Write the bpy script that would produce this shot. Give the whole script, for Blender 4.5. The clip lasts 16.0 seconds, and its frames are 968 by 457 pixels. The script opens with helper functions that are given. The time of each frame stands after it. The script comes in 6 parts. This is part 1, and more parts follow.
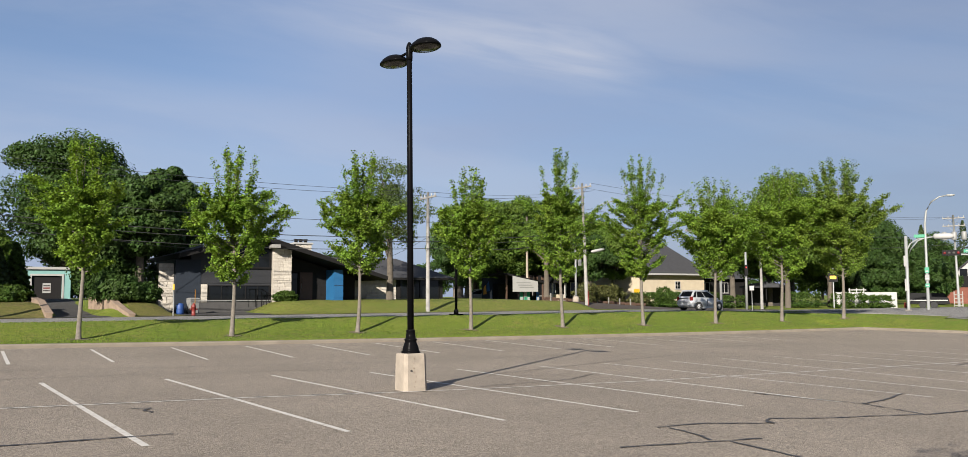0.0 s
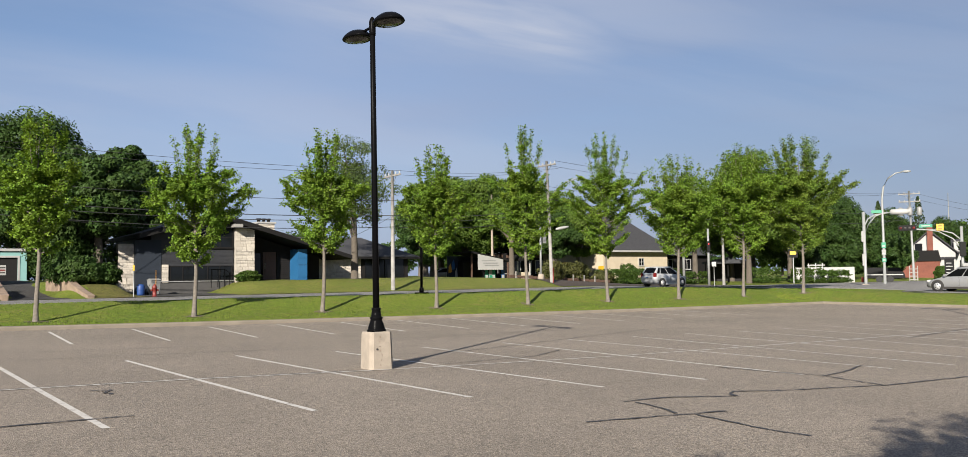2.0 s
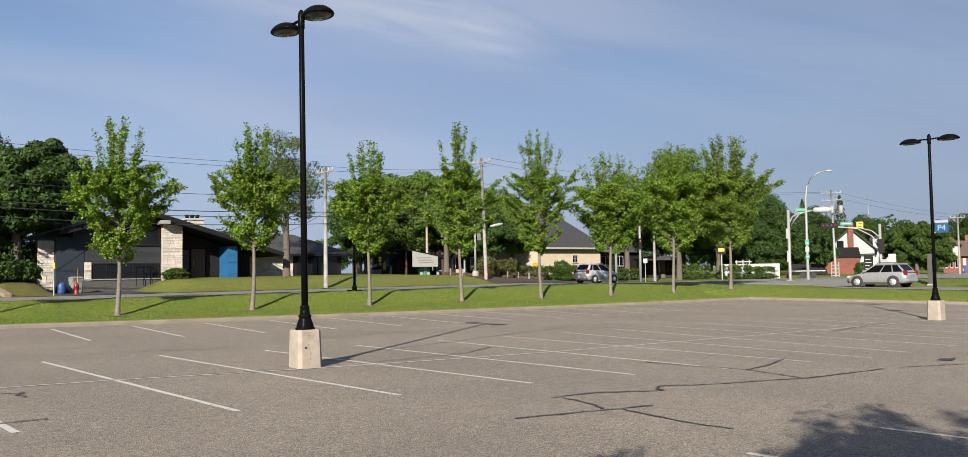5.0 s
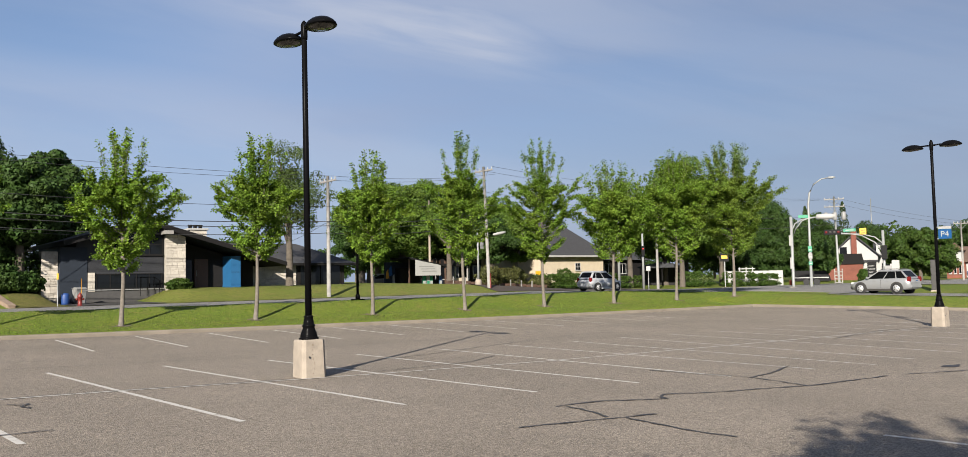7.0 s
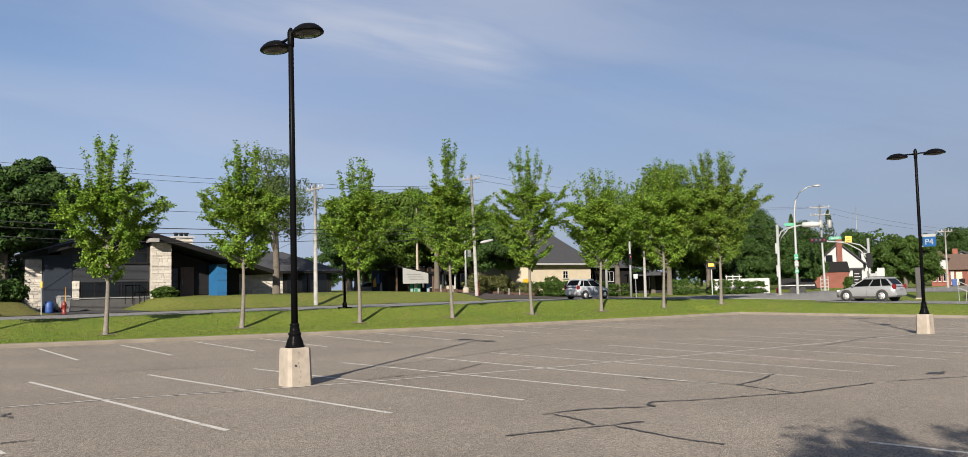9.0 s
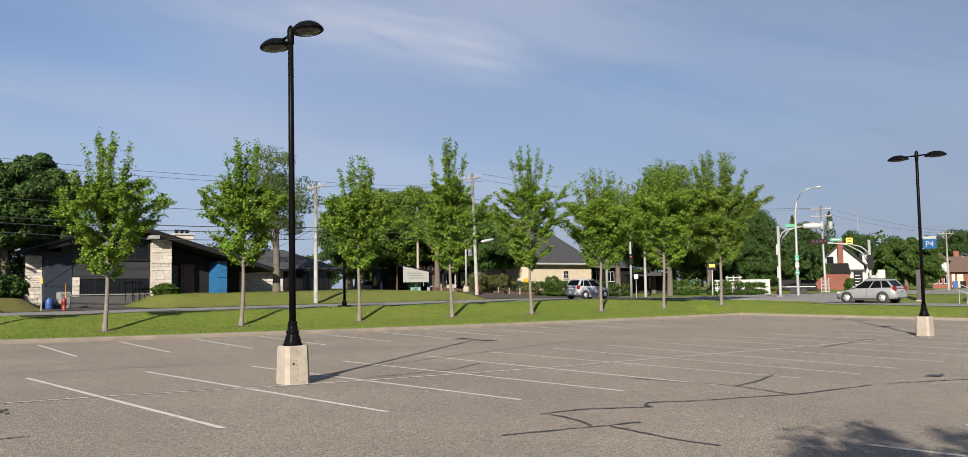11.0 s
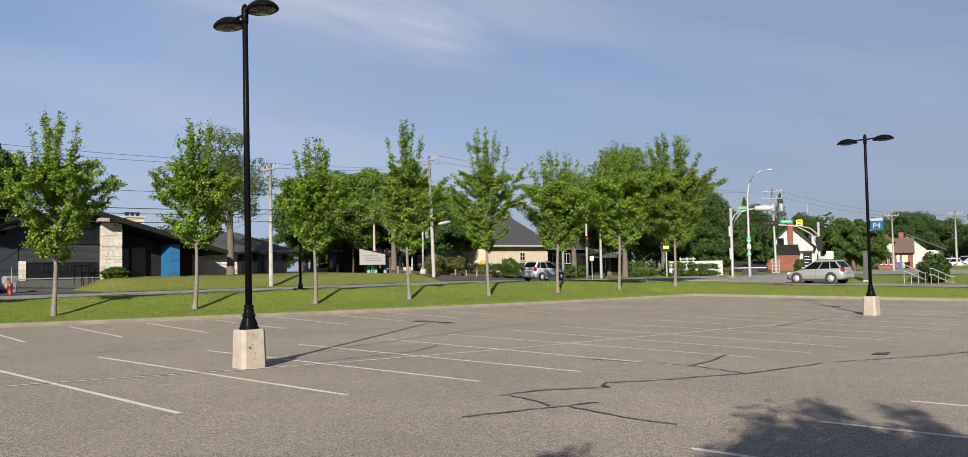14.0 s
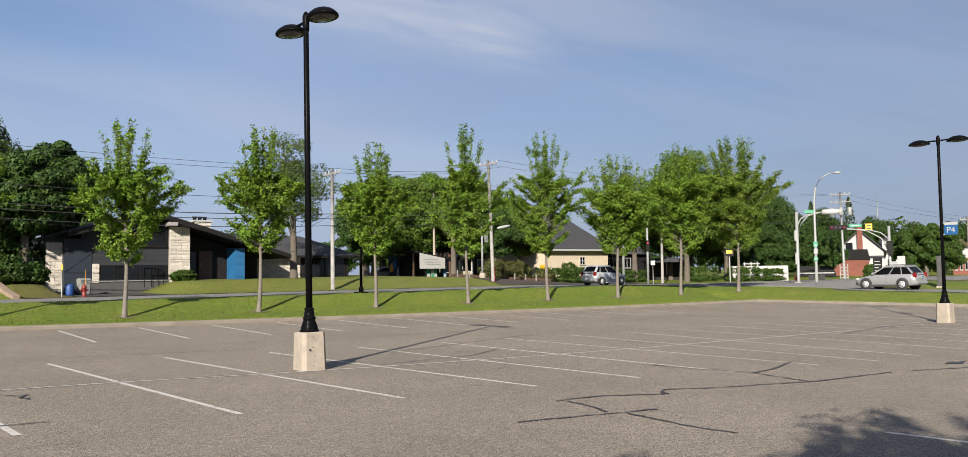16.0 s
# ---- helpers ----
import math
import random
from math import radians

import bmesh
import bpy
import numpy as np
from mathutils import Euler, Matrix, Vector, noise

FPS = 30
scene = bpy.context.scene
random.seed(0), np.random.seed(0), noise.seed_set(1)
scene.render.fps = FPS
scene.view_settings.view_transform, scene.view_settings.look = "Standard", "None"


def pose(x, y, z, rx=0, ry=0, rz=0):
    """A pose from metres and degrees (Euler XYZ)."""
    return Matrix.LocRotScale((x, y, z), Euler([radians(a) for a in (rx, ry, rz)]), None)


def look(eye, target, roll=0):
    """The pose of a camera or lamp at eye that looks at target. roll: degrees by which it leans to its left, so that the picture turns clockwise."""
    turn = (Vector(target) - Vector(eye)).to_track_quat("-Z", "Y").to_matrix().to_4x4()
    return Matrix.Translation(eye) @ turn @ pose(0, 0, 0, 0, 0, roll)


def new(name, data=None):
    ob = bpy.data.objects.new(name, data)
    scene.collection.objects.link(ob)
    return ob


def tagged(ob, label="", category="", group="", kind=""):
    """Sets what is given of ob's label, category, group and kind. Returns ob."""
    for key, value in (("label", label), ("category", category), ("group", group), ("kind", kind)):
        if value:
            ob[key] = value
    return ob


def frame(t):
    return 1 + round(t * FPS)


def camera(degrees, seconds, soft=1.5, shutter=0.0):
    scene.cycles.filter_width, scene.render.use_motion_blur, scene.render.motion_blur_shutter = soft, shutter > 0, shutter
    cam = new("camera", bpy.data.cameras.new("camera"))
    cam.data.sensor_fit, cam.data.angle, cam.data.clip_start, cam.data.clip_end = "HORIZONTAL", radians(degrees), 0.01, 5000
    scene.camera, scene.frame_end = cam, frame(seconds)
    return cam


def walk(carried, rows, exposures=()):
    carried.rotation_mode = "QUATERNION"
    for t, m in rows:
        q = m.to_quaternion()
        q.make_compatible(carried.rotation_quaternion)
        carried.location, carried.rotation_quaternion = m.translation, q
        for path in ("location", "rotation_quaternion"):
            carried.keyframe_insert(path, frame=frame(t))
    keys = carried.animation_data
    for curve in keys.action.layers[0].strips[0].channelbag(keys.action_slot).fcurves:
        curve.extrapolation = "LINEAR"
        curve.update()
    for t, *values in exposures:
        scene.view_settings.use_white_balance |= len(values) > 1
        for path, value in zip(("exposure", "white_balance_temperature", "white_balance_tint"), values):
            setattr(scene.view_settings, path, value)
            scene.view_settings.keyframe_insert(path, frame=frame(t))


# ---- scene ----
cam = camera(58.97, 16.0, soft=0.55)
PATH = [
    (0.0, pose(-0.137, -0.065, 1.871, 94.54, 0.24, -31.50)),
    (0.5, pose(-0.088, -0.057, 1.865, 94.37, 0.37, -31.06)),
    (1.0, pose(-0.013, -0.043, 1.865, 94.02, 0.32, -30.36)),
    (1.5, pose(-0.037, -0.012, 1.855, 93.59, 0.46, -30.21)),
    (2.0, pose(-0.104, 0.018, 1.848, 93.08, 0.75, -33.83)),
    (2.5, pose(-0.130, 0.025, 1.838, 92.54, 0.90, -36.47)),
    (3.0, pose(-0.082, 0.013, 1.851, 92.56, 0.76, -36.85)),
    (3.5, pose(-0.008, -0.000, 1.844, 92.75, 0.50, -38.50)),
    (4.0, pose(0.022, 0.005, 1.839, 92.73, 0.54, -39.31)),
    (4.5, pose(0.018, 0.011, 1.840, 92.66, 0.72, -38.37)),
    (7.0, pose(-0.018, -0.011, 1.856, 93.38, 1.18, -37.94)),
    (7.5, pose(-0.012, -0.010, 1.851, 93.47, 1.23, -38.19)),
    (8.0, pose(-0.012, -0.014, 1.858, 93.64, 1.24, -38.35)),
    (8.5, pose(0.003, 0.003, 1.859, 93.77, 1.20, -38.56)),
    (9.0, pose(0.011, 0.006, 1.848, 93.90, 1.22, -38.76)),
    (11.5, pose(0.073, -0.013, 1.848, 93.82, 0.68, -38.81)),
    (12.0, pose(0.076, 0.010, 1.830, 93.58, 0.82, -40.44)),
    (12.5, pose(0.057, 0.025, 1.835, 93.22, 0.95, -41.82)),
    (13.0, pose(0.015, 0.015, 1.848, 93.02, 1.07, -41.91)),
    (13.5, pose(0.015, 0.034, 1.837, 92.71, 1.12, -42.10)),
    (14.0, pose(0.037, 0.021, 1.852, 92.61, 1.05, -41.61)),
    (14.5, pose(0.073, 0.017, 1.849, 92.70, 0.91, -39.85)),
    (15.0, pose(0.058, -0.009, 1.854, 92.74, 0.87, -39.11)),
    (15.5, pose(0.087, 0.013, 1.854, 92.83, 0.84, -38.16)),
    (16.0, pose(0.097, 0.019, 1.853, 92.95, 0.84, -37.61)),
]
walk(cam, PATH)

# ---- world, sun, exposure ----
SUN_ELEV, SUN_AZ = 24.5, math.atan2(-0.785, -0.619)  # azimuth of the sun, from +Y towards +X
scene.view_settings.exposure = 1.1
world = bpy.data.worlds.new("sky")
scene.world = world
world.use_nodes = True
wn, wl = world.node_tree.nodes, world.node_tree.links
wn.clear()
w_out = wn.new("ShaderNodeOutputWorld")
w_bg = wn.new("ShaderNodeBackground")
w_sky = wn.new("ShaderNodeTexSky")
w_sky.sky_type = "NISHITA"
w_sky.sun_disc = False
w_sky.sun_elevation = radians(SUN_ELEV)
w_sky.sun_rotation = SUN_AZ
w_sky.air_density, w_sky.dust_density, w_sky.ozone_density = 1.0, 0.6, 3.0
w_bg.inputs["Strength"].default_value = 0.05
# thin high cloud: long soft streaks over the blue
w_tc = wn.new("ShaderNodeTexCoord")
w_map = wn.new("ShaderNodeMapping")
w_map.inputs["Rotation"].default_value = (radians(10), radians(-12), radians(40))
w_map.inputs["Scale"].default_value = (1.0, 1.0, 5.5)
w_noise = wn.new("ShaderNodeTexNoise")
w_noise.inputs["Scale"].default_value = 1.7
w_noise.inputs["Detail"].default_value = 6.0
w_noise.inputs["Roughness"].default_value = 0.5
w_ramp = wn.new("ShaderNodeValToRGB")
w_ramp.color_ramp.elements[0].position = 0.36
w_ramp.color_ramp.elements[0].color = (0.40, 0.40, 0.40, 1)
w_ramp.color_ramp.elements[1].position = 0.68
w_ramp.color_ramp.elements[1].color = (0.78, 0.78, 0.78, 1)
w_mix = wn.new("ShaderNodeMixRGB")
w_mix.inputs[2].default_value = (3.34, 4.06, 5.82, 1)
wl.new(w_tc.outputs["Generated"], w_map.inputs["Vector"])
wl.new(w_map.outputs["Vector"], w_noise.inputs["Vector"])
wl.new(w_noise.outputs["Fac"], w_ramp.inputs["Fac"])
# the veil closes towards the horizon
w_sep = wn.new("ShaderNodeSeparateXYZ")
w_low = wn.new("ShaderNodeMapRange")
w_low.inputs["From Min"].default_value, w_low.inputs["From Max"].default_value = 0.0, 0.30
w_low.inputs["To Min"].default_value, w_low.inputs["To Max"].default_value = 0.92, 0.25
w_max = wn.new("ShaderNodeMath")
w_max.operation = "MAXIMUM"
wl.new(w_tc.outputs["Generated"], w_sep.inputs[0])
wl.new(w_sep.outputs["Z"], w_low.inputs["Value"])
# the veil is brighter towards the sun
w_side = wn.new("ShaderNodeMapRange")
w_side.inputs["From Min"].default_value, w_side.inputs["From Max"].default_value = 0.25, 0.95
w_side.inputs["To Min"].default_value, w_side.inputs["To Max"].default_value = 1.02, 0.79
w_side.interpolation_type = "SMOOTHSTEP"
wl.new(w_sep.outputs["X"], w_side.inputs["Value"])
w_veil = wn.new("ShaderNodeVectorMath")
w_veil.operation = "SCALE"
wl.new(w_side.outputs[0], w_veil.inputs["Scale"])
wl.new(w_mix.outputs["Color"], w_veil.inputs[0])
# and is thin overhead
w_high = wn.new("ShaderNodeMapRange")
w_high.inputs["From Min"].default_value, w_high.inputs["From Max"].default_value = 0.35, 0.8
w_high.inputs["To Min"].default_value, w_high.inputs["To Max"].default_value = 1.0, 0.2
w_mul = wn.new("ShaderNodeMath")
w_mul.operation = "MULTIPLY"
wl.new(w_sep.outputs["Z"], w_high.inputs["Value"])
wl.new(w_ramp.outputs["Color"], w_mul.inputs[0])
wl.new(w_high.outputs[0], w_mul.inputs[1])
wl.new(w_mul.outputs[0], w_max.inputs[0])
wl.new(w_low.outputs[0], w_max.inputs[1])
w_tint = wn.new("ShaderNodeMixRGB")
w_tint.blend_type = "MULTIPLY"
w_tint.inputs[0].default_value = 1.0
w_tint.inputs[2].default_value = (0.99, 0.985, 1.07, 1)
wl.new(w_sky.outputs["Color"], w_tint.inputs[1])
wl.new(w_tint.outputs["Color"], w_mix.inputs[1])
# one long feathered streak of cirrus that slants across the blue, with thinner threads beside it
def w_dot(axis):
    d = wn.new("ShaderNodeVectorMath")
    d.operation = "DOT_PRODUCT"
    d.inputs[1].default_value = axis
    wl.new(w_tc.outputs["Generated"], d.inputs[0])
    return d.outputs["Value"]


def w_range(sock, lo, hi, a=0.0, b=1.0):
    r = wn.new("ShaderNodeMapRange")
    r.interpolation_type = "SMOOTHSTEP"
    r.inputs["From Min"].default_value, r.inputs["From Max"].default_value = lo, hi
    r.inputs["To Min"].default_value, r.inputs["To Max"].default_value = a, b
    wl.new(sock, r.inputs["Value"])
    return r.outputs[0]


def w_math(op, a, b):
    m = wn.new("ShaderNodeMath")
    m.operation = op
    for k, v in enumerate((a, b)):
        if isinstance(v, float):
            m.inputs[k].default_value = v
        else:
            wl.new(v, m.inputs[k])
    return m.outputs[0]


def w_noise_at(u, v, su, sv, scale, detail, seed):
    c = wn.new("ShaderNodeCombineXYZ")
    wl.new(w_math("MULTIPLY", u, su), c.inputs[0])
    wl.new(w_math("MULTIPLY", v, sv), c.inputs[1])
    c.inputs[2].default_value = seed
    t = wn.new("ShaderNodeTexNoise")
    t.inputs["Scale"].default_value, t.inputs["Detail"].default_value = scale, detail
    t.inputs["Roughness"].default_value, t.inputs["Distortion"].default_value = 0.55, 0.3
    wl.new(c.outputs[0], t.inputs["Vector"])
    return t.outputs["Fac"]


C_MID = Vector((0.50, 0.82, 0.28)).normalized()
C_UP = Vector((0.37, 0.88, 0.30)).cross(Vector((0.63, 0.74, 0.25))).normalized()
C_UP = C_UP if C_UP.z > 0 else -C_UP
C_LONG = C_UP.cross(C_MID).normalized()
C_LONG = C_LONG if C_LONG.x > 0 else -C_LONG
w_u, w_v = w_dot(C_LONG), w_dot(C_UP)
w_fine = w_noise_at(w_u, w_v, 2.2, 16.0, 2.6, 8.0, 3.0)
w_wide = w_noise_at(w_u, w_v, 1.0, 5.0, 2.4, 6.0, 8.0)
w_core = w_math("MULTIPLY", w_range(w_v, -0.040, 0.008), w_range(w_v, 0.012, 0.085, 1.0, 0.0))
w_core = w_math("MULTIPLY", w_core, w_math("MULTIPLY", w_range(w_u, -0.30, 0.06, 0.25, 1.0), w_range(w_u, 0.10, 0.24, 1.0, 0.0)))
w_core = w_math("MULTIPLY", w_core, w_range(w_fine, 0.25, 0.72, 0.22, 0.70))
w_halo = w_math("MULTIPLY", w_range(w_v, -0.09, 0.02), w_range(w_u, 0.12, 0.45, 1.0, 0.45))
w_halo = w_math("MULTIPLY", w_halo, w_range(w_wide, 0.36, 0.68, 0.02, 0.34))
w_low_streak = w_math("MULTIPLY", w_range(w_v, -0.24, -0.15), w_range(w_v, -0.13, -0.06, 1.0, 0.0))
w_low_streak = w_math("MULTIPLY", w_low_streak, w_range(w_wide, 0.35, 0.65, 0.02, 0.22))
w_clear = w_math("MULTIPLY", w_range(w_u, -0.34, -0.08, 1.0, 0.0), w_range(w_sep.outputs["Z"], 0.17, 0.29))
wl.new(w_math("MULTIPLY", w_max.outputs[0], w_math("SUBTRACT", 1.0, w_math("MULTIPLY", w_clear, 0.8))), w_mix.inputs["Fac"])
w_cirrus = w_math("MAXIMUM", w_math("MAXIMUM", w_core, w_halo), w_low_streak)
w_white = wn.new("ShaderNodeMixRGB")
w_white.inputs[2].default_value = (5.5, 5.8, 6.7, 1)
wl.new(w_cirrus, w_white.inputs["Fac"])
wl.new(w_veil.outputs[0], w_white.inputs[1])
wl.new(w_white.outputs["Color"], w_bg.inputs["Color"])
wl.new(w_bg.outputs["Background"], w_out.inputs["Surface"])

sun_data = bpy.data.lights.new("sun", "SUN")
sun_data.energy, sun_data.angle, sun_data.color = 5.0, radians(0.55), (1.0, 0.93, 0.82)
sun = new("sun", sun_data)
_e = radians(SUN_ELEV)
sun.matrix_world = look((-78.5, -61.9, 100 * math.tan(_e)), (0, 0, 0))


# ---- materials ----
def material(name, colour, rough=0.8, metal=0.0, var=0.12, scale=3.0, fine=0.08, fine_scale=40.0, bump=0.0, bump_scale=60.0, per_object=0.0, per_island=0.0, spec=None):
    """Principled surface with variation at two scales, fine relief and an optional change from piece to piece."""
    m = bpy.data.materials.new(name)
    m.use_nodes = True
    n, l = m.node_tree.nodes, m.node_tree.links
    b = n["Principled BSDF"]
    b.inputs["Roughness"].default_value = rough
    b.inputs["Metallic"].default_value = metal
    if spec is not None:
        b.inputs["Specular IOR Level"].default_value = spec
    geo = n.new("ShaderNodeNewGeometry")
    val = None

    def add(fac_socket, amount):
        nonlocal val
        mr = n.new("ShaderNodeMapRange")
        mr.inputs["To Min"].default_value, mr.inputs["To Max"].default_value = 1 - amount, 1 + amount
        mr.inputs["From Min"].default_value, mr.inputs["From Max"].default_value = (0.25, 0.75)
        mr.clamp = True
        l.new(fac_socket, mr.inputs["Value"])
        if val is None:
            val = mr.outputs[0]
        else:
            mu = n.new("ShaderNodeMath")
            mu.operation = "MULTIPLY"
            l.new(val, mu.inputs[0])
            l.new(mr.outputs[0], mu.inputs[1])
            val = mu.outputs[0]

    for amount, sc in ((var, scale), (fine, fine_scale)):
        if amount:
            t = n.new("ShaderNodeTexNoise")
            t.inputs["Scale"].default_value = sc
            t.inputs["Detail"].default_value = 5.0
            l.new(geo.outputs["Position"], t.inputs["Vector"])
            add(t.outputs["Fac"], amount)
    if per_object:
        oi = n.new("ShaderNodeObjectInfo")
        add(oi.outputs["Random"], per_object)
    if per_island:
        add(geo.outputs["Random Per Island"], per_island)
    if val is not None:
        mx = n.new("ShaderNodeVectorMath")
        mx.operation = "SCALE"
        mx.inputs[0].default_value = colour
        l.new(val, mx.inputs["Scale"])
        l.new(mx.outputs[0], b.inputs["Base Color"])
    else:
        b.inputs["Base Color"].default_value = (*colour, 1)
    if bump:
        t = n.new("ShaderNodeTexNoise")
        t.inputs["Scale"].default_value = bump_scale
        t.inputs["Detail"].default_value = 4.0
        l.new(geo.outputs["Position"], t.inputs["Vector"])
        bp = n.new("ShaderNodeBump")
        bp.inputs["Strength"].default_value = bump
        bp.inputs["Distance"].default_value = 0.02
        l.new(t.outputs["Fac"], bp.inputs["Height"])
        l.new(bp.outputs["Normal"], b.inputs["Normal"])
    return m


def leaf_material(name, colour, var=0.45, passing=0.45):
    """Leaves: part of the light goes through; hue and value change from leaf to leaf."""
    m = bpy.data.materials.new(name)
    m.use_nodes = True
    n, l = m.node_tree.nodes, m.node_tree.links
    n.clear()
    out = n.new("ShaderNodeOutputMaterial")
    geo = n.new("ShaderNodeNewGeometry")
    hsv = n.new("ShaderNodeHueSaturation")
    hsv.inputs["Color"].default_value = (*colour, 1)
    mr = n.new("ShaderNodeMapRange")
    mr.inputs["To Min"].default_value, mr.inputs["To Max"].default_value = 1 - var, 1 + var
    l.new(geo.outputs["Random Per Island"], mr.inputs["Value"])
    l.new(mr.outputs[0], hsv.inputs["Value"])
    nz = n.new("ShaderNodeTexNoise")
    nz.inputs["Scale"].default_value = 0.9
    l.new(geo.outputs["Position"], nz.inputs["Vector"])
    mh = n.new("ShaderNodeMapRange")
    mh.inputs["To Min"].default_value, mh.inputs["To Max"].default_value = 0.47, 0.53
    l.new(nz.outputs["Fac"], mh.inputs["Value"])
    l.new(mh.outputs[0], hsv.inputs["Hue"])
    p = n.new("ShaderNodeBsdfPrincipled")
    p.inputs["Roughness"].default_value = 0.55
    p.inputs["Specular IOR Level"].default_value = 0.14
    tr = n.new("ShaderNodeBsdfTranslucent")
    tint = n.new("ShaderNodeMixRGB")
    tint.blend_type = "MULTIPLY"
    tint.inputs[0].default_value = 1.0
    tint.inputs[2].default_value = (1.25, 1.2, 0.4, 1)
    mix = n.new("ShaderNodeMixShader")
    mix.inputs[0].default_value = passing
    l.new(hsv.outputs[0], p.inputs["Base Color"])
    l.new(hsv.outputs[0], tint.inputs[1])
    l.new(tint.outputs[0], tr.inputs["Color"])
    l.new(p.outputs[0], mix.inputs[1])
    l.new(tr.outputs[0], mix.inputs[2])
    l.new(mix.outputs[0], out.inputs["Surface"])
    return m


def asphalt_material(name, base, patch=0.10):
    """Worn asphalt: stone speckle, broad stains, faint tyre-polished bands and relief."""
    m = bpy.data.materials.new(name)
    m.use_nodes = True
    n, l = m.node_tree.nodes, m.node_tree.links
    b = n["Principled BSDF"]
    b.inputs["Roughness"].default_value = 0.9
    b.inputs["Specular IOR Level"].default_value = 0.25
    geo = n.new("ShaderNodeNewGeometry")

    def noise(sc, detail, rough=0.5):
        t = n.new("ShaderNodeTexNoise")
        t.inputs["Scale"].default_value, t.inputs["Detail"].default_value, t.inputs["Roughness"].default_value = sc, detail, rough
        l.new(geo.outputs["Position"], t.inputs["Vector"])
        return t.outputs["Fac"]

    def ranged(sock, a, bb, lo=0.3, hi=0.7):
        mr = n.new("ShaderNodeMapRange")
        mr.inputs["From Min"].default_value, mr.inputs["From Max"].default_value = lo, hi
        mr.inputs["To Min"].default_value, mr.inputs["To Max"].default_value = a, bb
        l.new(sock, mr.inputs["Value"])
        return mr.outputs[0]

    def times_(a, bb):
        mu = n.new("ShaderNodeMath")
        mu.operation = "MULTIPLY"
        l.new(a, mu.inputs[0])
        l.new(bb, mu.inputs[1])
        return mu.outputs[0]

    speck = n.new("ShaderNodeTexVoronoi")
    speck.inputs["Scale"].default_value = 70.0
    l.new(geo.outputs["Position"], speck.inputs["Vector"])
    sep = n.new("ShaderNodeSeparateColor")
    l.new(speck.outputs["Color"], sep.inputs["Color"])
    v = ranged(sep.outputs[0], 0.47, 1.58, 0.0, 1.0)
    grit = n.new("ShaderNodeTexVoronoi")
    grit.inputs["Scale"].default_value = 24.0
    l.new(geo.outputs["Position"], grit.inputs["Vector"])
    sep2 = n.new("ShaderNodeSeparateColor")
    l.new(grit.outputs["Color"], sep2.inputs["Color"])
    v = times_(v, ranged(sep2.outputs[1], 0.93, 1.07, 0.0, 1.0))
    v = times_(v, ranged(noise(0.22, 4), 1 - patch, 1 + patch))
    v = times_(v, ranged(noise(2.3, 6, 0.65), 0.94, 1.06))
    v = times_(v, ranged(noise(0.7, 7, 0.8), 0.82, 1.0, 0.28, 0.40))
    sc = n.new("ShaderNodeVectorMath")
    sc.operation = "SCALE"
    sc.inputs[0].default_value = base
    l.new(v, sc.inputs["Scale"])
    l.new(sc.outputs[0], b.inputs["Base Color"])
    bp = n.new("ShaderNodeBump")
    bp.inputs["Strength"].default_value, bp.inputs["Distance"].default_value = 0.55, 0.012
    l.new(speck.outputs["Distance"], bp.inputs["Height"])
    l.new(bp.outputs["Normal"], b.inputs["Normal"])
    return m


def paint_material(name, colour, under, wear=0.5):
    """Road paint, worn through to the asphalt in flecks."""
    m = bpy.data.materials.new(name)
    m.use_nodes = True
    n, l = m.node_tree.nodes, m.node_tree.links
    b = n["Principled BSDF"]
    b.inputs["Roughness"].default_value = 0.75
    geo = n.new("ShaderNodeNewGeometry")
    t = n.new("ShaderNodeTexNoise")
    t.inputs["Scale"].default_value, t.inputs["Detail"].default_value, t.inputs["Roughness"].default_value = 9.0, 8.0, 0.75
    l.new(geo.outputs["Position"], t.inputs["Vector"])
    r = n.new("ShaderNodeValToRGB")
    r.color_ramp.elements[0].position, r.color_ramp.elements[1].position = wear - 0.08, wear + 0.08
    r.color_ramp.elements[0].color = (*under, 1)
    r.color_ramp.elements[1].color = (*colour, 1)
    l.new(t.outputs["Fac"], r.inputs["Fac"])
    l.new(r.outputs["Color"], b.inputs["Base Color"])
    return m


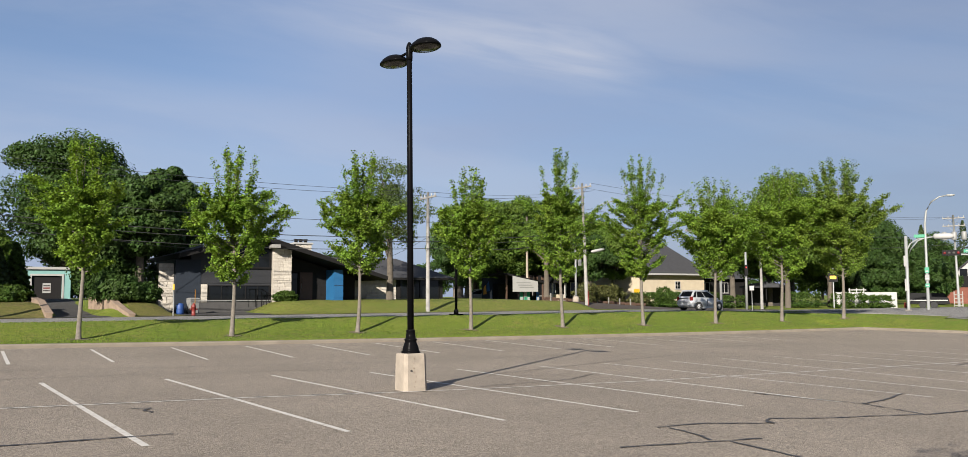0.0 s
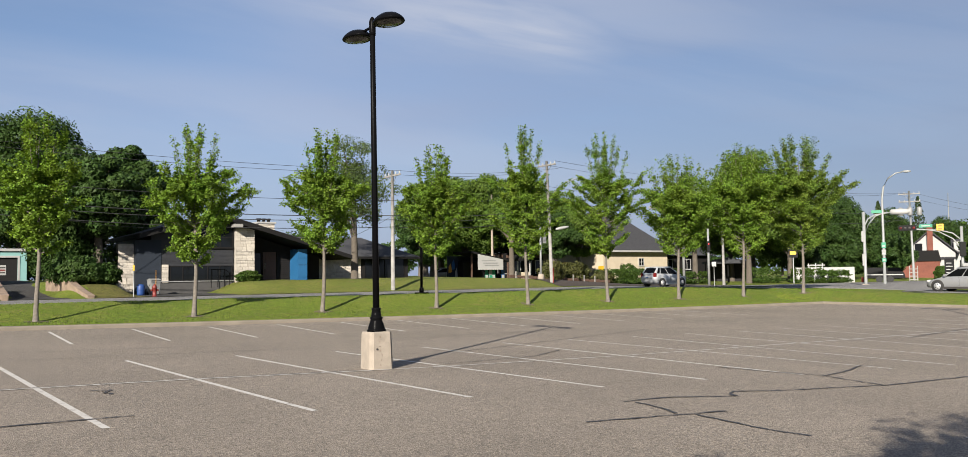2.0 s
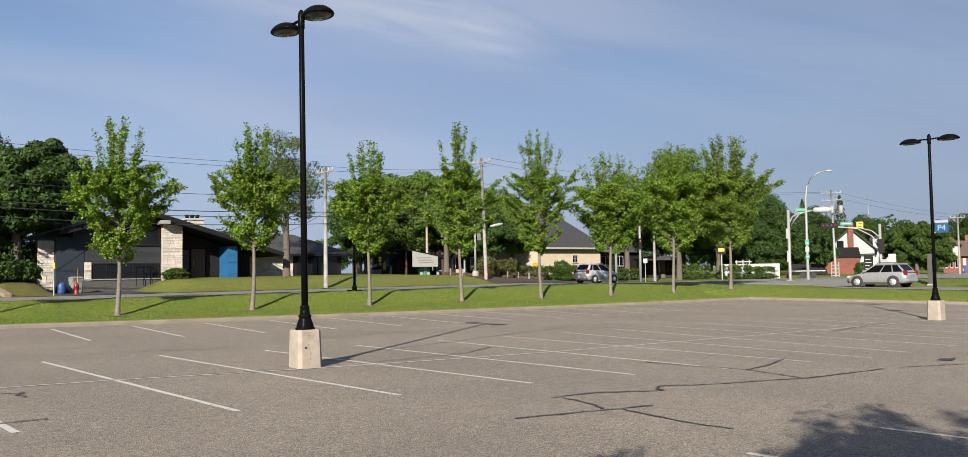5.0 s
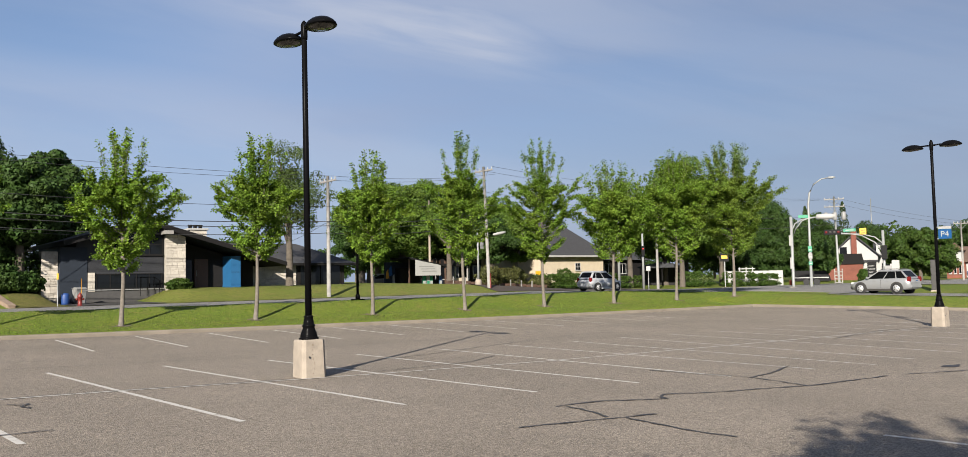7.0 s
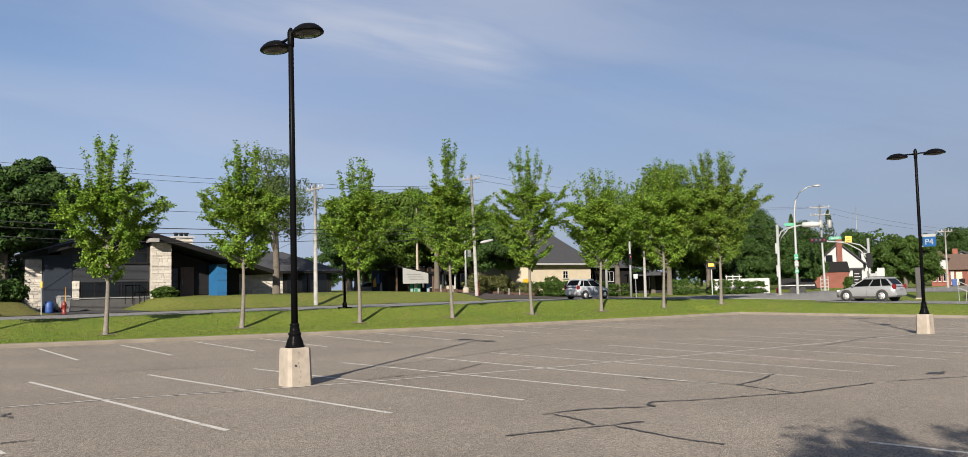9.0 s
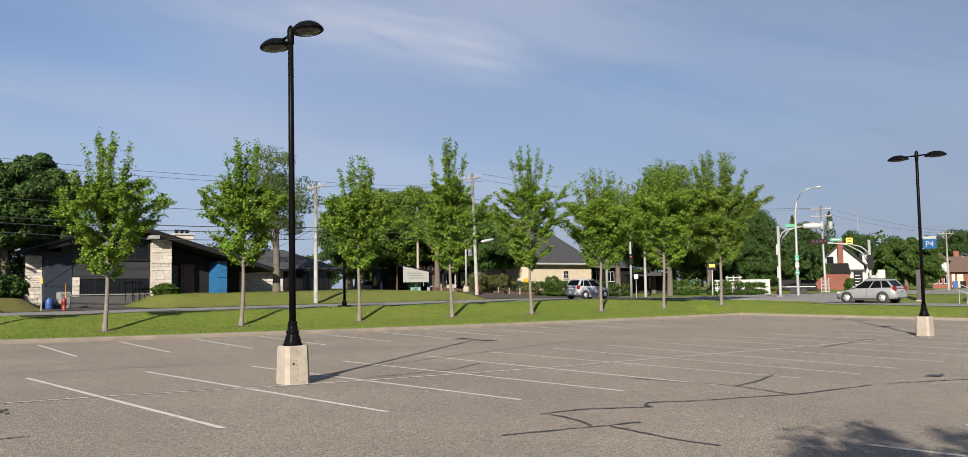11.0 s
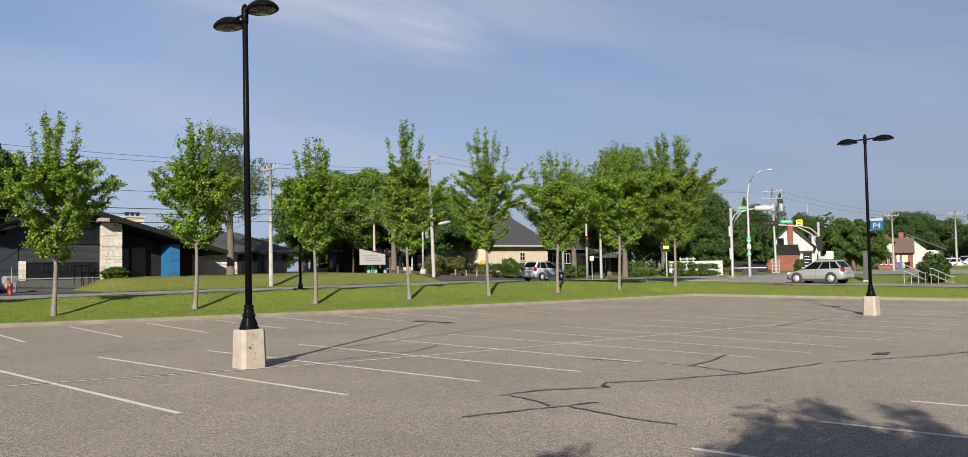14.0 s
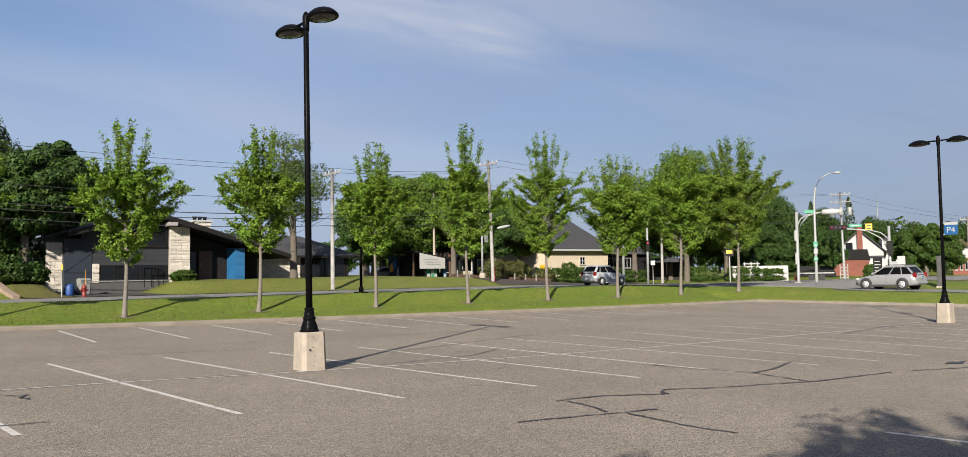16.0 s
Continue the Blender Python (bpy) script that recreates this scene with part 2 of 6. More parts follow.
def grass_material(name, a, b_, dry):
    m = bpy.data.materials.new(name)
    m.use_nodes = True
    n, l = m.node_tree.nodes, m.node_tree.links
    b = n["Principled BSDF"]
    b.inputs["Roughness"].default_value = 0.85
    b.inputs["Specular IOR Level"].default_value = 0.2
    geo = n.new("ShaderNodeNewGeometry")
    prev = None
    for sc, det, lo, hi, c in ((0.35, 5, 0.35, 0.65, b_), (1.6, 6, 0.5, 0.75, dry), (5.0, 5, 0.48, 0.68, tuple(v * 0.62 for v in a)), (14.0, 4, 0.42, 0.68, tuple(v * 0.5 for v in a))):
        t = n.new("ShaderNodeTexNoise")
        t.inputs["Scale"].default_value, t.inputs["Detail"].default_value = sc, det
        l.new(geo.outputs["Position"], t.inputs["Vector"])
        mr = n.new("ShaderNodeMapRange")
        mr.inputs["From Min"].default_value, mr.inputs["From Max"].default_value = lo, hi
        mr.inputs["To Max"].default_value = 0.88
        l.new(t.outputs["Fac"], mr.inputs["Value"])
        mx = n.new("ShaderNodeMixRGB")
        mx.inputs[1].default_value = (*a, 1)
        mx.inputs[2].default_value = (*c, 1)
        l.new(mr.outputs[0], mx.inputs[0])
        if prev:
            l.new(prev, mx.inputs[1])
        prev = mx.outputs[0]
    l.new(prev, b.inputs["Base Color"])
    t = n.new("ShaderNodeTexNoise")
    t.inputs["Scale"].default_value, t.inputs["Detail"].default_value = 22.0, 5.0
    l.new(geo.outputs["Position"], t.inputs["Vector"])
    bp = n.new("ShaderNodeBump")
    bp.inputs["Strength"].default_value, bp.inputs["Distance"].default_value = 0.8, 0.06
    l.new(t.outputs["Fac"], bp.inputs["Height"])
    l.new(bp.outputs["Normal"], b.inputs["Normal"])
    return m


def glass_material(name, tint=(0.006, 0.007, 0.008), rough=0.06):
    m = material(name, tint, rough, 0.0, 0.0, fine=0.0)
    m.node_tree.nodes["Principled BSDF"].inputs["Specular IOR Level"].default_value = 0.25
    return m


ASPHALT = (0.201, 0.170, 0.137)
M_lot = asphalt_material("lot_asphalt", ASPHALT)
M_road = asphalt_material("road_asphalt", (0.170, 0.163, 0.152), 0.06)
M_line = paint_material("white_road_paint", (0.47, 0.445, 0.405), ASPHALT, 0.40)
M_line_worn = paint_material("worn_road_paint", (0.44, 0.415, 0.38), ASPHALT, 0.45)
M_seal = material("crack_sealant", (0.035, 0.032, 0.030), 0.6, var=0.2, scale=2)
M_grass = grass_material("grass", (0.112, 0.160, 0.018), (0.160, 0.182, 0.026), (0.190, 0.160, 0.052))
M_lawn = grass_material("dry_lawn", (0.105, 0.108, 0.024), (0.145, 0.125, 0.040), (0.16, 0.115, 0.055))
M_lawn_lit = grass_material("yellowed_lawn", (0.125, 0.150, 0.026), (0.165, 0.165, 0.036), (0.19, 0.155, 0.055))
M_bed = material("dark_bed_soil", (0.036, 0.025, 0.018), 0.95, var=0.3, scale=3, bump=0.7, bump_scale=14)
M_olive = leaf_material("olive_shrub_leaves", (0.070, 0.074, 0.024), 0.5, 0.25)
M_blade = leaf_material("grass_blades", (0.100, 0.148, 0.020), 0.5, 0.3)
M_soil = material("bare_soil", (0.105, 0.085, 0.045), 0.95, var=0.3, scale=5, bump=0.6, bump_scale=30)
M_concrete = material("concrete", (0.255, 0.217, 0.175), 0.88, var=0.16, scale=5, fine=0.12, fine_scale=45, bump=0.15)
M_kerb = material("kerb_concrete", (0.168, 0.142, 0.112), 0.9, var=0.2, scale=1.5, bump=0.3)
M_stain = material("rust_stain", (0.19, 0.15, 0.115), 0.9, var=0.3, scale=12)
M_black = material("black_powder_coat", (0.004, 0.004, 0.0045), 0.28, var=0.1, fine=0.0, spec=0.02)
M_lens = glass_material("lamp_glass", (0.05, 0.048, 0.043), 0.15)
M_bark = material("grey_bark", (0.125, 0.108, 0.09), 0.92, var=0.3, scale=9, bump=0.6, bump_scale=35)
M_bark_dark = material("dark_bark", (0.081, 0.067, 0.052), 0.95, var=0.25, scale=7, bump=0.6, bump_scale=25)
M_leaf = leaf_material("maple_leaves", (0.126, 0.203, 0.026), 0.5, 0.36)
M_leaf_red = leaf_material("bronze_leaves", (0.122, 0.182, 0.028), 0.5, 0.34)
M_leaf_pale = leaf_material("grey_green_leaves", (0.085, 0.120, 0.040), 0.35)
M_leaf_dark = leaf_material("dark_maple_leaves", (0.031, 0.059, 0.013), 0.4, 0.15)
M_leaf_mid = leaf_material("woodland_leaves", (0.075, 0.124, 0.019), 0.45, 0.26)
M_needle = leaf_material("conifer_needles", (0.030, 0.048, 0.016), 0.4, 0.15)
M_hedge = leaf_material("hedge_leaves", (0.043, 0.076, 0.014), 0.4, 0.3)
M_wood_pole = material("weathered_pole_wood", (0.215, 0.205, 0.19), 0.9, var=0.25, scale=4, bump=0.3)
M_galv = material("galvanised_steel", (0.225, 0.23, 0.225), 0.55, 0.15, var=0.1, scale=6)
M_wire = material("black_cable", (0.020, 0.020, 0.020), 0.6, var=0, fine=0)
M_white = material("white_paint", (0.30, 0.296, 0.286), 0.65, var=0.06, scale=2)
M_siding_grey = material("charcoal_siding", (0.025, 0.026, 0.030), 0.7, var=0.08, scale=2, spec=0.3)
M_siding_slate = material("slate_blue_siding", (0.014, 0.019, 0.028), 0.7, var=0.1, spec=0.3)
M_black_wood = material("black_stained_boards", (0.009, 0.008, 0.008), 0.75, var=0.15, spec=0.25)
M_brown_door = material("brown_wooden_door", (0.05, 0.02, 0.013), 0.5, var=0.2, scale=6)
M_blue = material("blue_cladding", (0.012, 0.085, 0.20), 0.55, var=0.05)
# drive asphalt, its base colour lowered to hold the shade lying on it
M_drive_shaded = asphalt_material("drive_asphalt_shaded", (0.05, 0.048, 0.046), 0.08)
M_found = material("grey_foundation", (0.05, 0.048, 0.047), 0.9, var=0.15, scale=3, bump=0.3)
M_bank = material("brown_concrete", (0.20, 0.145, 0.105), 0.95, var=0.25, scale=2.5, bump=0.5, bump_scale=20)
M_stone = material("pale_split_stone", (0.40, 0.362, 0.31), 0.9, var=0.15, scale=6, bump=0.7, bump_scale=14, per_object=0.10)
M_mortar = material("pale_mortar", (0.27, 0.245, 0.21), 0.95)
M_fascia = material("black_fascia", (0.008, 0.0075, 0.0075), 0.85, var=0.1, spec=0.2)
M_shingle = material("grey_roof_shingles", (0.030, 0.030, 0.033), 0.95, var=0.15, scale=3, fine=0.25, fine_scale=9, bump=0.5, bump_scale=8)
M_shingle_brown = material("brown_roof_shingles", (0.089, 0.056, 0.041), 0.95, var=0.15, fine=0.2, fine_scale=9)
M_glass = glass_material("window_glass")
M_car_glass = glass_material("dark_car_glass", (0.004, 0.0045, 0.005), 0.05)
M_car_glass.node_tree.nodes["Principled BSDF"].inputs["Specular IOR Level"].default_value = 0.1
M_brick = material("red_brick", (0.15, 0.05, 0.033), 0.9, var=0.15, scale=1.2, fine=0.25, fine_scale=18, bump=0.3, per_object=0.1)
M_teal = material("pale_teal_paint", (0.163, 0.311, 0.296), 0.6, var=0.06)
M_beige = material("cream_render", (0.41, 0.345, 0.255), 0.85, var=0.09, scale=1.5)
M_timber = material("reddish_timber", (0.075, 0.042, 0.027), 0.85, var=0.2, scale=4)
M_silver = material("silver_car_paint", (0.43, 0.44, 0.455), 0.3, 0.3, var=0.02, fine=0.0)
M_pewter = material("pewter_car_paint", (0.27, 0.273, 0.278), 0.32, 0.35, var=0.02, fine=0.0)
M_carblack = material("black_car_paint", (0.006, 0.006, 0.0065), 0.45, var=0, fine=0, spec=0.12)
M_tyre = material("tyre_rubber", (0.015, 0.015, 0.015), 0.8, var=0.1)
M_rim = material("alloy_rim", (0.5, 0.5, 0.5), 0.35, 0.4, var=0.0)
M_red_lens = material("red_lens", (0.13, 0.010, 0.010), 0.25, var=0, fine=0)
M_clear_lens = material("clear_lens", (0.444, 0.444, 0.429), 0.15, var=0, fine=0)
M_red = material("red_paint", (0.13, 0.014, 0.010), 0.5, var=0.1)
M_yellow = material("yellow_sign", (0.533, 0.311, 0.015), 0.5, var=0.03)
M_green = material("green_sign", (0.015, 0.192, 0.104), 0.5, var=0.03)
M_signblue = material("blue_sign", (0.008, 0.066, 0.19), 0.45, var=0.03)
M_bin_blue = material("blue_plastic", (0.012, 0.045, 0.17), 0.55, var=0.05)
M_grey_box = material("grey_metal_cabinet", (0.20, 0.20, 0.195), 0.55, 0.1, var=0.1)
M_orange = material("orange_paint", (0.481, 0.222, 0.022), 0.6, var=0.2, scale=6)
M_red_lamp = bpy.data.materials.new("lit_red_signal")
M_red_lamp.use_nodes = True
_b = M_red_lamp.node_tree.nodes["Principled BSDF"]
_b.inputs["Base Color"].default_value = (0.5, 0.01, 0.01, 1)
_b.inputs["Emission Color"].default_value = (1.0, 0.03, 0.02, 1)
_b.inputs["Emission Strength"].default_value = 0.35


# ---- building helpers ----
def part(name, bm, mat=None, parent=None, label=""):
    """Link a bmesh (or a ready mesh) as one object, under a thing where one is given."""
    if isinstance(bm, bmesh.types.BMesh):
        me = bpy.data.meshes.new(name)
        bm.to_mesh(me)
        bm.free()
    else:
        me = bm
    if mat and not me.materials:
        me.materials.append(mat)
    ob = new(name, me)
    if parent:
        ob.parent = parent
    if label:
        tagged(ob, label)
    return ob


def thing(name, label, category, at=(0, 0, 0), rz=0.0, group="", kind=""):
    ob = new(name)
    ob.matrix_basis = pose(*at, 0, 0, rz)
    return tagged(ob, label, category, group, kind)


def box(bm, x0, x1, y0, y1, z0, z1, bevel=0.0):
    m = Matrix.Translation(((x0 + x1) / 2, (y0 + y1) / 2, (z0 + z1) / 2)) @ Matrix.Diagonal((abs(x1 - x0), abs(y1 - y0), abs(z1 - z0), 1))
    r = bmesh.ops.create_cube(bm, size=1, matrix=m)
    if bevel:
        edges = list({e for v in r["verts"] for e in v.link_edges})
        bmesh.ops.bevel(bm, geom=edges, offset=bevel, segments=2, affect="EDGES")
    return bm


def a_box(*a, bevel=0.0):
    return box(bmesh.new(), *a, bevel=bevel)


def prism(bm, pts, axis, a, b):
    """Extrude a polygon along an axis. pts are (u, v): for 'y' they are x, z; for 'x' y, z; for 'z' x, y."""
    def at(u, v, w):
        return {"y": (u, w, v), "x": (w, u, v), "z": (u, v, w)}[axis]
    lo = [bm.verts.new(at(u, v, a)) for u, v in pts]
    hi = [bm.verts.new(at(u, v, b)) for u, v in pts]
    bm.faces.new(lo)
    bm.faces.new(hi[::-1])
    k = len(pts)
    for i in range(k):
        bm.faces.new((lo[i], hi[i], hi[(i + 1) % k], lo[(i + 1) % k]))
    bmesh.ops.recalc_face_normals(bm, faces=bm.faces)
    return bm


def a_prism(*a):
    return prism(bmesh.new(), *a)


def lathe(bm, profile, seg=24, m=Matrix.Identity(4)):
    """Turn (radius, z) about z."""
    rings = []
    for r, z in profile:
        rings.append([bm.verts.new(m @ Vector((r * math.cos(2 * math.pi * i / seg), r * math.sin(2 * math.pi * i / seg), z))) for i in range(seg)])
    for a, b in zip(rings, rings[1:]):
        for i in range(seg):
            f = bm.faces.new((a[i], a[(i + 1) % seg], b[(i + 1) % seg], b[i]))
            f.smooth = True
    bm.faces.new(rings[0][::-1])
    bm.faces.new(rings[-1])
    return bm


def a_lathe(profile, seg=24, m=Matrix.Identity(4)):
    return lathe(bmesh.new(), profile, seg, m)


def tube(bm, pts, radii, seg=8):
    """A round tube along points, each with its radius."""
    pts = [Vector(p) for p in pts]
    if not isinstance(radii, (list, tuple)):
        radii = [radii] * len(pts)
    rings = []
    for i, p in enumerate(pts):
        d = (pts[min(i + 1, len(pts) - 1)] - pts[max(i - 1, 0)]).normalized()
        up = Vector((0, 0, 1)) if abs(d.z) < 0.9 else Vector((1, 0, 0))
        u = d.cross(up).normalized()
        v = d.cross(u).normalized()
        rings.append([bm.verts.new(p + float(radii[i]) * (math.cos(2 * math.pi * k / seg) * u + math.sin(2 * math.pi * k / seg) * v)) for k in range(seg)])
    for a, b in zip(rings, rings[1:]):
        for k in range(seg):
            f = bm.faces.new((a[k], a[(k + 1) % seg], b[(k + 1) % seg], b[k]))
            f.smooth = True
    bm.faces.new(rings[0])
    bm.faces.new(rings[-1][::-1])
    return bm


def a_tube(*a, **k):
    return tube(bmesh.new(), *a, **k)


def words(name, text, size, mat, parent, m, label=""):
    """Letters as a flat mesh in Blender's own font; m places them in the parent's frame."""
    cu = bpy.data.curves.new(name, "FONT")
    cu.body, cu.size, cu.align_x, cu.align_y, cu.extrude = text, size, "CENTER", "CENTER", 0.004
    tmp = new(name + "_tmp", cu)
    me = bpy.data.meshes.new_from_object(tmp.evaluated_get(bpy.context.evaluated_depsgraph_get()))
    bpy.data.objects.remove(tmp)
    me.materials.clear()
    me.transform(m)
    return part(name, me, mat, parent, label)


# ---- the lie of the land ----
KERB_Y, KERB_X = 34.4, 49.7      # the lot's far edge and its end
ROAD_A, ROAD_B = 43.8, 52.6      # the street's near and far edges
LANE_A, LANE_B = 53.0, 58.0      # the lane past the lot's end
CROSS_A, CROSS_B = 66.0, 94.0    # the cross street


def smooth(a, b, v):
    s = min(1.0, max(0.0, (v - a) / (b - a)))
    return s * s * (3 - 2 * s)


def lot_z(x, y):
    x = min(x, 56.0)
    return -0.018 * x + 0.00016 * x * x + 0.004 * y


def street_z(x):
    return 0.76 - 0.26 * smooth(44.0, 66.0, x)


def land_z(x, y):
    """Height of the natural ground: the lot, the verges that climb to the roads, the lawns beyond."""
    base = lot_z(max(x, -30.0), max(y, -10.0))
    if x <= KERB_X and y <= KERB_Y:
        return base
    top = street_z(x)
    if y > ROAD_B:
        bank = smooth(ROAD_B, 57.0, y)
        drive = smooth(ROAD_B, 80.0, y)
        if x < 4.6:
            f = bank + (drive - bank) * smooth(3.9, 4.6, x)
        elif x < 9.0:
            f = drive + (bank - drive) * smooth(7.3, 8.0, x)
        elif x < 14.0:
            f = bank * (1 - smooth(10.2, 11.6, x))
        else:
            f = bank * smooth(16.8, 19.4, x)
        if 8.0 < x < 19.4 and y > 60:
            f = max(f, smooth(60.0, 63.0, y))
        rise = 0.8 * f * (1 - smooth(36.0, 60.0, x))
        top += rise + 0.25 * smooth(56.0, 72.0, y)
    kb = lot_z(min(x, KERB_X), min(y, KERB_Y)) + 0.15
    if y < ROAD_A:
        # the verge: a gentle foot, a bank up to a crest behind the trees, then a slight fall to the street
        foot = kb + (0.25 - kb) * 0.9 * (1 - smooth(44.0, 52.0, x))
        crest = 0.42 + (0.86 - 0.42) * (1 - smooth(40.0, 54.0, x))
        at = 40.5 - 1.2 * smooth(7.0, 20.0, x)
        if y <= 37.0:
            zn = kb + (foot - kb) * max(0.0, (y - KERB_Y) / (37.0 - KERB_Y))
        elif y <= at:
            u = (y - 37.0) / (at - 37.0)
            zn = foot + (crest - foot) * (0.6 * u + 0.4 * u * u * (3 - 2 * u))
        else:
            zn = crest + (top - 0.06 - crest) * smooth(at, ROAD_A, y)
    else:
        zn = top
    if x <= KERB_X:
        return zn
    lane = 0.32 + 0.012 * (y - 28.0) if y < 42 else 0.49
    ze = kb + (lane - kb) * smooth(KERB_X, LANE_A, x)
    ze += (0.75 - lane) * smooth(LANE_B, CROSS_A, x)
    ze += 0.35 * smooth(CROSS_B, CROSS_B + 12.0, x)
    w = smooth(34.0, 40.0, y) if x < 56 else smooth(36.0, ROAD_A + 1, y)
    return ze * (1 - w) + max(zn, 0.48) * w


def sheet(name, xs, ys, zf, mat):
    """A grid mesh over the given x and y stations."""
    vs = [(x, y, zf(x, y)) for y in ys for x in xs]
    k = len(xs)
    fs = [(j * k + i, j * k + i + 1, (j + 1) * k + i + 1, (j + 1) * k + i) for j in range(len(ys) - 1) for i in range(k - 1)]
    me = bpy.data.meshes.new(name)
    me.from_pydata(vs, [], fs)
    me.polygons.foreach_set("use_smooth", [True] * len(fs))
    me.materials.append(mat)
    return me


def stations(a, b, step):
    k = max(1, round((b - a) / step))
    return [a + (b - a) * i / k for i in range(k + 1)]


def ribbon(name, pts, width, mat, parent, zf, lift, label="", step=0.6, jitter=0.0, seed=0):
    """A flat strip that follows a polyline over the ground."""
    rnd = random.Random(seed)
    line = []
    for (xa, ya), (xb, yb) in zip(pts, pts[1:]):
        k = max(1, round(math.hypot(xb - xa, yb - ya) / step))
        line += [(xa + (xb - xa) * i / k, ya + (yb - ya) * i / k) for i in range(k)]
    line.append(pts[-1])
    vs, fs = [], []
    for i, (x, y) in enumerate(line):
        xa, ya = line[max(i - 1, 0)]
        xb, yb = line[min(i + 1, len(line) - 1)]
        d = math.hypot(xb - xa, yb - ya) or 1
        nx, ny = -(yb - ya) / d, (xb - xa) / d
        x += nx * rnd.uniform(-jitter, jitter)
        y += ny * rnd.uniform(-jitter, jitter)
        w = width / 2 * (1 + (rnd.uniform(-0.45, 0.45) if jitter else 0))
        for s in (-1, 1):
            px, py = x + nx * w * s, y + ny * w * s
            vs.append((px, py, zf(px, py) + lift))
        if i:
            fs.append((2 * i - 2, 2 * i, 2 * i + 1, 2 * i - 1))
    me = bpy.data.meshes.new(name)
    me.from_pydata(vs, [], fs)
    return part(name, me, mat, parent, label)

# ---- ground, lot, roads ----
LOT_W, LOT_S = -40.0, -2.0
XS = sorted(set([-3000.0, -900.0, -300.0, -120.0, -70.0, -50.0, LOT_W] + stations(LOT_W, -4, 3) + stations(-4, KERB_X, 0.9)
                + [KERB_X + 0.3] + stations(KERB_X + 0.3, LANE_A, 0.5) + stations(LANE_A, LANE_B, 1.0) + stations(LANE_B, CROSS_A, 1.0)
                + stations(CROSS_A, CROSS_B, 1.25) + stations(CROSS_B, 130, 2.5) + [160.0, 220.0, 400.0, 900.0, 3000.0]))
YS = sorted(set([-3000.0, -900.0, -300.0, -100.0, -40.0, -20.0, -10.0, -5.0, LOT_S - 0.3, LOT_S] + stations(LOT_S, KERB_Y, 1.3) + [KERB_Y + 0.3]
                + stations(KERB_Y + 0.3, ROAD_A, 0.45) + stations(ROAD_A, ROAD_B, 1.0) + stations(ROAD_B, 62, 0.7) + stations(62, 120, 3) + [160.0, 300.0, 900.0, 3000.0]))


def in_lot(x, y):
    return LOT_W <= x <= KERB_X and LOT_S <= y <= KERB_Y


def ground_z(x, y):
    if in_lot(x, y):
        return lot_z(x, y) - 0.12
    if abs(x) < 60 and y > KERB_Y:
        return land_z(x, y) + 0.03 * noise.noise((x * 0.45, y * 0.45, 3.0)) * smooth(KERB_Y + 0.3, KERB_Y + 1.5, y) * smooth(0, 0.8, abs(y - ROAD_A)) * (0 if ROAD_A <= y <= ROAD_B else 1)
    return land_z(x, y)


ground = part("ground", sheet("ground", XS, YS, ground_z, M_grass), None)
tagged(ground, "mown green lawn and verges climbing to the street", "ground", kind="stuff")
tagged(ground, kind="structure")
lot = part("parking_lot", sheet("parking_lot", stations(LOT_W, KERB_X, 1.0), stations(LOT_S, KERB_Y, 1.3), lot_z, M_lot))
tagged(lot, "worn grey asphalt parking lot with sealed cracks", "parking lot", kind="structure")
road = part("road", sheet("road", [x for x in XS if -900 <= x <= 900], [y for y in YS if ROAD_A <= y <= ROAD_B], lambda x, y: land_z(x, y) + 0.02, M_road))
tagged(road, "two-lane grey asphalt street beyond the grass verge", "road", kind="structure")
lane = part("road_lane", sheet("road_lane", [x for x in XS if LANE_A <= x <= LANE_B], [y for y in YS if -300 <= y <= 31.5], lambda x, y: land_z(x, y) + 0.024, M_road))
tagged(lane, "narrow asphalt lane past the end of the lot", "road", kind="structure")
cross = part("road_crossing", sheet("road_crossing", [x for x in XS if CROSS_A <= x <= CROSS_B], [y for y in YS if -300 <= y <= ROAD_A], lambda x, y: land_z(x, y) + 0.028, M_road))
tagged(cross, "wide asphalt cross street at the traffic lights", "road", kind="structure")


def junction():
    """The open asphalt where the lane, the street and the cross street meet."""
    vs, fs, k = [], [], 40
    ys = [31.0 + 0.7 * i for i in range(32)]
    edge = ((31.0, LANE_A), (33.0, 57.2), (35.6, 58.1), (39.0, 58.5), (40.2, 58.0), (41.4, 56.0), (42.6, 52.4), (43.8, 46.6))
    for y in ys:
        xa = 58.0
        for (y0, x0), (y1, x1) in zip(edge, edge[1:]):
            if y0 <= y <= y1:
                xa = x0 + (x1 - x0) * (y - y0) / (y1 - y0)
        xb = 62.0 + (y - 31.0) * 2.6 if y < 42.0 else 92.0
        vs.append((xa - 0.04, y, land_z(xa, y) - 0.08))
        for i in range(k + 1):
            x = xa + (xb - xa) * i / k
            vs.append((x, y, land_z(x, y) + 0.032))
    for j in range(len(ys) - 1):
        for i in range(k + 1):
            a = j * (k + 2) + i
            fs.append((a, a + 1, a + k + 3, a + k + 2))
    me = bpy.data.meshes.new("road_junction")
    me.from_pydata(vs, [], fs)
    me.polygons.foreach_set("use_smooth", [True] * len(fs))
    return tagged(part("road_junction", me, M_road), "open grey asphalt of the street crossing", "road", kind="structure")


junction()


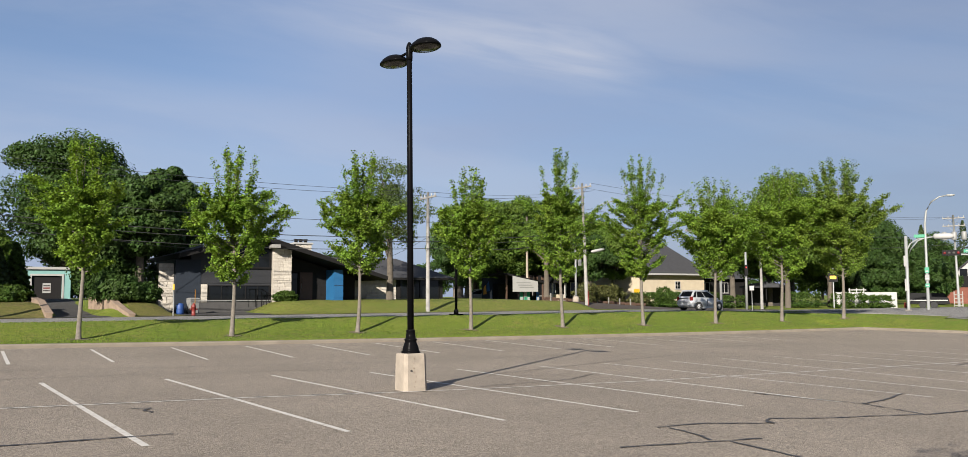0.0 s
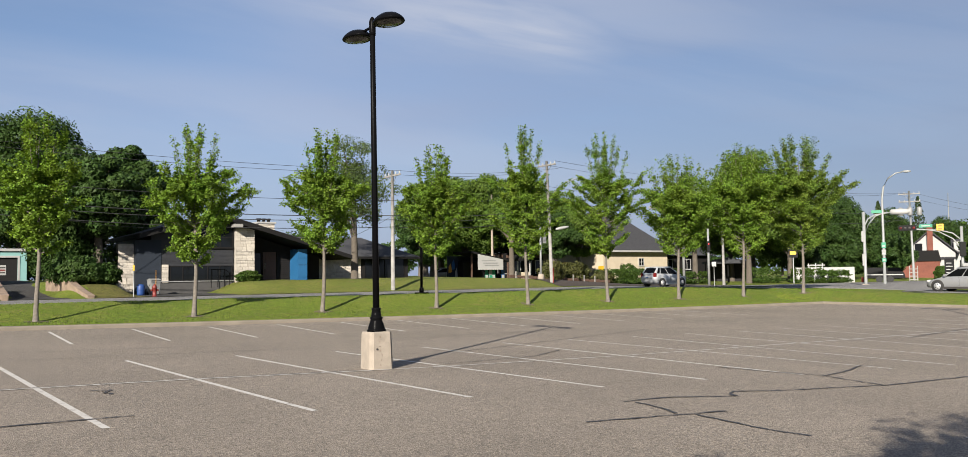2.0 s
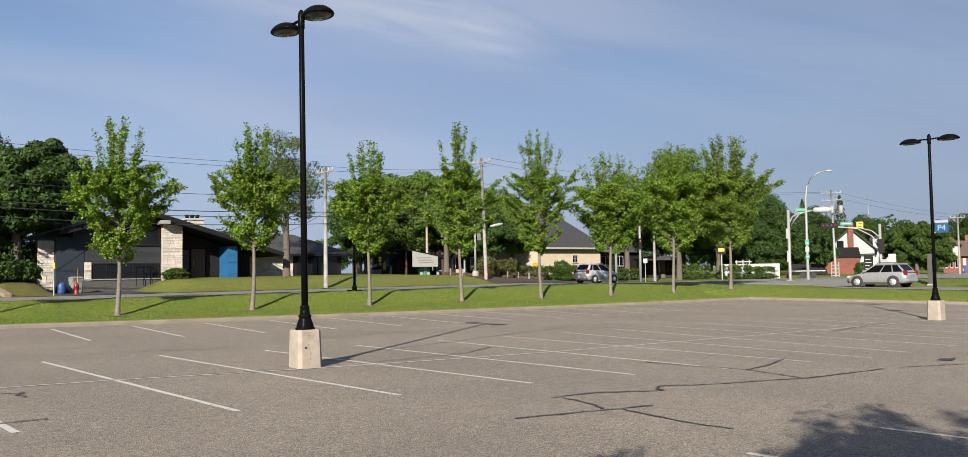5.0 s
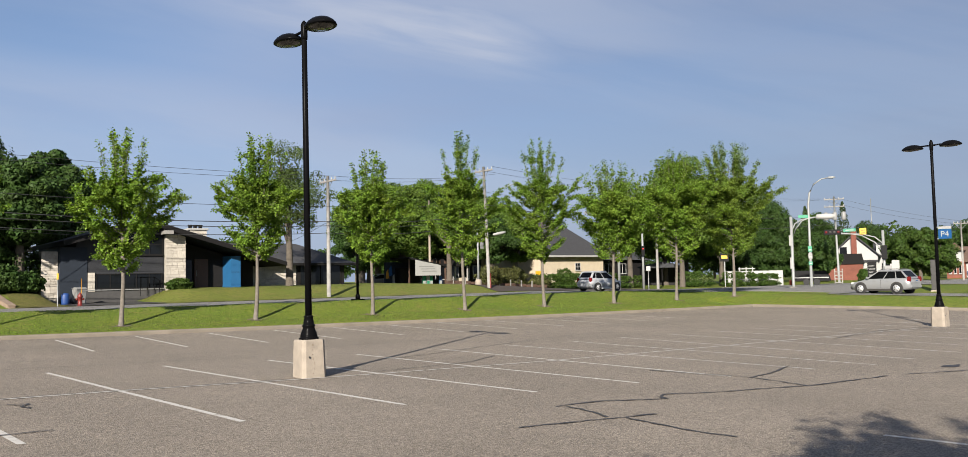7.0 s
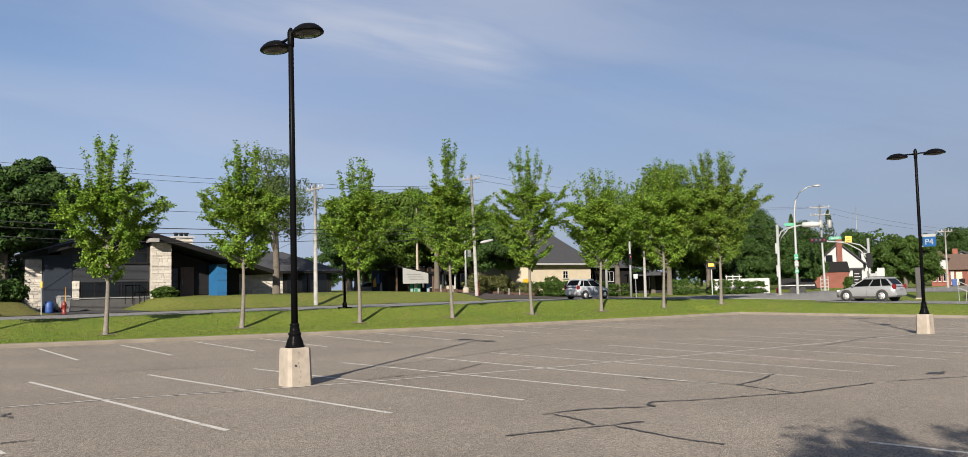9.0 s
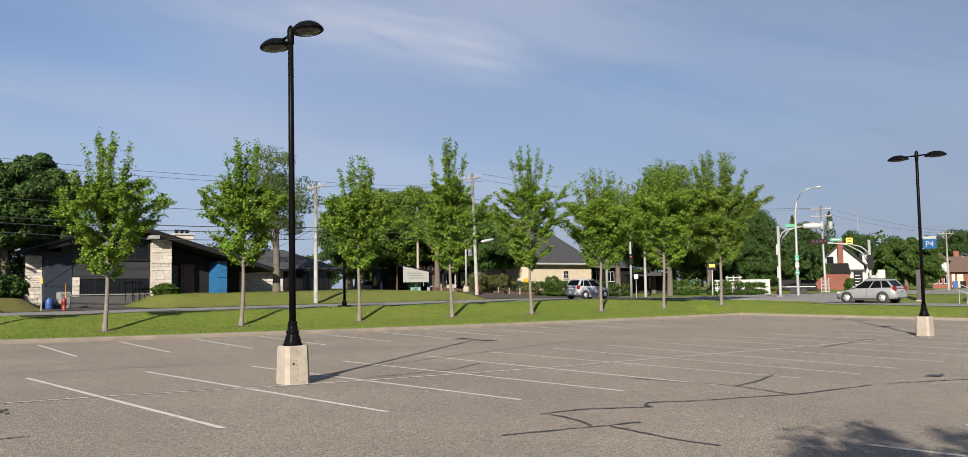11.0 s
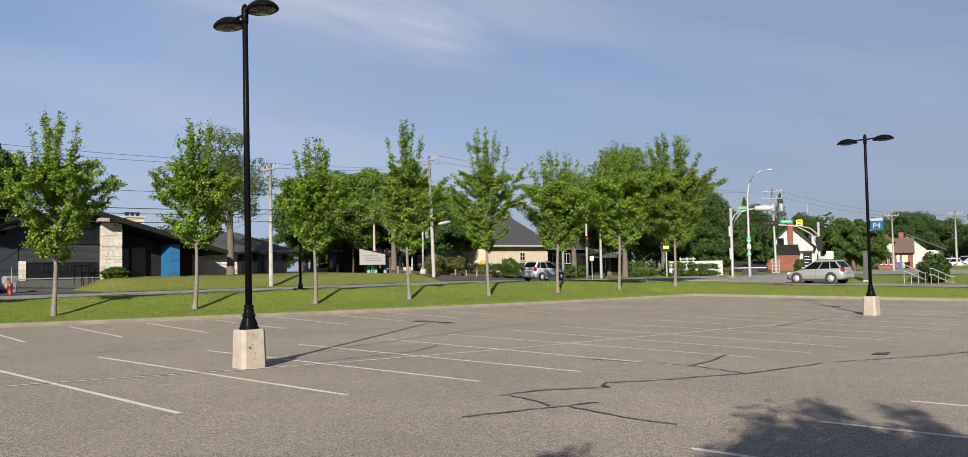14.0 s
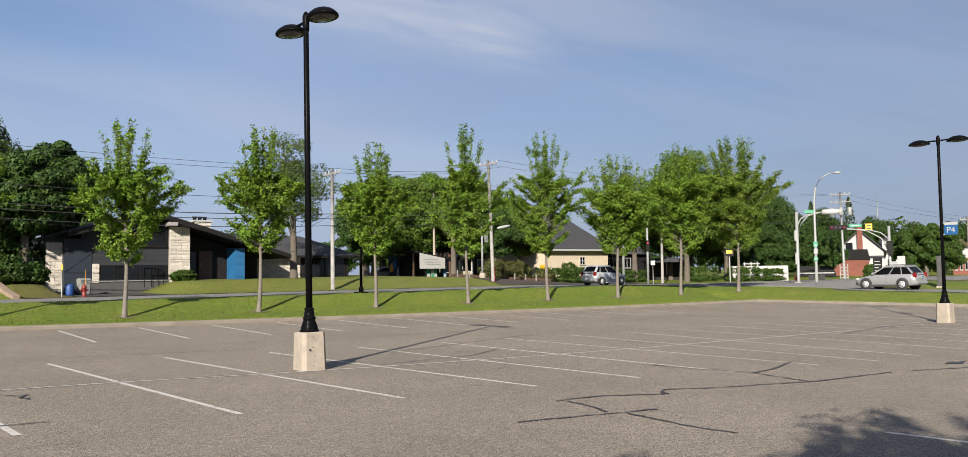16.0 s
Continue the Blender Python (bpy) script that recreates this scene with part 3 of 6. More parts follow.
def kerb(name, along, a, b, at, label):
    """Concrete kerb: a rounded strip that follows the lot's edge, cast in lengths."""
    bm = bmesh.new()
    prof = [(0.0, -0.1), (0.012, 0.10), (0.05, 0.148), (0.28, 0.155), (0.3, 0.10), (0.3, -0.1)]
    rings = []
    for s in stations(a, b, 0.9):
        ring = []
        for o, h in prof:
            x, y = (s, at + o) if along == "x" else (at + o, s)
            z = lot_z(min(x, KERB_X), min(y, KERB_Y)) + h
            ring.append(bm.verts.new((x, y, z)))
        rings.append(ring)
    for p, q in zip(rings, rings[1:]):
        for i in range(len(prof) - 1):
            bm.faces.new((p[i], q[i], q[i + 1], p[i + 1]))
    bmesh.ops.recalc_face_normals(bm, faces=bm.faces)
    ob = part(name, bm, M_kerb)
    return tagged(ob, label, "kerb", kind="structure")


kerb("kerb_street", "x", LOT_W, KERB_X, KERB_Y, "low concrete kerb between the lot and the grass")
kerb("kerb_end", "y", LOT_S, KERB_Y + 0.3, KERB_X, "low concrete kerb at the end of the lot")

# stall lines: the row at the kerb, the double row down the middle, and the row nearest the way in


def stall_line(x0, y0, x1, y1, worn=False):
    ribbon("stall_line", [(x0, y0), (x1, y1)], 0.10, M_line_worn if worn else M_line, lot, lot_z, 0.005)


for i in range(13):
    x = 1.1 + 2.62 * i + (0.012 * i * i)
    stall_line(x, 26.6 + 0.12 * max(0, i - 3), x + 0.1 + 0.11 * i, 33.0 + 0.16 * min(i, 9), i > 8)
MID = ((1.45, 20.8, 1.95, 11.5), (3.99, 20.67, 4.66, 11.45), (6.47, 20.6, 7.27, 11.4), (8.98, 20.4, 9.86, 11.25), (11.53, 20.45, 12.21, 11.02),
       (14.25, 20.5, 14.4, 10.53), (16.71, 20.5, 16.9, 10.2), (19.28, 20.4, 18.72, 9.84), (21.75, 20.4, 20.7, 9.9), (24.21, 20.35, 23.4, 10.0))
for k, row in enumerate(MID):
    stall_line(*row, worn=k > 5)
for i in range(6):
    stall_line(26.8 + 2.55 * i, 20.5, 25.9 + 2.55 * i, 10.4, True)
for i in range(8):
    stall_line(5.2 + 2.55 * i, 5.55 - 0.1 * i, 5.75 + 2.6 * i, 0.3, i > 4)
ribbon("centre_line", [(-12, 16.6), (4.35, 16.2), (6.87, 15.88), (9.4, 15.7), (14.1, 15.5), (20.5, 15.6), (34.6, 15.7)], 0.10, M_line_worn, lot, lot_z, 0.009)

ribbon("sealed_joint", [(-12, 16.70), (4.35, 16.30), (7.6, 15.93)], 0.035, M_seal, lot, lot_z, 0.007, step=0.3, jitter=0.012, seed=90)

# tar-sealed cracks
CRACKS = (((10.84, 9.18), (11.0, 9.45), (11.27, 9.59), (12.09, 9.2), (12.91, 9.03), (14.24, 8.65), (16.75, 8.56)),
          ((7.23, 8.6), (8.0, 8.5), (8.82, 8.35), (9.5, 8.25)), ((8.9, 8.3), (8.79, 7.49), (8.75, 6.9), (8.8, 6.4)),
          ((8.9, 9.71), (9.5, 9.72), (9.88, 9.68), (10.84, 9.2)), ((9.04, 9.6), (8.95, 9.0), (8.73, 8.49)),
          ((14.1, 12.42), (14.3, 11.2), (14.54, 10.17), (14.1, 8.69)), ((14.54, 10.17), (15.6, 10.4), (16.9, 10.9)),
          ((9.6, 16.1), (12.5, 16.6), (14.0, 17.6)), ((17.2, 8.5), (20.0, 7.6), (24, 7.0)), ((11.5, 18.6), (18.0, 21.2), (22.0, 22.6), (28.0, 23.4)),
          ((0.5, 21.9), (4.0, 22.0), (9.2, 21.6)), ((0.8, 24.4), (5.0, 24.0), (12.0, 23.6), (20.0, 24.4)), ((2.40, 15.42), (2.56, 15.28), (2.72, 15.36), (2.60, 15.14), (2.52, 14.98), (2.66, 14.86), (2.58, 14.72)),
          ((21.0, 24.6), (27.0, 25.6), (33.0, 25.8)), ((26.0, 15.0), (31.0, 16.0), (34.2, 15.6)), ((-0.46, 12.23), (1.35, 12.29), (2.46, 12.32)))
for k, c in enumerate(CRACKS):
    far = min(y for _, y in c) > 15
    ribbon("sealed_crack", c, 0.036 if far else 0.050, M_seal, lot, lot_z, 0.013, step=0.16, jitter=0.02, seed=k)


def blot(name, cx, cy, rx, ry, mat, zf, lift, parent=None, seed=0, label=""):
    rnd = random.Random(seed)
    vs, k = [(cx, cy, zf(cx, cy) + lift)], 22
    for i in range(k):
        a, r = 2 * math.pi * i / k, rnd.uniform(0.55, 1.2)
        x, y = cx + rx * r * math.cos(a), cy + ry * r * math.sin(a)
        vs.append((x, y, zf(x, y) + lift))
    me = bpy.data.meshes.new(name)
    me.from_pydata(vs, [], [(0, 1 + i, 1 + (i + 1) % k) for i in range(k)])
    return part(name, me, mat, parent, label)


blot("tar_patch", 19.6, 8.6, 0.42, 0.16, M_seal, lot_z, 0.013, lot, 2)
blot("tar_patch", 10.88, 9.27, 0.05, 0.12, M_seal, lot_z, 0.016, lot, 5)


# ---- parking-lot lamps ----
def lot_lamp(at, label):
    """Twin-headed black lamp on a tapered concrete block."""
    x, y = at
    lamp = thing("lot_lamp", label, "street lamp", (x, y, lot_z(x, y)), group="lamps of the lot")
    bm = bmesh.new()
    prof = [(0.275, -0.12), (0.272, 0.02), (0.252, 0.72), (0.245, 0.755), (0.23, 0.77)]
    rings = []
    for r, z in prof:
        c = r * 0.74  # chamfered square
        rings.append([bm.verts.new((px, py, z)) for px, py in ((r, -c), (r, c), (c, r), (-c, r), (-r, c), (-r, -c), (-c, -r), (c, -r))])
    for a, b in zip(rings, rings[1:]):
        for i in range(8):
            bm.faces.new((a[i], a[(i + 1) % 8], b[(i + 1) % 8], b[i]))
    bm.faces.new(rings[-1])
    block = part("concrete_block", bm, M_concrete, lamp, "chipped beige concrete block")
    rnd = random.Random(int(x))
    for i in range(7):
        z = 0.08 + i * 0.095
        r = 0.273 - 0.029 * z
        px = -0.05 + rnd.uniform(-0.03, 0.03)
        part("rust_streak", a_box(px, px + rnd.uniform(0.012, 0.03), -r - 0.004, -r + 0.03, z, z + rnd.uniform(0.02, 0.07)), M_stain, block)
    part("bolt_hole", a_lathe([(0.022, 0), (0.022, 0.03)], 10, Matrix.Translation((-0.12, -0.245, 0.42)) @ Matrix.Rotation(radians(90), 4, "X")), M_seal, block)
    part("base", a_lathe([(0.20, 0.77), (0.20, 0.80), (0.175, 0.815), (0.175, 0.84), (0.16, 0.90), (0.125, 0.985), (0.12, 1.02), (0.133, 1.03), (0.133, 1.06),
                          (0.108, 1.075), (0.10, 1.15), (0.088, 1.21), (0.10, 1.22), (0.10, 1.245), (0.07, 1.26)], 28), M_black, lamp, "moulded black cast base")
    part("pole", a_lathe([(0.07, 1.2), (0.062, 4.2), (0.056, 7.05), (0.05, 7.06)], 20), M_black, lamp)
    part("finial", a_lathe([(0.066, 7.0), (0.07, 7.06), (0.07, 7.3), (0.05, 7.36), (0.02, 7.40)], 16), M_black, lamp)
    for s in (-1, 1):
        pts = [(0, s * 0.05, 7.18), (0, s * 0.22, 7.19), (0, s * 0.36, 7.19), (0, s * 0.46, 7.19)]
        arm = part("arm", a_tube(pts, [0.035, 0.03, 0.03, 0.04], 10), M_black, lamp)
        bm = bmesh.new()
        k, lv = 28, [(0.02, 0.150), (0.32, 0.142), (0.58, 0.112), (0.80, 0.062), (0.96, 0.006), (1.0, -0.022), (1.0, -0.040), (0.93, -0.055)]
        rings = []
        for f, h in lv:
            rings.append([bm.verts.new((0.30 * f * math.cos(2 * math.pi * i / k), s * 0.74 + 0.42 * f * math.sin(2 * math.pi * i / k), 7.14 + h)) for i in range(k)])
        for a, b in zip(rings, rings[1:]):
            for i in range(k):
                bm.faces.new((a[i], b[i], b[(i + 1) % k], a[(i + 1) % k])).smooth = True
        bm.faces.new(rings[0])
        bm.faces.new(rings[-1])
        bmesh.ops.recalc_face_normals(bm, faces=bm.faces)
        head = part("head", bm, M_black, lamp, "flattened oval black lamp head")
        bm = bmesh.new()
        ring = []
        for f, h in ((0.78, -0.052), (0.6, -0.085), (0.25, -0.10)):
            ring.append([bm.verts.new((0.30 * f * math.cos(2 * math.pi * i / k), s * 0.76 + 0.42 * f * math.sin(2 * math.pi * i / k), 7.14 + h)) for i in range(k)])
        for a, b in zip(ring, ring[1:]):
            for i in range(k):
                bm.faces.new((a[i], b[i], b[(i + 1) % k], a[(i + 1) % k])).smooth = True
        bm.faces.new(ring[-1])
        part("lens", bm, M_lens, head)
    return lamp


lamp_1 = lot_lamp((8.0, 16.15), "twin-headed black steel lamp on a concrete block in the lot")
lamp_1.matrix_basis = lamp_1.matrix_basis @ pose(0, 0, 0, 0, -0.45, 0)
lamp_2 = lot_lamp((35.0, 15.7), "twin-headed black lamp with a blue parking sign on its pole")
# the blue parking sign hangs beside the second pole
bm = a_box(-0.012, 0.012, -0.60, -0.10, 3.30, 3.68, bevel=0.004)
sign = part("parking_sign", bm, M_signblue, lamp_2, "blue panel with white letters")
part("header", a_box(-0.016, 0.016, -0.60, -0.10, 3.685, 3.79), M_white, sign)
words("letters", "P4", 0.33, M_white, sign, Matrix.Translation((-0.018, -0.35, 3.48)) @ Matrix.Rotation(radians(-90), 4, "Z") @ Matrix.Rotation(radians(90), 4, "X"))
sign.location.z = 0.14
for z in (3.31, 3.77):
    part("bracket", a_box(-0.02, 0.02, -0.12, 0.0, z - 0.02, z + 0.02), M_galv, sign)


# ---- trees ----
def leaf_mesh(name, P, N, size, mat, rnd, folded=True):
    """A leaf at each point: a kite folded along its rib, or one pointed blade where it is far off."""
    k = len(P)
    N = N / np.linalg.norm(N, axis=1, keepdims=True)
    ref = rnd.normal(size=(k, 3))
    U = np.cross(N, ref)
    U /= np.linalg.norm(U, axis=1, keepdims=True)
    V = np.cross(N, U)
    s = size * rnd.uniform(0.65, 1.3, (k, 1))
    c = 4 if folded else 3
    vs = np.empty((k, c, 3))
    vs[:, 0] = P - U * s * (0.55 if folded else 0.6)
    vs[:, 1] = P + V * s * 0.5 + N * s * 0.14
    if folded:
        vs[:, 2] = P + U * s * 0.6
        vs[:, 3] = P - V * s * 0.5 + N * s * 0.14
    else:
        vs[:, 2] = P + U * s * 0.55 - V * s * 0.4
    b = (np.arange(k) * c)[:, None]
    tri = np.concatenate([b, b + 1, b + 2, b, b + 2, b + 3] if folded else [b, b + 1, b + 2], 1).ravel()
    me = bpy.data.meshes.new(name)
    me.vertices.add(c * k)
    me.vertices.foreach_set("co", vs.astype(np.float32).ravel())
    me.loops.add(len(tri))
    me.loops.foreach_set("vertex_index", tri.astype(np.int32))
    me.polygons.add(len(tri) // 3)
    me.polygons.foreach_set("loop_start", (np.arange(len(tri) // 3) * 3).astype(np.int32))
    me.update(calc_edges=True)
    me.materials.append(mat)
    return me


def young_tree(x, y, z, height, radius, seed, label, mat=None, leaf=0.083, leaves=40000, clear=2.2, group="maples along the verge", base=0.095, vase=0.0, shoots=9, tight=0.085):
    """A planted street tree: straight trunk, climbing limbs with side twigs, leaf sprays along them and upright leading shoots."""
    rnd = np.random.default_rng(seed)
    mat = mat or M_leaf
    tree = thing("maple_tree", label, "tree", (x, y, z), group=group)
    wood = bmesh.new()
    lean = rnd.normal(0, 0.010, 2)
    top = height * 0.86

    def axis(h):
        return np.array([lean[0] * h + 0.05 * math.sin(h * 1.1 + seed), lean[1] * h + 0.05 * math.cos(h * 0.9 + seed), h])

    hs = np.linspace(-0.15, top, 12)
    tube(wood, [axis(h) for h in hs], [base * 1.25 if h < 0.1 else max(0.012, base * (1 - 0.9 * h / top)) for h in hs], 9)
    segs = []  # leafy stretches: start, end, weight
    count = int(24 + radius * 9)
    for i in range(count):
        u = (i + rnd.uniform(0, 1)) / count
        h0 = clear * 0.92 + (top * 0.86 - clear) * u ** 0.95
        a = i * 2.39996 + rnd.normal(0, 0.3)
        wide = 0.36 + 0.06 * rnd.uniform() + 0.2 * vase
        prof = 0.42 + 0.58 * smooth(0.0, wide, u) if u < wide else 1.0 - (0.68 - 0.2 * vase) * ((u - wide) / (1 - wide)) ** 1.15
        reach = radius * prof * rnd.uniform(0.72, 1.18)
        climb = reach * rnd.uniform(0.35, 0.75 + 0.5 * vase) + (0.35 + 0.8 * u) * rnd.uniform(0.4, 1.0)
        climb = min(climb, max(0.2, height * (0.66 + 0.13 * rnd.uniform()) - h0))
        o, d = axis(h0), np.array([math.cos(a), math.sin(a), 0])
        side = np.array([-d[1], d[0], 0])
        bend = rnd.normal(0, 0.12)
        limb = [o + d * reach * s ** 0.9 + side * bend * reach * s * s + np.array([0, 0, climb * s ** 1.3]) + rnd.normal(0, 0.03, 3) * s for s in np.linspace(0, 1, 6)]
        r0 = max(0.012, base * 0.34 * (1 - 0.7 * u))
        tube(wood, limb, list(np.linspace(r0, 0.005, 6)), 5)
        for j in range(1, 5):
            segs.append((limb[j], limb[j + 1], 1.0))
        for j in range(int(4 + 3 * reach / radius)):
            s = rnd.uniform(0.25, 0.97)
            q = limb[min(4, int(s * 5))] + (limb[min(5, int(s * 5) + 1)] - limb[min(4, int(s * 5))]) * (s * 5 % 1)
            ang = rnd.choice((-1, 1)) * rnd.uniform(0.5, 1.2)
            w = d * math.cos(ang) + side * math.sin(ang) + np.array([0, 0, rnd.uniform(0.0, 0.75)])
            tip = q + w * rnd.uniform(0.22, 0.46) * (0.35 + 0.65 * reach)
            tube(wood, [q, tip], [0.009, 0.003], 4)
            segs.append((q, tip, 1.15))
    for i in range(shoots):
        a, r = i * 2.4 + rnd.uniform(0, 1.2), (0.06 + 0.62 * i / shoots + 0.1 * rnd.uniform()) * radius * (0.98 + 0.25 * vase)
        h0 = height * rnd.uniform(0.46, 0.62)
        h1 = height * (1.0 - 0.17 * (i / shoots) ** 1.2 * rnd.uniform(0.55, 1.0))
        limb = [axis(h0) + np.array([math.cos(a) * r * s ** 0.7, math.sin(a) * r * s ** 0.7, (h1 - h0) * s]) for s in np.linspace(0, 1, 7)]
        tube(wood, limb, list(np.linspace(0.024, 0.005, 7)), 5)
        for j in range(6):
            segs.append((limb[j], limb[j + 1], 1.25 - 0.12 * j))
        for j in range(9):
            s = rnd.uniform(0.15, 0.92)
            q = limb[int(s * 6)] + (limb[int(s * 6) + 1] - limb[int(s * 6)]) * (s * 6 % 1)
            b = rnd.uniform(0, 6.28)
            tip = q + np.array([math.cos(b), math.sin(b), rnd.uniform(0.4, 1.1)]) * rnd.uniform(0.14, 0.36) * (1.2 - 0.8 * s)
            segs.append((q, tip, 1.0))
    A, B = np.array([g[0] for g in segs]), np.array([g[1] for g in segs])
    wt = np.linalg.norm(B - A, axis=1) * np.array([g[2] for g in segs]) * rnd.uniform(0.4, 1.6, len(segs))
    per = rnd.choice(len(segs), leaves, p=wt / wt.sum())
    P = A[per] + (B - A)[per] * rnd.uniform(0, 1.08, (leaves, 1)) + rnd.normal(0, 1, (leaves, 3)) * np.array([tight, tight, tight * 0.72]) + np.array([0, 0, -0.025])
    out = P - np.array([0, 0, height * 0.45])
    N = rnd.normal(size=P.shape) * 0.75 + np.array([0, 0, 1.0]) + out / (np.linalg.norm(out, axis=1, keepdims=True) + 1e-6) * 0.55
    part("trunk", wood, M_bark, tree)
    part("crown", leaf_mesh("crown", P, N, leaf, mat, rnd), None, tree)
    return tree


def big_tree(x, y, z, height, rx, seed, label, mat, ry=None, low=1.5, clumps=70, leaf=0.30, leaves=15000, trunk=0.3, name="broadleaf_tree", group="", bark=None, core=0.62):
    """A grown tree: forked trunk and a crown of many leaf clumps with an uneven outline."""
    rnd = np.random.default_rng(seed)
    ry = ry or rx
    tree = thing(name, label, "tree", (x, y, z), group=group)
    wood = bmesh.new()
    tube(wood, [(0, 0, -0.2), (0.03, 0, low * 0.6), (0.0, 0.05, low + (height - low) * 0.25), (0.05, 0, low + (height - low) * 0.6)], [trunk * 1.2, trunk, trunk * 0.75, trunk * 0.3], 9)
    cz, hz = (height + low) / 2, (height - low) / 2
    cen = []
    while len(cen) < clumps:
        v = rnd.normal(size=3)
        v /= np.linalg.norm(v)
        r = rnd.uniform(core, 0.96) if rnd.uniform() < 0.72 else rnd.uniform(0.2, core)
        sq = 1.0 if v[2] > 0 else 0.92
        cen.append([v[0] * r * rx * (1 - 0.25 * max(0, v[2])), v[1] * r * ry * (1 - 0.25 * max(0, v[2])), cz + v[2] * r * hz * sq])
    cen = np.array(cen)
    for c in cen[:: max(1, clumps // 16)]:
        h0 = low + (height - low) * rnd.uniform(0.0, 0.35)
        mid = np.array([c[0] * 0.45, c[1] * 0.45, (h0 + c[2]) / 2])
        tube(wood, [(0, 0, h0), mid, c], [trunk * 0.45, trunk * 0.25, 0.02], 6)
    cr = (0.17 + 0.13 * rnd.uniform(size=clumps)) * (rx * ry * hz) ** (1 / 3)
    per = rnd.integers(0, clumps, leaves)
    v = rnd.normal(size=(leaves, 3))
    v /= np.linalg.norm(v, axis=1, keepdims=True)
    rr = cr[per][:, None] * (0.45 + 0.6 * rnd.uniform(size=(leaves, 1)) ** 0.6)
    P = cen[per] + v * rr * np.array([1.05, 1.05, 0.8])
    N = v + rnd.normal(size=v.shape) * 0.5 + np.array([0, 0, 0.35])
    part("trunk", wood, bark or M_bark_dark, tree)
    part("crown", leaf_mesh("crown", P, N, leaf, mat, rnd, False), None, tree)
    return tree


def conifer(x, y, z, height, r, seed, label, mat=None, leaves=5000, leaf=0.22, name="conifer_tree"):
    rnd = np.random.default_rng(seed)
    tree = thing(name, label, "tree", (x, y, z))
    part("trunk", a_tube([(0, 0, -0.2), (0, 0, height * 0.95)], [0.14, 0.02], 8), M_bark_dark, tree)
    u = rnd.uniform(size=leaves) ** 1.5
    a = rnd.uniform(0, 6.283, leaves)
    lobes = 1 + 0.22 * np.sin(a * 5 + u * 40) + 0.12 * np.sin(u * 70)
    rad = r * (1 - u) ** 0.8 * lobes * rnd.uniform(0.55, 1.05, leaves) + 0.05
    P = np.stack([rad * np.cos(a), rad * np.sin(a), 0.15 + height * u * 0.98], 1)
    N = np.stack([np.cos(a), np.sin(a), np.full(leaves, 0.3)], 1) + rnd.normal(size=(leaves, 3)) * 0.5
    part("crown", leaf_mesh("crown", P, N, leaf, mat or M_needle, rnd), None, tree)
    return tree


def shrub(x, y, z, rx, ry, h, seed, label, mat=None, leaf=0.12, leaves=3000, name="shrub", category="shrub", square=0.0):
    """A rounded or clipped bush of small leaves on a few stems."""
    rnd = np.random.default_rng(seed)
    t = thing(name, label, category, (x, y, z))
    wood = bmesh.new()
    for i in range(5):
        a = i * 1.256
        tube(wood, [(0.05 * math.cos(a), 0.05 * math.sin(a), -0.1), (rx * 0.5 * math.cos(a), ry * 0.5 * math.sin(a), h * 0.75)], [0.03, 0.01], 5)
    v = rnd.normal(size=(leaves, 3))
    v /= np.linalg.norm(v, axis=1, keepdims=True)
    if square:
        v = np.sign(v) * np.abs(v) ** (1 - square)
        v = np.clip(v, -1, 1)
    lump = 1 + 0.14 * np.sin(v[:, :1] * 7 + seed) * np.cos(v[:, 1:2] * 6 + 2) + 0.1 * np.sin(v[:, 2:] * 9)
    P = v * lump * rnd.uniform(0.72, 1.02, (leaves, 1)) * np.array([rx, ry, h / 2]) + np.array([0, 0, h / 2])
    P = P[P[:, 2] > 0.0]
    N = v[:len(P)] + rnd.normal(size=P.shape) * 0.5
    part("stem", wood, M_bark_dark, t)
    part("foliage", leaf_mesh("foliage", P, N, leaf, mat or M_hedge, rnd), None, t)
    return t


STREET_TREES = (  # x, height, crown radius, clear stem, shoots, vase, leaves
    (4.0, 8.3, 1.85, 2.8, 8, 0.0, 34000), (9.95, 8.3, 2.05, 2.3, 9, 0.0, 35000), (15.7, 8.5, 2.0, 2.8, 11, 0.2, 39000),
    (21.75, 8.2, 1.85, 2.6, 10, 0.0, 35000), (27.45, 9.7, 1.9, 2.5, 7, 0.0, 34000), (33.2, 9.8, 2.2, 2.6, 9, 0.1, 38000),
    (39.05, 8.9, 2.6, 2.7, 12, 0.4, 44000), (45.05, 10.0, 3.0, 2.8, 12, 0.5, 56000), (51.3, 11.0, 3.2, 2.9, 18, 0.6, 76000))
for k, (x, h, r, clear, shoots, vase, leaves) in enumerate(STREET_TREES):
    red = k == 8
    z = land_z(x, 37.0) - 0.01
    young_tree(x, 37.0, z, h, r, 11 + k, "young maple with bronze-tinged new leaves on the grass verge" if red else "young green maple with a slim grey trunk on the verge",
               M_leaf_red if red else M_leaf, leaf=0.098 if r > 2.5 else 0.084, leaves=leaves, clear=clear, base=0.10 + 0.012 * (r - 2), vase=vase, shoots=shoots, tight=0.076 if r < 2.5 else 0.11)
    b = blot("mulch_ring", x, 36.95, 0.46, 0.40, M_soil, ground_z, 0.015, None, k)
    tagged(b, "bare worn soil round the foot of a maple", "soil", "soil round the maples", "stuff")
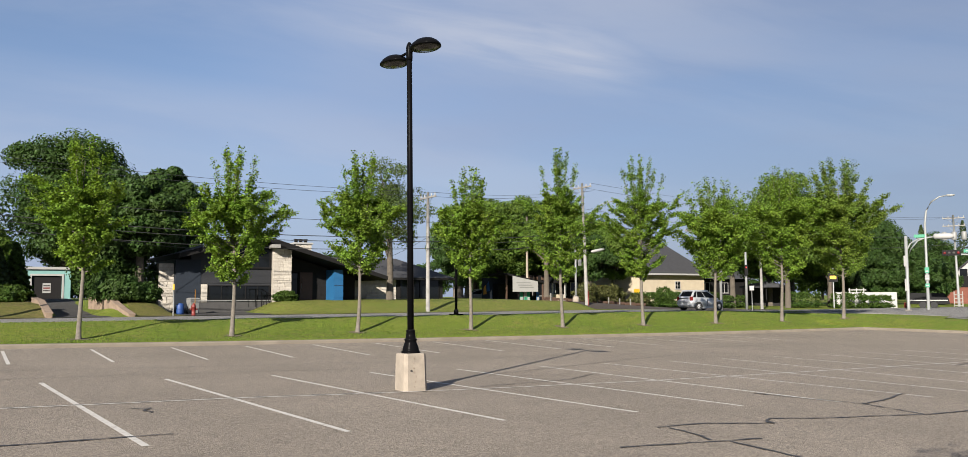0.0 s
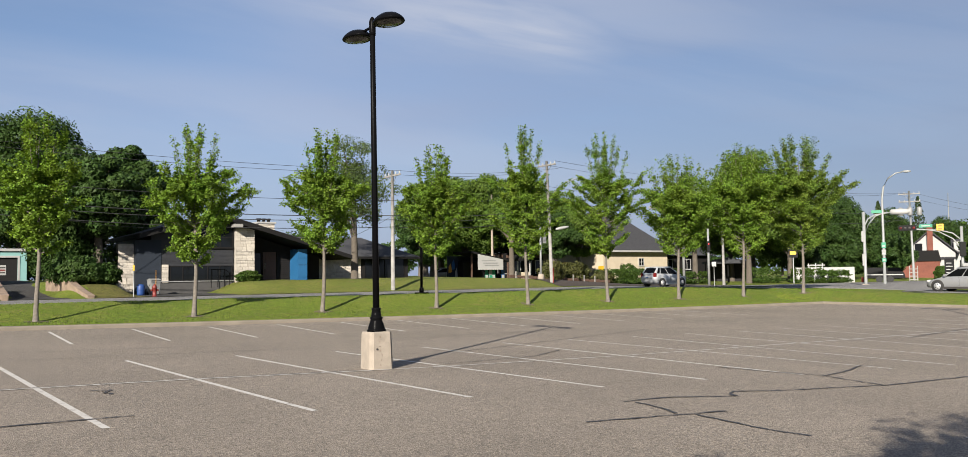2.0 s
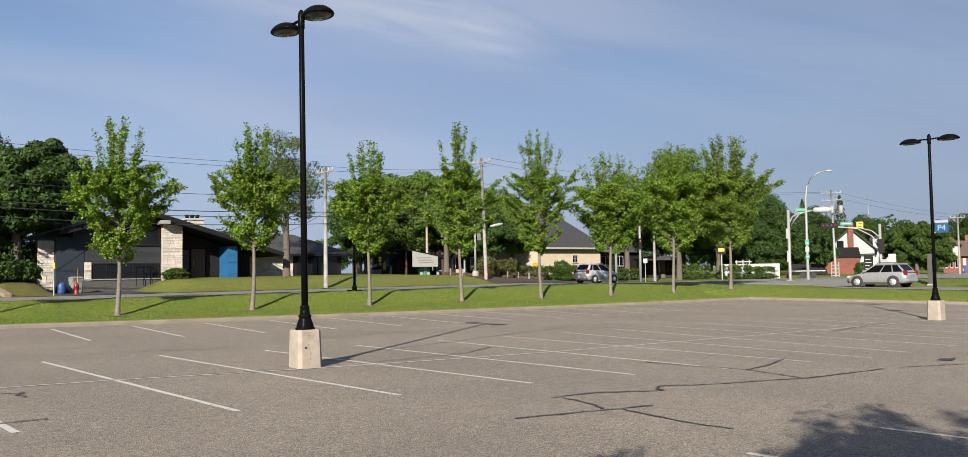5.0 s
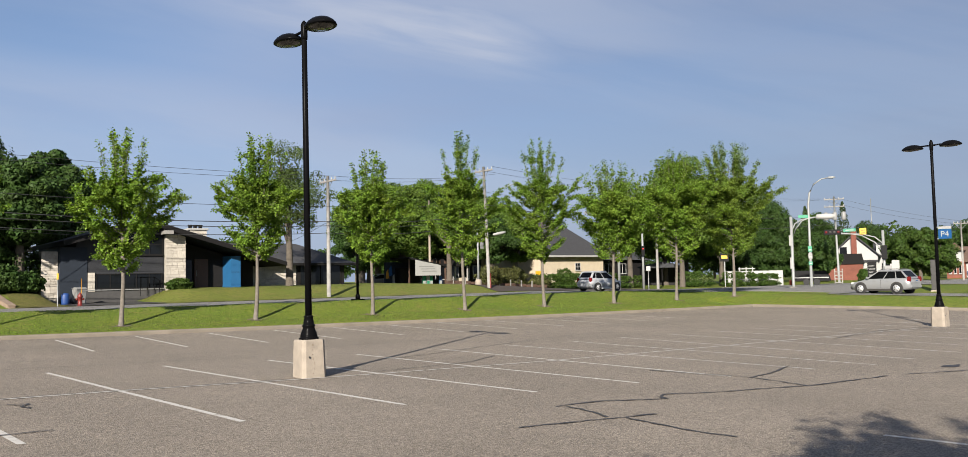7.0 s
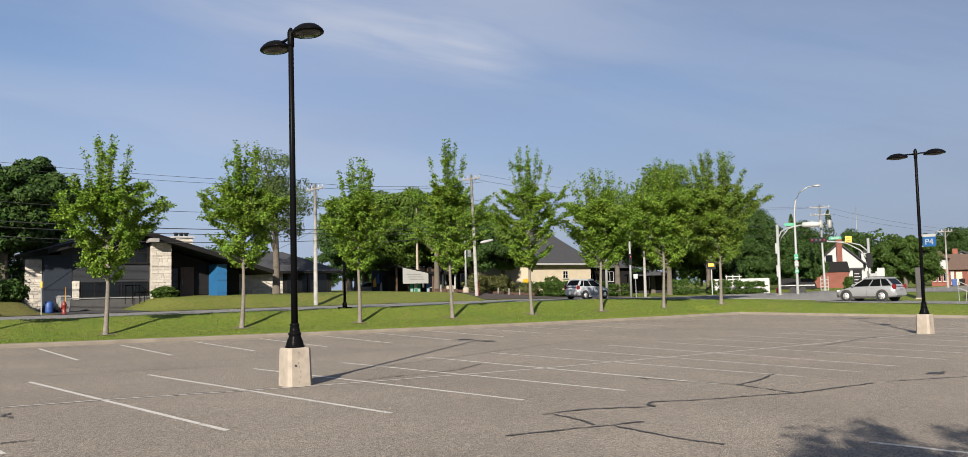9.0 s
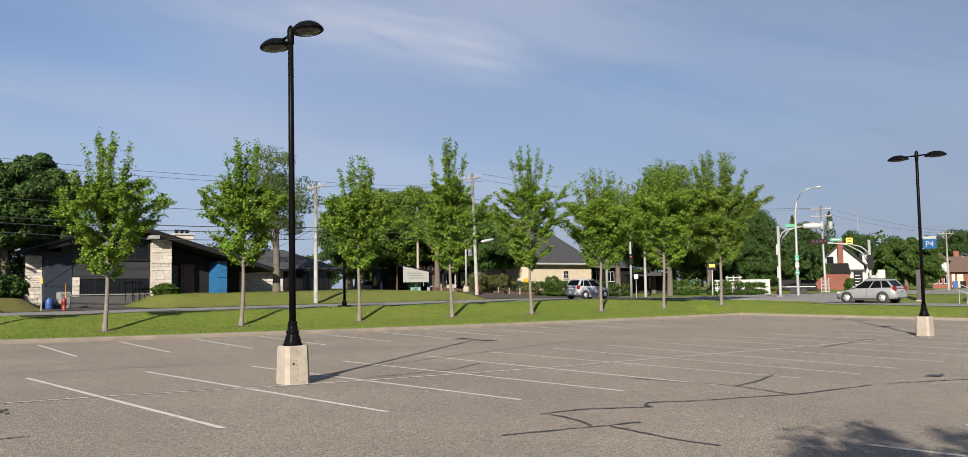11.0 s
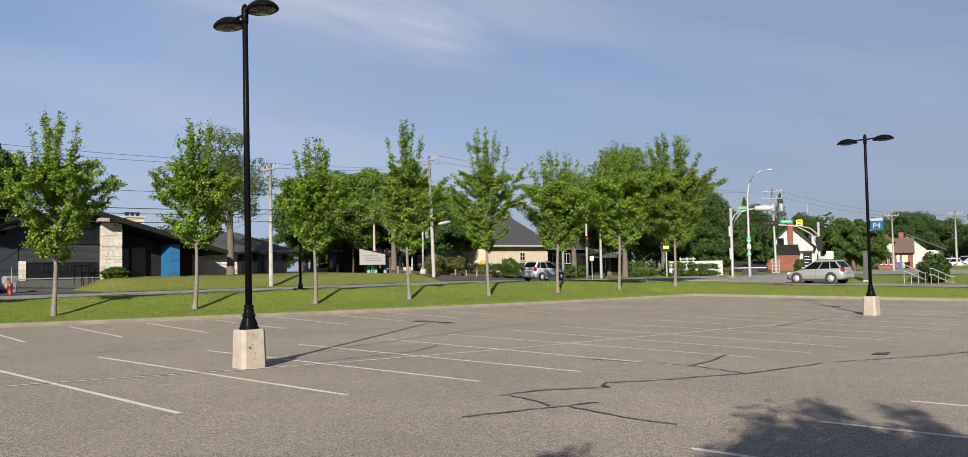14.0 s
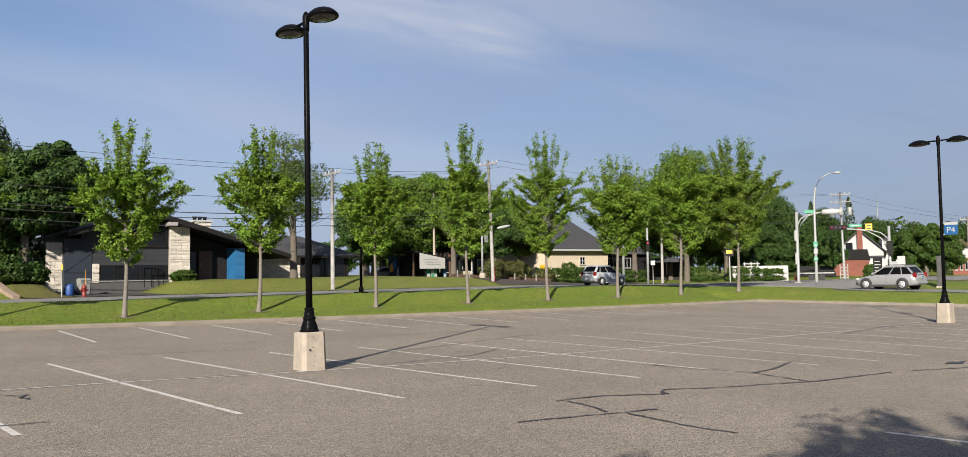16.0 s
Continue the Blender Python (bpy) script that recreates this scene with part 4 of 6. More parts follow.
# the trees by the way in, whose shade falls into the lot
young_tree(-1.75, -4.7, land_z(-1.75, -4.7), 7.7, 2.55, 77, "leafy young maple casting shade into the lot", leaf=0.14, leaves=24000, clear=2.2, tight=0.13, vase=0.2, shoots=9)
young_tree(-4.5, -2.75, land_z(-4.5, -2.75), 6.35, 2.0, 78, "leafy low maple casting shade into the lot", leaf=0.14, leaves=17000, clear=1.6, tight=0.13, vase=0.3, shoots=8)


# ---- street furniture ----
def utility_pole(x, y, z, height, label, arms=1, lean=(0, 0), transformers=0, radius=0.15, arm_dir=0.0, mat=None, arm_w=1.15):
    """A timber utility pole with crossarms, pin insulators and what hangs on it."""
    p = thing("utility_pole", label, "utility pole", (x, y, z), arm_dir, group="utility poles")
    top = Vector((lean[0], lean[1], height))
    part("shaft", a_tube([(0, 0, -0.3), top * 0.5, top], [radius, radius * 0.85, radius * 0.65], 12), mat or M_wood_pole, p)
    for a in range(arms):
        h = height - 0.35 - 0.9 * a
        c = top * (h / height)
        arm = part("crossarm", a_box(c.x - 0.06, c.x + 0.06, c.y - arm_w, c.y + arm_w, h - 0.06, h + 0.06, bevel=0.01), M_wood_pole, p)
        for s in (-0.92 * arm_w, -0.45 * arm_w, 0.45 * arm_w, 0.92 * arm_w):
            part("insulator", a_lathe([(0.03, 0), (0.05, 0.06), (0.03, 0.09), (0.05, 0.13), (0.02, 0.18)], 8, Matrix.Translation((c.x, c.y + s, h + 0.06))), M_white, arm)
        for s in (-1, 1):
            part("brace", a_tube([(c.x, c.y, h - 0.7), (c.x, c.y + s * 0.6, h - 0.05)], 0.02, 6), M_galv, arm)
    for k in range(transformers):
        a = (k - (transformers - 1) / 2) * 1.0
        m = Matrix.Translation((lean[0] * 0.75 - 0.3, lean[1] * 0.75 + a, height - 2.9))
        part("transformer", a_lathe([(0.26, 0), (0.28, 0.04), (0.28, 0.85), (0.2, 0.95), (0.05, 1.0)], 14, m), M_grey_box, p, "grey steel transformer can")
    return p


POLES = ((-27.0, 53.2, 8.8), (1.45, 53.2, 8.75), (27.9, 53.2, 8.4), (43.4, 55.0, 9.95))
for k, (x, y, h) in enumerate(POLES):
    utility_pole(x, y, land_z(x, y), h, ("weathered grey timber utility pole with a short crossarm beside the street" if k < 3 else "tall weathered utility pole carrying a lamp bracket"),
                 1, transformers=0, lean=(-0.35, 0) if k == 3 else (0, 0))
utility_pole(97.5, 55.3, land_z(97.5, 55.3), 10.5, "timber utility pole with two crossarms and transformer cans", 2, lean=(-0.1, 0.2), transformers=3, radius=0.15, arm_dir=25, mat=M_galv)
utility_pole(101.4, 42.7, land_z(101.4, 42.7), 6.8, "distant timber utility pole beside the brick house", 1, arm_dir=20, arm_w=0.75, radius=0.12)
utility_pole(103.7, 36.7, land_z(103.7, 36.7), 6.2, "distant slim utility pole near the parked cars", 1, arm_dir=20, arm_w=0.75, radius=0.12)
utility_pole(53.3, 78.0, land_z(53.3, 78.0), 9.6, "pale concrete pole among the trees", 0, mat=M_concrete)
# lamp bracket and white lantern on the fourth pole
arm_pole = bpy.data.objects["utility_pole.003"]
pts = [(-0.25, -0.1, 6.4), (0.1, -0.4, 7.4), (0.9, -0.9, 8.2), (1.8, -1.3, 8.5)]
part("lamp_arm", a_tube(pts, 0.035, 8), M_galv, arm_pole)
head = part("lantern", a_lathe([(0.03, 0), (0.13, 0.12), (0.17, 0.5), (0.16, 1.0), (0.10, 1.3), (0.03, 1.4)], 14,
            Matrix.Translation((0.25, -0.3, 4.35)) @ Matrix.Rotation(radians(80), 4, "Y") @ Matrix.Diagonal((0.75, 1, 1, 1))), M_white, arm_pole, "white plastic street lantern")
part("red_marker", a_tube([(0.02, -0.17, 0.0), (0.02, -0.17, 1.2)], 0.045, 8), M_red, arm_pole)


def wire(name, a, b, sag, label, r=0.016):
    pts = []
    for i in range(17):
        s = i / 16
        p = Vector(a).lerp(Vector(b), s)
        p.z -= sag * 4 * s * (1 - s)
        pts.append(p)
    ob = part(name, a_tube(pts, r, 5), M_wire)
    return tagged(ob, label, "cable", "overhead cables")


def wires(pa, pb, za, zb, heights, sag):
    for k, (dy, dz, r) in enumerate(heights):
        wire("overhead_cable", (pa[0], pa[1] + dy, za + dz), (pb[0], pb[1] + dy, zb + dz), sag * (1 + 0.1 * k), "thin black overhead cable strung between utility poles", r)


SET = ((-1.05, 0.0, 0.012), (1.05, 0.0, 0.012), (-0.15, -2.0, 0.015), (-0.18, -3.05, 0.026), (-0.2, -3.35, 0.022), (-0.2, -3.85, 0.022))
tops = [land_z(x, y) + h - 0.1 for x, y, h in POLES]
for k in range(3):
    wires(POLES[k], POLES[k + 1], tops[k], tops[k + 1] - (0.6 if k == 2 else 0), SET, 0.28)
wires((-60, 53), POLES[0], tops[0], tops[0], SET, 0.3)
wires((43.1, 55), (97.4, 56.0), tops[3], land_z(97.5, 55) + 10.2, SET[:4], 0.9)
wires((97.6, 55.9), (101.4, 42.7), land_z(97.5, 55) + 10.2, land_z(101, 42) + 6.5, SET[:2], 0.3)
wires((101.4, 42.7), (103.7, 36.7), land_z(101, 42) + 6.5, land_z(103, 36) + 5.9, SET[:2], 0.2)
wires((103.7, 36.7), (110, 5), land_z(101, 42) + 6.0, 8.0, SET[:2], 0.4)
wire("service_drop", (1.45, 53, tops[1] - 3.2), (17.0, 60.5, 5.3), 0.5, "thin service cable running to the dark house", 0.014)
wire("service_drop", (27.9, 53, tops[2] - 3.0), (26.0, 63.0, 4.2), 0.4, "thin service cable running to the low wing", 0.014)

# black lamp post at the street's near edge
post = thing("lamp_post", "slim black steel post on a square base at the verge", "post", (23.8, 42.0, land_z(23.8, 42.0)))
part("shaft", a_lathe([(0.075, 0), (0.07, 3.3), (0.05, 3.6)], 12), M_black, post)
part("base_plate", a_box(-0.3, 0.3, -0.3, 0.3, -0.05, 0.14, bevel=0.02), M_black, post)
part("collar", a_lathe([(0.13, 0.14), (0.13, 0.35), (0.08, 0.42)], 12), M_black, post)

# pale pole with a concrete foot beside the street
pp = thing("signal_pole", "pale galvanised pole on a concrete foot beside the street", "pole", (44.3, 57.6, land_z(44.3, 57.6)))
part("shaft", a_lathe([(0.10, 0.2), (0.09, 2.5), (0.08, 4.8)], 12), M_galv, pp)
part("foot", a_lathe([(0.32, -0.1), (0.28, 0.35), (0.2, 0.5)], 10), M_concrete, pp)
part("sign_plate", a_box(0.25, 0.6, -0.02, 0.02, 3.1, 4.0), M_grey_box, pp)


def signal_mast(x, y, rz, height, reach, label, yellow):
    """Galvanised mast with a twin curved arm that carries a horizontal signal."""
    z = land_z(x, y)
    m = thing("signal_mast", label, "traffic light", (x, y, z), rz, group="traffic lights")
    part("mast", a_lathe([(0.16, -0.1), (0.13, 0.3), (0.12, height)], 14), M_galv, m)
    part("base_plate", a_box(-0.28, 0.28, -0.28, 0.28, -0.05, 0.08, bevel=0.02), M_concrete, m)
    for k in (0, 1):
        h0 = height - 2.1 + 0.85 * k
        pts = [(0, 0, h0), (reach * 0.15, 0, h0 + 1.0 - 0.35 * k), (reach * 0.4, 0, h0 + 1.7 - 0.72 * k), (reach * 0.7, 0, height - 0.15 - 0.06 * k), (reach, 0, height - 0.1)]
        part("arm", a_tube(pts, [0.06, 0.055, 0.05, 0.045, 0.04], 10), M_galv, m)
    return m


s1 = signal_mast(66.0, 41.6, -58, 6.1, 2.2, "galvanised signal mast with a white box on its curved arm", False)
part("signal_back", a_lathe([(0.08, 0), (0.22, 0.08), (0.235, 0.6), (0.235, 1.2), (0.16, 1.45), (0.05, 1.5)], 14, Matrix.Translation((2.0, 0, 6.0)) @ Matrix.Rotation(radians(90), 4, "Y")), M_white, s1, "white rounded signal housing")
part("name_plate", a_box(0.6, 1.4, -0.04, 0.0, 5.95, 6.2), M_green, s1)
part("control_box", a_box(-0.22, -0.05, -0.15, 0.15, 3.6, 4.5), M_grey_box, s1)
part("control_box", a_box(-0.2, -0.05, -0.15, 0.15, 1.6, 2.6), M_grey_box, s1)
s2 = signal_mast(78.5, 40.0, 118, 5.0, 4.6, "galvanised signal mast with red signals over the crossing", True)
sig = part("signal", a_box(3.6, 5.1, -0.12, 0.1, 4.75, 5.25, bevel=0.03), M_carblack, s2, "black horizontal signal with dark red lenses")
for k in range(4):
    part("lens", a_lathe([(0.12, 0), (0.10, 0.04), (0.04, 0.06)], 14, Matrix.Translation((3.82 + 0.36 * k, 0.1, 5.0)) @ Matrix.Rotation(radians(-90), 4, "X")), M_red_lens if k in (0, 3) else M_seal, sig)
part("yellow_plate", a_box(1.4, 1.98, 0.05, 0.09, 4.68, 5.28, bevel=0.01), M_yellow, s2, "yellow warning plate with dark bars")
for k in range(2):
    part("bar", a_box(1.5, 1.88, 0.092, 0.1, 5.05 - 0.27 * k, 5.13 - 0.27 * k), M_seal, s2)
part("name_plate", a_box(2.3, 3.4, 0.05, 0.09, 5.0, 5.28), M_green, s2, "green street plate with a white bar")
part("bar", a_box(2.5, 3.2, 0.092, 0.1, 5.1, 5.18), M_white, s2)
part("side_signal", a_box(-0.3, 0.2, 0.1, 0.4, 2.3, 3.6, bevel=0.03), M_carblack, s2)
part("control_box", a_box(-0.9, 0.0, -0.3, 0.3, 0.6, 1.7), M_grey_box, s2)

sl = thing("street_lamp", "tall galvanised street lamp with a curved arm", "street lamp", (66.8, 40.4, land_z(66.8, 40.4)), -58)
part("mast", a_tube([(0, 0, -0.1), (0, 0, 7.0), (0.12, 0, 8.0), (0.5, 0, 8.75), (1.1, 0, 9.15), (1.7, 0, 9.25)], [0.12, 0.09, 0.075, 0.065, 0.055, 0.05], 12), M_galv, sl)
part("head", a_lathe([(0.03, 0), (0.09, 0.1), (0.11, 0.4), (0.04, 0.65)], 10, Matrix.Translation((1.6, 0, 9.25)) @ Matrix.Rotation(radians(90), 4, "Y")), M_galv, sl)
for k, (h, mt) in enumerate(((3.0, M_green), (2.4, M_white), (1.85, M_green))):
    pl = part("sign_plate", a_box(-0.16, 0.16, -0.14, -0.11, h, h + 0.46 if k < 2 else h + 0.3), mt if k != 1 else M_grey_box, sl)
    part("bar", a_box(-0.1, 0.1, -0.15, -0.142, h + 0.1, h + 0.2), M_white, pl)

# second lamp and pole near the hedge, on the street's far side
for px, py, h, lab in ((57.5, 53.8, 6.2, "galvanised lamp post with a white lantern beneath the maples"), (62.8, 55.6, 5.4, "pale signal post by the crossing")):
    q = thing("lamp_post", lab, "post", (px, py, land_z(px, py)), -40)
    part("shaft", a_lathe([(0.13, -0.1), (0.11, h * 0.6), (0.09, h)], 12), M_galv, q)
    if h > 6:
        part("arm", a_tube([(0, 0, h - 1.4), (-0.6, 0, h - 0.3), (-1.6, 0, h + 0.7), (-2.0, 0, h + 0.85)], 0.05, 8), M_galv, q)
        part("lantern", a_lathe([(0.03, 0), (0.17, 0.2), (0.19, 0.8), (0.08, 1.1)], 12, Matrix.Translation((-1.9, 0, h + 0.85)) @ Matrix.Rotation(radians(-85), 4, "Y")), M_white, q)
    else:
        part("red_signal", a_box(-0.15, 0.15, -0.3, -0.12, 3.2, 4.2, bevel=0.03), M_carblack, q)
        part("lens", a_lathe([(0.07, 0), (0.06, 0.03)], 12, Matrix.Translation((0, -0.3, 3.95)) @ Matrix.Rotation(radians(90), 4, "X")), M_red_lamp, q)
utility_pole(66.5, 57.0, land_z(66.5, 57.0), 6.3, "short weathered timber pole beside the crossing", 1)

mast = thing("antenna_mast", "thin white antenna mast rising behind the far houses", "mast", (176.0, 92.0, land_z(176.0, 92.0)))
part("shaft", a_tube([(0, 0, -0.2), (0, 0, 9.0), (0, 0, 16.5)], [0.14, 0.11, 0.06], 8), M_white, mast)
part("base", a_box(-0.5, 0.5, -0.5, 0.5, -0.1, 0.3, bevel=0.03), M_concrete, mast)

# small signs, hydrant, bins
def sign_post(x, y, h, w, hh, mat, label, rz=-20, post=None):
    s = thing("road_sign", label, "sign", (x, y, land_z(x, y)), rz)
    part("post", a_tube([(0, 0, -0.2), (0, 0, h)], 0.035, 8), post or M_galv, s)
    part("plate", a_box(-w / 2, w / 2, -0.06, -0.04, h - hh, h, bevel=0.005), mat, s)
    return s


sign_post(10.8, 53.1, 1.9, 0.10, 0.35, M_yellow, "slim post with a small yellow marker by the driveway")
sign_post(61.0, 53.4, 2.2, 0.38, 0.42, M_white, "small square white road sign on a post", -45)
sign_post(61.5, 30.5, 2.1, 0.5, 0.7, M_white, "white parking plate on a dark post", -65, M_black)
hyd = thing("fire_hydrant", "red cast-iron fire hydrant at the kerb", "hydrant", (12.0, 53.2, land_z(12, 53.2)))
part("barrel", a_lathe([(0.17, -0.1), (0.17, 0.05), (0.12, 0.07), (0.12, 0.5), (0.15, 0.52), (0.14, 0.62), (0.06, 0.74), (0.03, 0.8)], 14), M_red, hyd)
for s in (-1, 1):
    part("outlet", a_lathe([(0.06, 0), (0.06, 0.1)], 10, Matrix.Translation((s * 0.12, 0, 0.42)) @ Matrix.Rotation(radians(90 * s), 4, "Y")), M_red, hyd)
part("marker_rod", a_tube([(0.1, 0.12, 0), (0.1, 0.12, 1.6)], 0.02, 6), M_orange, hyd)


def wheelie_bin(x, y, mat, label, rz=10):
    b = thing("wheelie_bin", label, "bin", (x, y, land_z(x, y)), rz)
    bm = bmesh.new()
    lo, hi = [(-0.24, -0.28), (0.24, -0.28), (0.24, 0.28), (-0.24, 0.28)], [(-0.3, -0.36), (0.3, -0.36), (0.3, 0.36), (-0.3, 0.36)]
    a = [bm.verts.new((*p, 0.08)) for p in lo]
    c = [bm.verts.new((*p, 0.98)) for p in hi]
    bm.faces.new(a[::-1])
    bm.faces.new(c)
    for i in range(4):
        bm.faces.new((a[i], a[(i + 1) % 4], c[(i + 1) % 4], c[i]))
    part("body", bm, mat, b)
    part("lid", a_prism([(-0.4, 0.985), (0.38, 0.985), (0.36, 1.03), (0.0, 1.1), (-0.36, 1.05)], "x", -0.32, 0.32), mat, b)
    for s in (-1, 1):
        part("wheel", a_lathe([(0.1, -0.03), (0.1, 0.03)], 12, Matrix.Translation((s * 0.25, 0.3, 0.1)) @ Matrix.Rotation(radians(90), 4, "Y")), M_tyre, b)
    return b


bl = thing("blue_barrel", "small blue plastic barrel beside the house", "barrel", (12.15, 57.6, land_z(12.15, 57.6)))
part("body", a_lathe([(0.02, 0.0), (0.22, 0.0), (0.25, 0.15), (0.25, 0.6), (0.21, 0.72), (0.05, 0.76)], 16), M_bin_blue, bl)
part("hoop", a_lathe([(0.255, 0.34), (0.262, 0.36), (0.255, 0.38)], 16), M_bin_blue, bl)
wheelie_bin(13.1, 58.3, M_grey_box, "grey plastic waste bin beside the house")
wheelie_bin(129.4, 53.6, M_bin_blue, "blue plastic recycling bin in front of the brick bungalow", 30)
wheelie_bin(129.8, 52.7, M_carblack, "black plastic waste bin in front of the brick bungalow", 30)


# ---- buildings ----
def hpart(name, bm, mat, parent, o, label=""):
    """A part given in world metres under a thing that stands at o."""
    bmesh.ops.translate(bm, verts=bm.verts, vec=(-o[0], -o[1], -o[2]))
    return part(name, bm, mat, parent, label)


def window(parent, o, x0, x1, z0, z1, y, n=1, trim=None, sill=True, bars=0, name="window"):
    """A framed window in a wall that faces -y: frame, panes, sill."""
    t = 0.06
    bm = bmesh.new()
    box(bm, x0, x1, y - 0.05, y + 0.08, z0, z0 + t)
    box(bm, x0, x1, y - 0.05, y + 0.08, z1 - t, z1)
    for i in range(n + 1):
        xx = x0 + (x1 - x0 - t) * i / n
        box(bm, xx, xx + t, y - 0.048, y + 0.08, z0 + t, z1 - t)
    w = hpart(name, bm, trim or M_fascia, parent, o)
    for i in range(n):
        a = x0 + (x1 - x0 - t) * i / n + t
        b = x0 + (x1 - x0 - t) * (i + 1) / n
        hpart("pane", a_box(a, b, y - 0.012, y + 0.01, z0 + t, z1 - t), M_glass, w, o)
        for k in range(bars):
            zz = z0 + (z1 - z0) * (k + 1) / (bars + 1)
            hpart("glazing_bar", a_box(a, b, y - 0.03, y - 0.014, zz - 0.02, zz + 0.02), trim or M_fascia, w, o)
    if sill:
        hpart("sill", a_box(x0 - 0.06, x1 + 0.06, y - 0.12, y + 0.05, z0 - 0.06, z0 - 0.003), trim or M_fascia, w, o)
    return w


def stone_face(parent, o, x0, x1, z0, z1, y, seed, side=None):
    """Split-stone cladding: uneven courses of separate stones in front of mortar."""
    rnd = random.Random(seed)
    z = z0
    while z < z1 - 0.03:
        h = min(rnd.choice((0.09, 0.13, 0.17, 0.22)), z1 - z)
        x = x0
        while x < x1 - 0.03:
            w = min(rnd.uniform(0.22, 0.6), x1 - x)
            if x1 - x - w < 0.12:
                w = x1 - x
            hpart("stone", a_box(x + 0.008, x + w - 0.008, y - rnd.uniform(0.035, 0.075), y + 0.02, z + 0.008, z + h - 0.008), M_stone, parent, o)
            x += w
        z += h


def slope_slab(pts, y0, y1):
    return a_prism(pts, "y", y0, y1)


# the dark split-level house
O = (17.0, 60.0, 1.4)
ha = thing("house", "dark split-level house with pale stone pier and sloping black roof", "house", O)
body = hpart("wall", a_prism([(13.3, 0.5), (18.85, 0.5), (18.85, 5.55), (17.4, 5.98), (13.3, 4.76)], "y", 60.0, 72.0), M_siding_grey, ha, O, "charcoal siding")
for i in range(14):
    z = 2.86 + 0.075 * i
    hpart("siding_board", a_box(13.95, 18.84, 59.972, 60.0, z, z + 0.066), M_siding_grey, body, O)
hpart("side_wall", a_box(12.3, 13.95, 59.93, 71.9, 0.5, 4.45), M_siding_slate, ha, O, "slate-blue siding")
back = hpart("wall", a_prism([(18.85, 0.5), (26.0, 0.5), (26.0, 3.4), (18.85, 5.5)], "y", 61.7, 72.0), M_black_wood, ha, O, "black stained boards")
for i in range(14):
    x = 22.75 + 0.0
    z = 1.75 + 0.15 * i
    hpart("board", a_box(22.62, 24.3, 61.66, 61.7, z, z + 0.135), M_black_wood, back, O)
roof = hpart("roof", slope_slab([(12.3, 4.82), (17.4, 6.34), (27.4, 3.42), (27.4, 3.14), (17.4, 6.0), (12.3, 4.5)], 58.7, 72.6), M_fascia, ha, O, "low black gable roof with deep fascia")
hpart("roof_covering", slope_slab([(12.3, 4.825), (17.4, 6.345), (27.4, 3.425), (27.4, 3.455), (17.4, 6.375), (12.3, 4.855)], 58.75, 72.5), M_shingle, roof, O)
pier = hpart("pier", a_box(18.9, 20.15, 59.55, 61.6, 1.2, 5.3), M_mortar, ha, O, "pale split-stone pier")
stone_face(pier, O, 18.85, 20.2, 1.45, 5.32, 59.55, 4)
hpart("beam_end", a_box(18.5, 19.1, 58.65, 59.5, 5.32, 5.58), M_wood_pole, ha, O, "exposed timber beam end")
strip = hpart("stone_strip", a_box(11.35, 12.25, 60.4, 61.4, 0.9, 4.2), M_mortar, ha, O)
stone_face(strip, O, 11.3, 12.28, 1.2, 4.15, 60.4, 9)
quoin = hpart("stone_strip", a_box(13.98, 14.4, 59.9, 60.0, 1.5, 2.8), M_mortar, ha, O)
stone_face(quoin, O, 13.98, 14.4, 1.55, 2.78, 59.9, 12)
window(ha, O, 14.75, 16.1, 3.96, 5.0, 59.96, 2, bars=1)
window(ha, O, 16.16, 18.78, 3.96, 5.38, 59.96, 3, bars=1)
window(ha, O, 14.5, 18.75, 1.7, 2.72, 59.96, 5)
hpart("foundation", a_box(13.9, 18.84, 59.88, 60.0, 0.6, 1.62), M_found, ha, O)
hpart("ledge", a_box(13.9, 18.84, 59.8, 60.0, 1.625, 1.685), M_grey_box, ha, O)
door = hpart("door", a_box(21.55, 22.55, 61.6, 61.69, 1.66, 3.72, bevel=0.01), M_brown_door, ha, O, "brown wooden front door")
hpart("door_handle", a_tube([(21.68, 61.55, 2.5), (21.68, 61.55, 2.9)], 0.02, 6), M_galv, door, O)
for i in range(4):
    hpart("door_panel", a_box(21.75, 22.45, 61.585, 61.6, 1.8 + 0.48 * i, 2.2 + 0.48 * i), M_brown_door, door, O)
window(ha, O, 20.3, 21.45, 1.7, 3.7, 61.66, 1, bars=3, name="sidelight")
blue = hpart("blue_panel", a_box(23.65, 24.35, 60.0, 61.7, 1.5, 3.9), M_blue, ha, O, "bright blue cladding")
hpart("panel_joint", a_box(23.65, 24.35, 59.985, 59.998, 2.72, 2.75), M_siding_slate, blue, O)
rail_bars = hpart("stair_rail", a_tube([(17.1, 59.3, 2.45), (18.0, 59.3, 2.45), (18.7, 59.3, 2.0)], 0.03, 6), M_black, ha, O, "black steel stair rail")
for x, zt in ((17.1, 2.45), (17.55, 2.45), (18.0, 2.45), (18.35, 2.22)):
    hpart("rail_post", a_tube([(x, 59.3, 1.2), (x, 59.3, zt)], 0.022, 6), M_black, rail_bars, O)
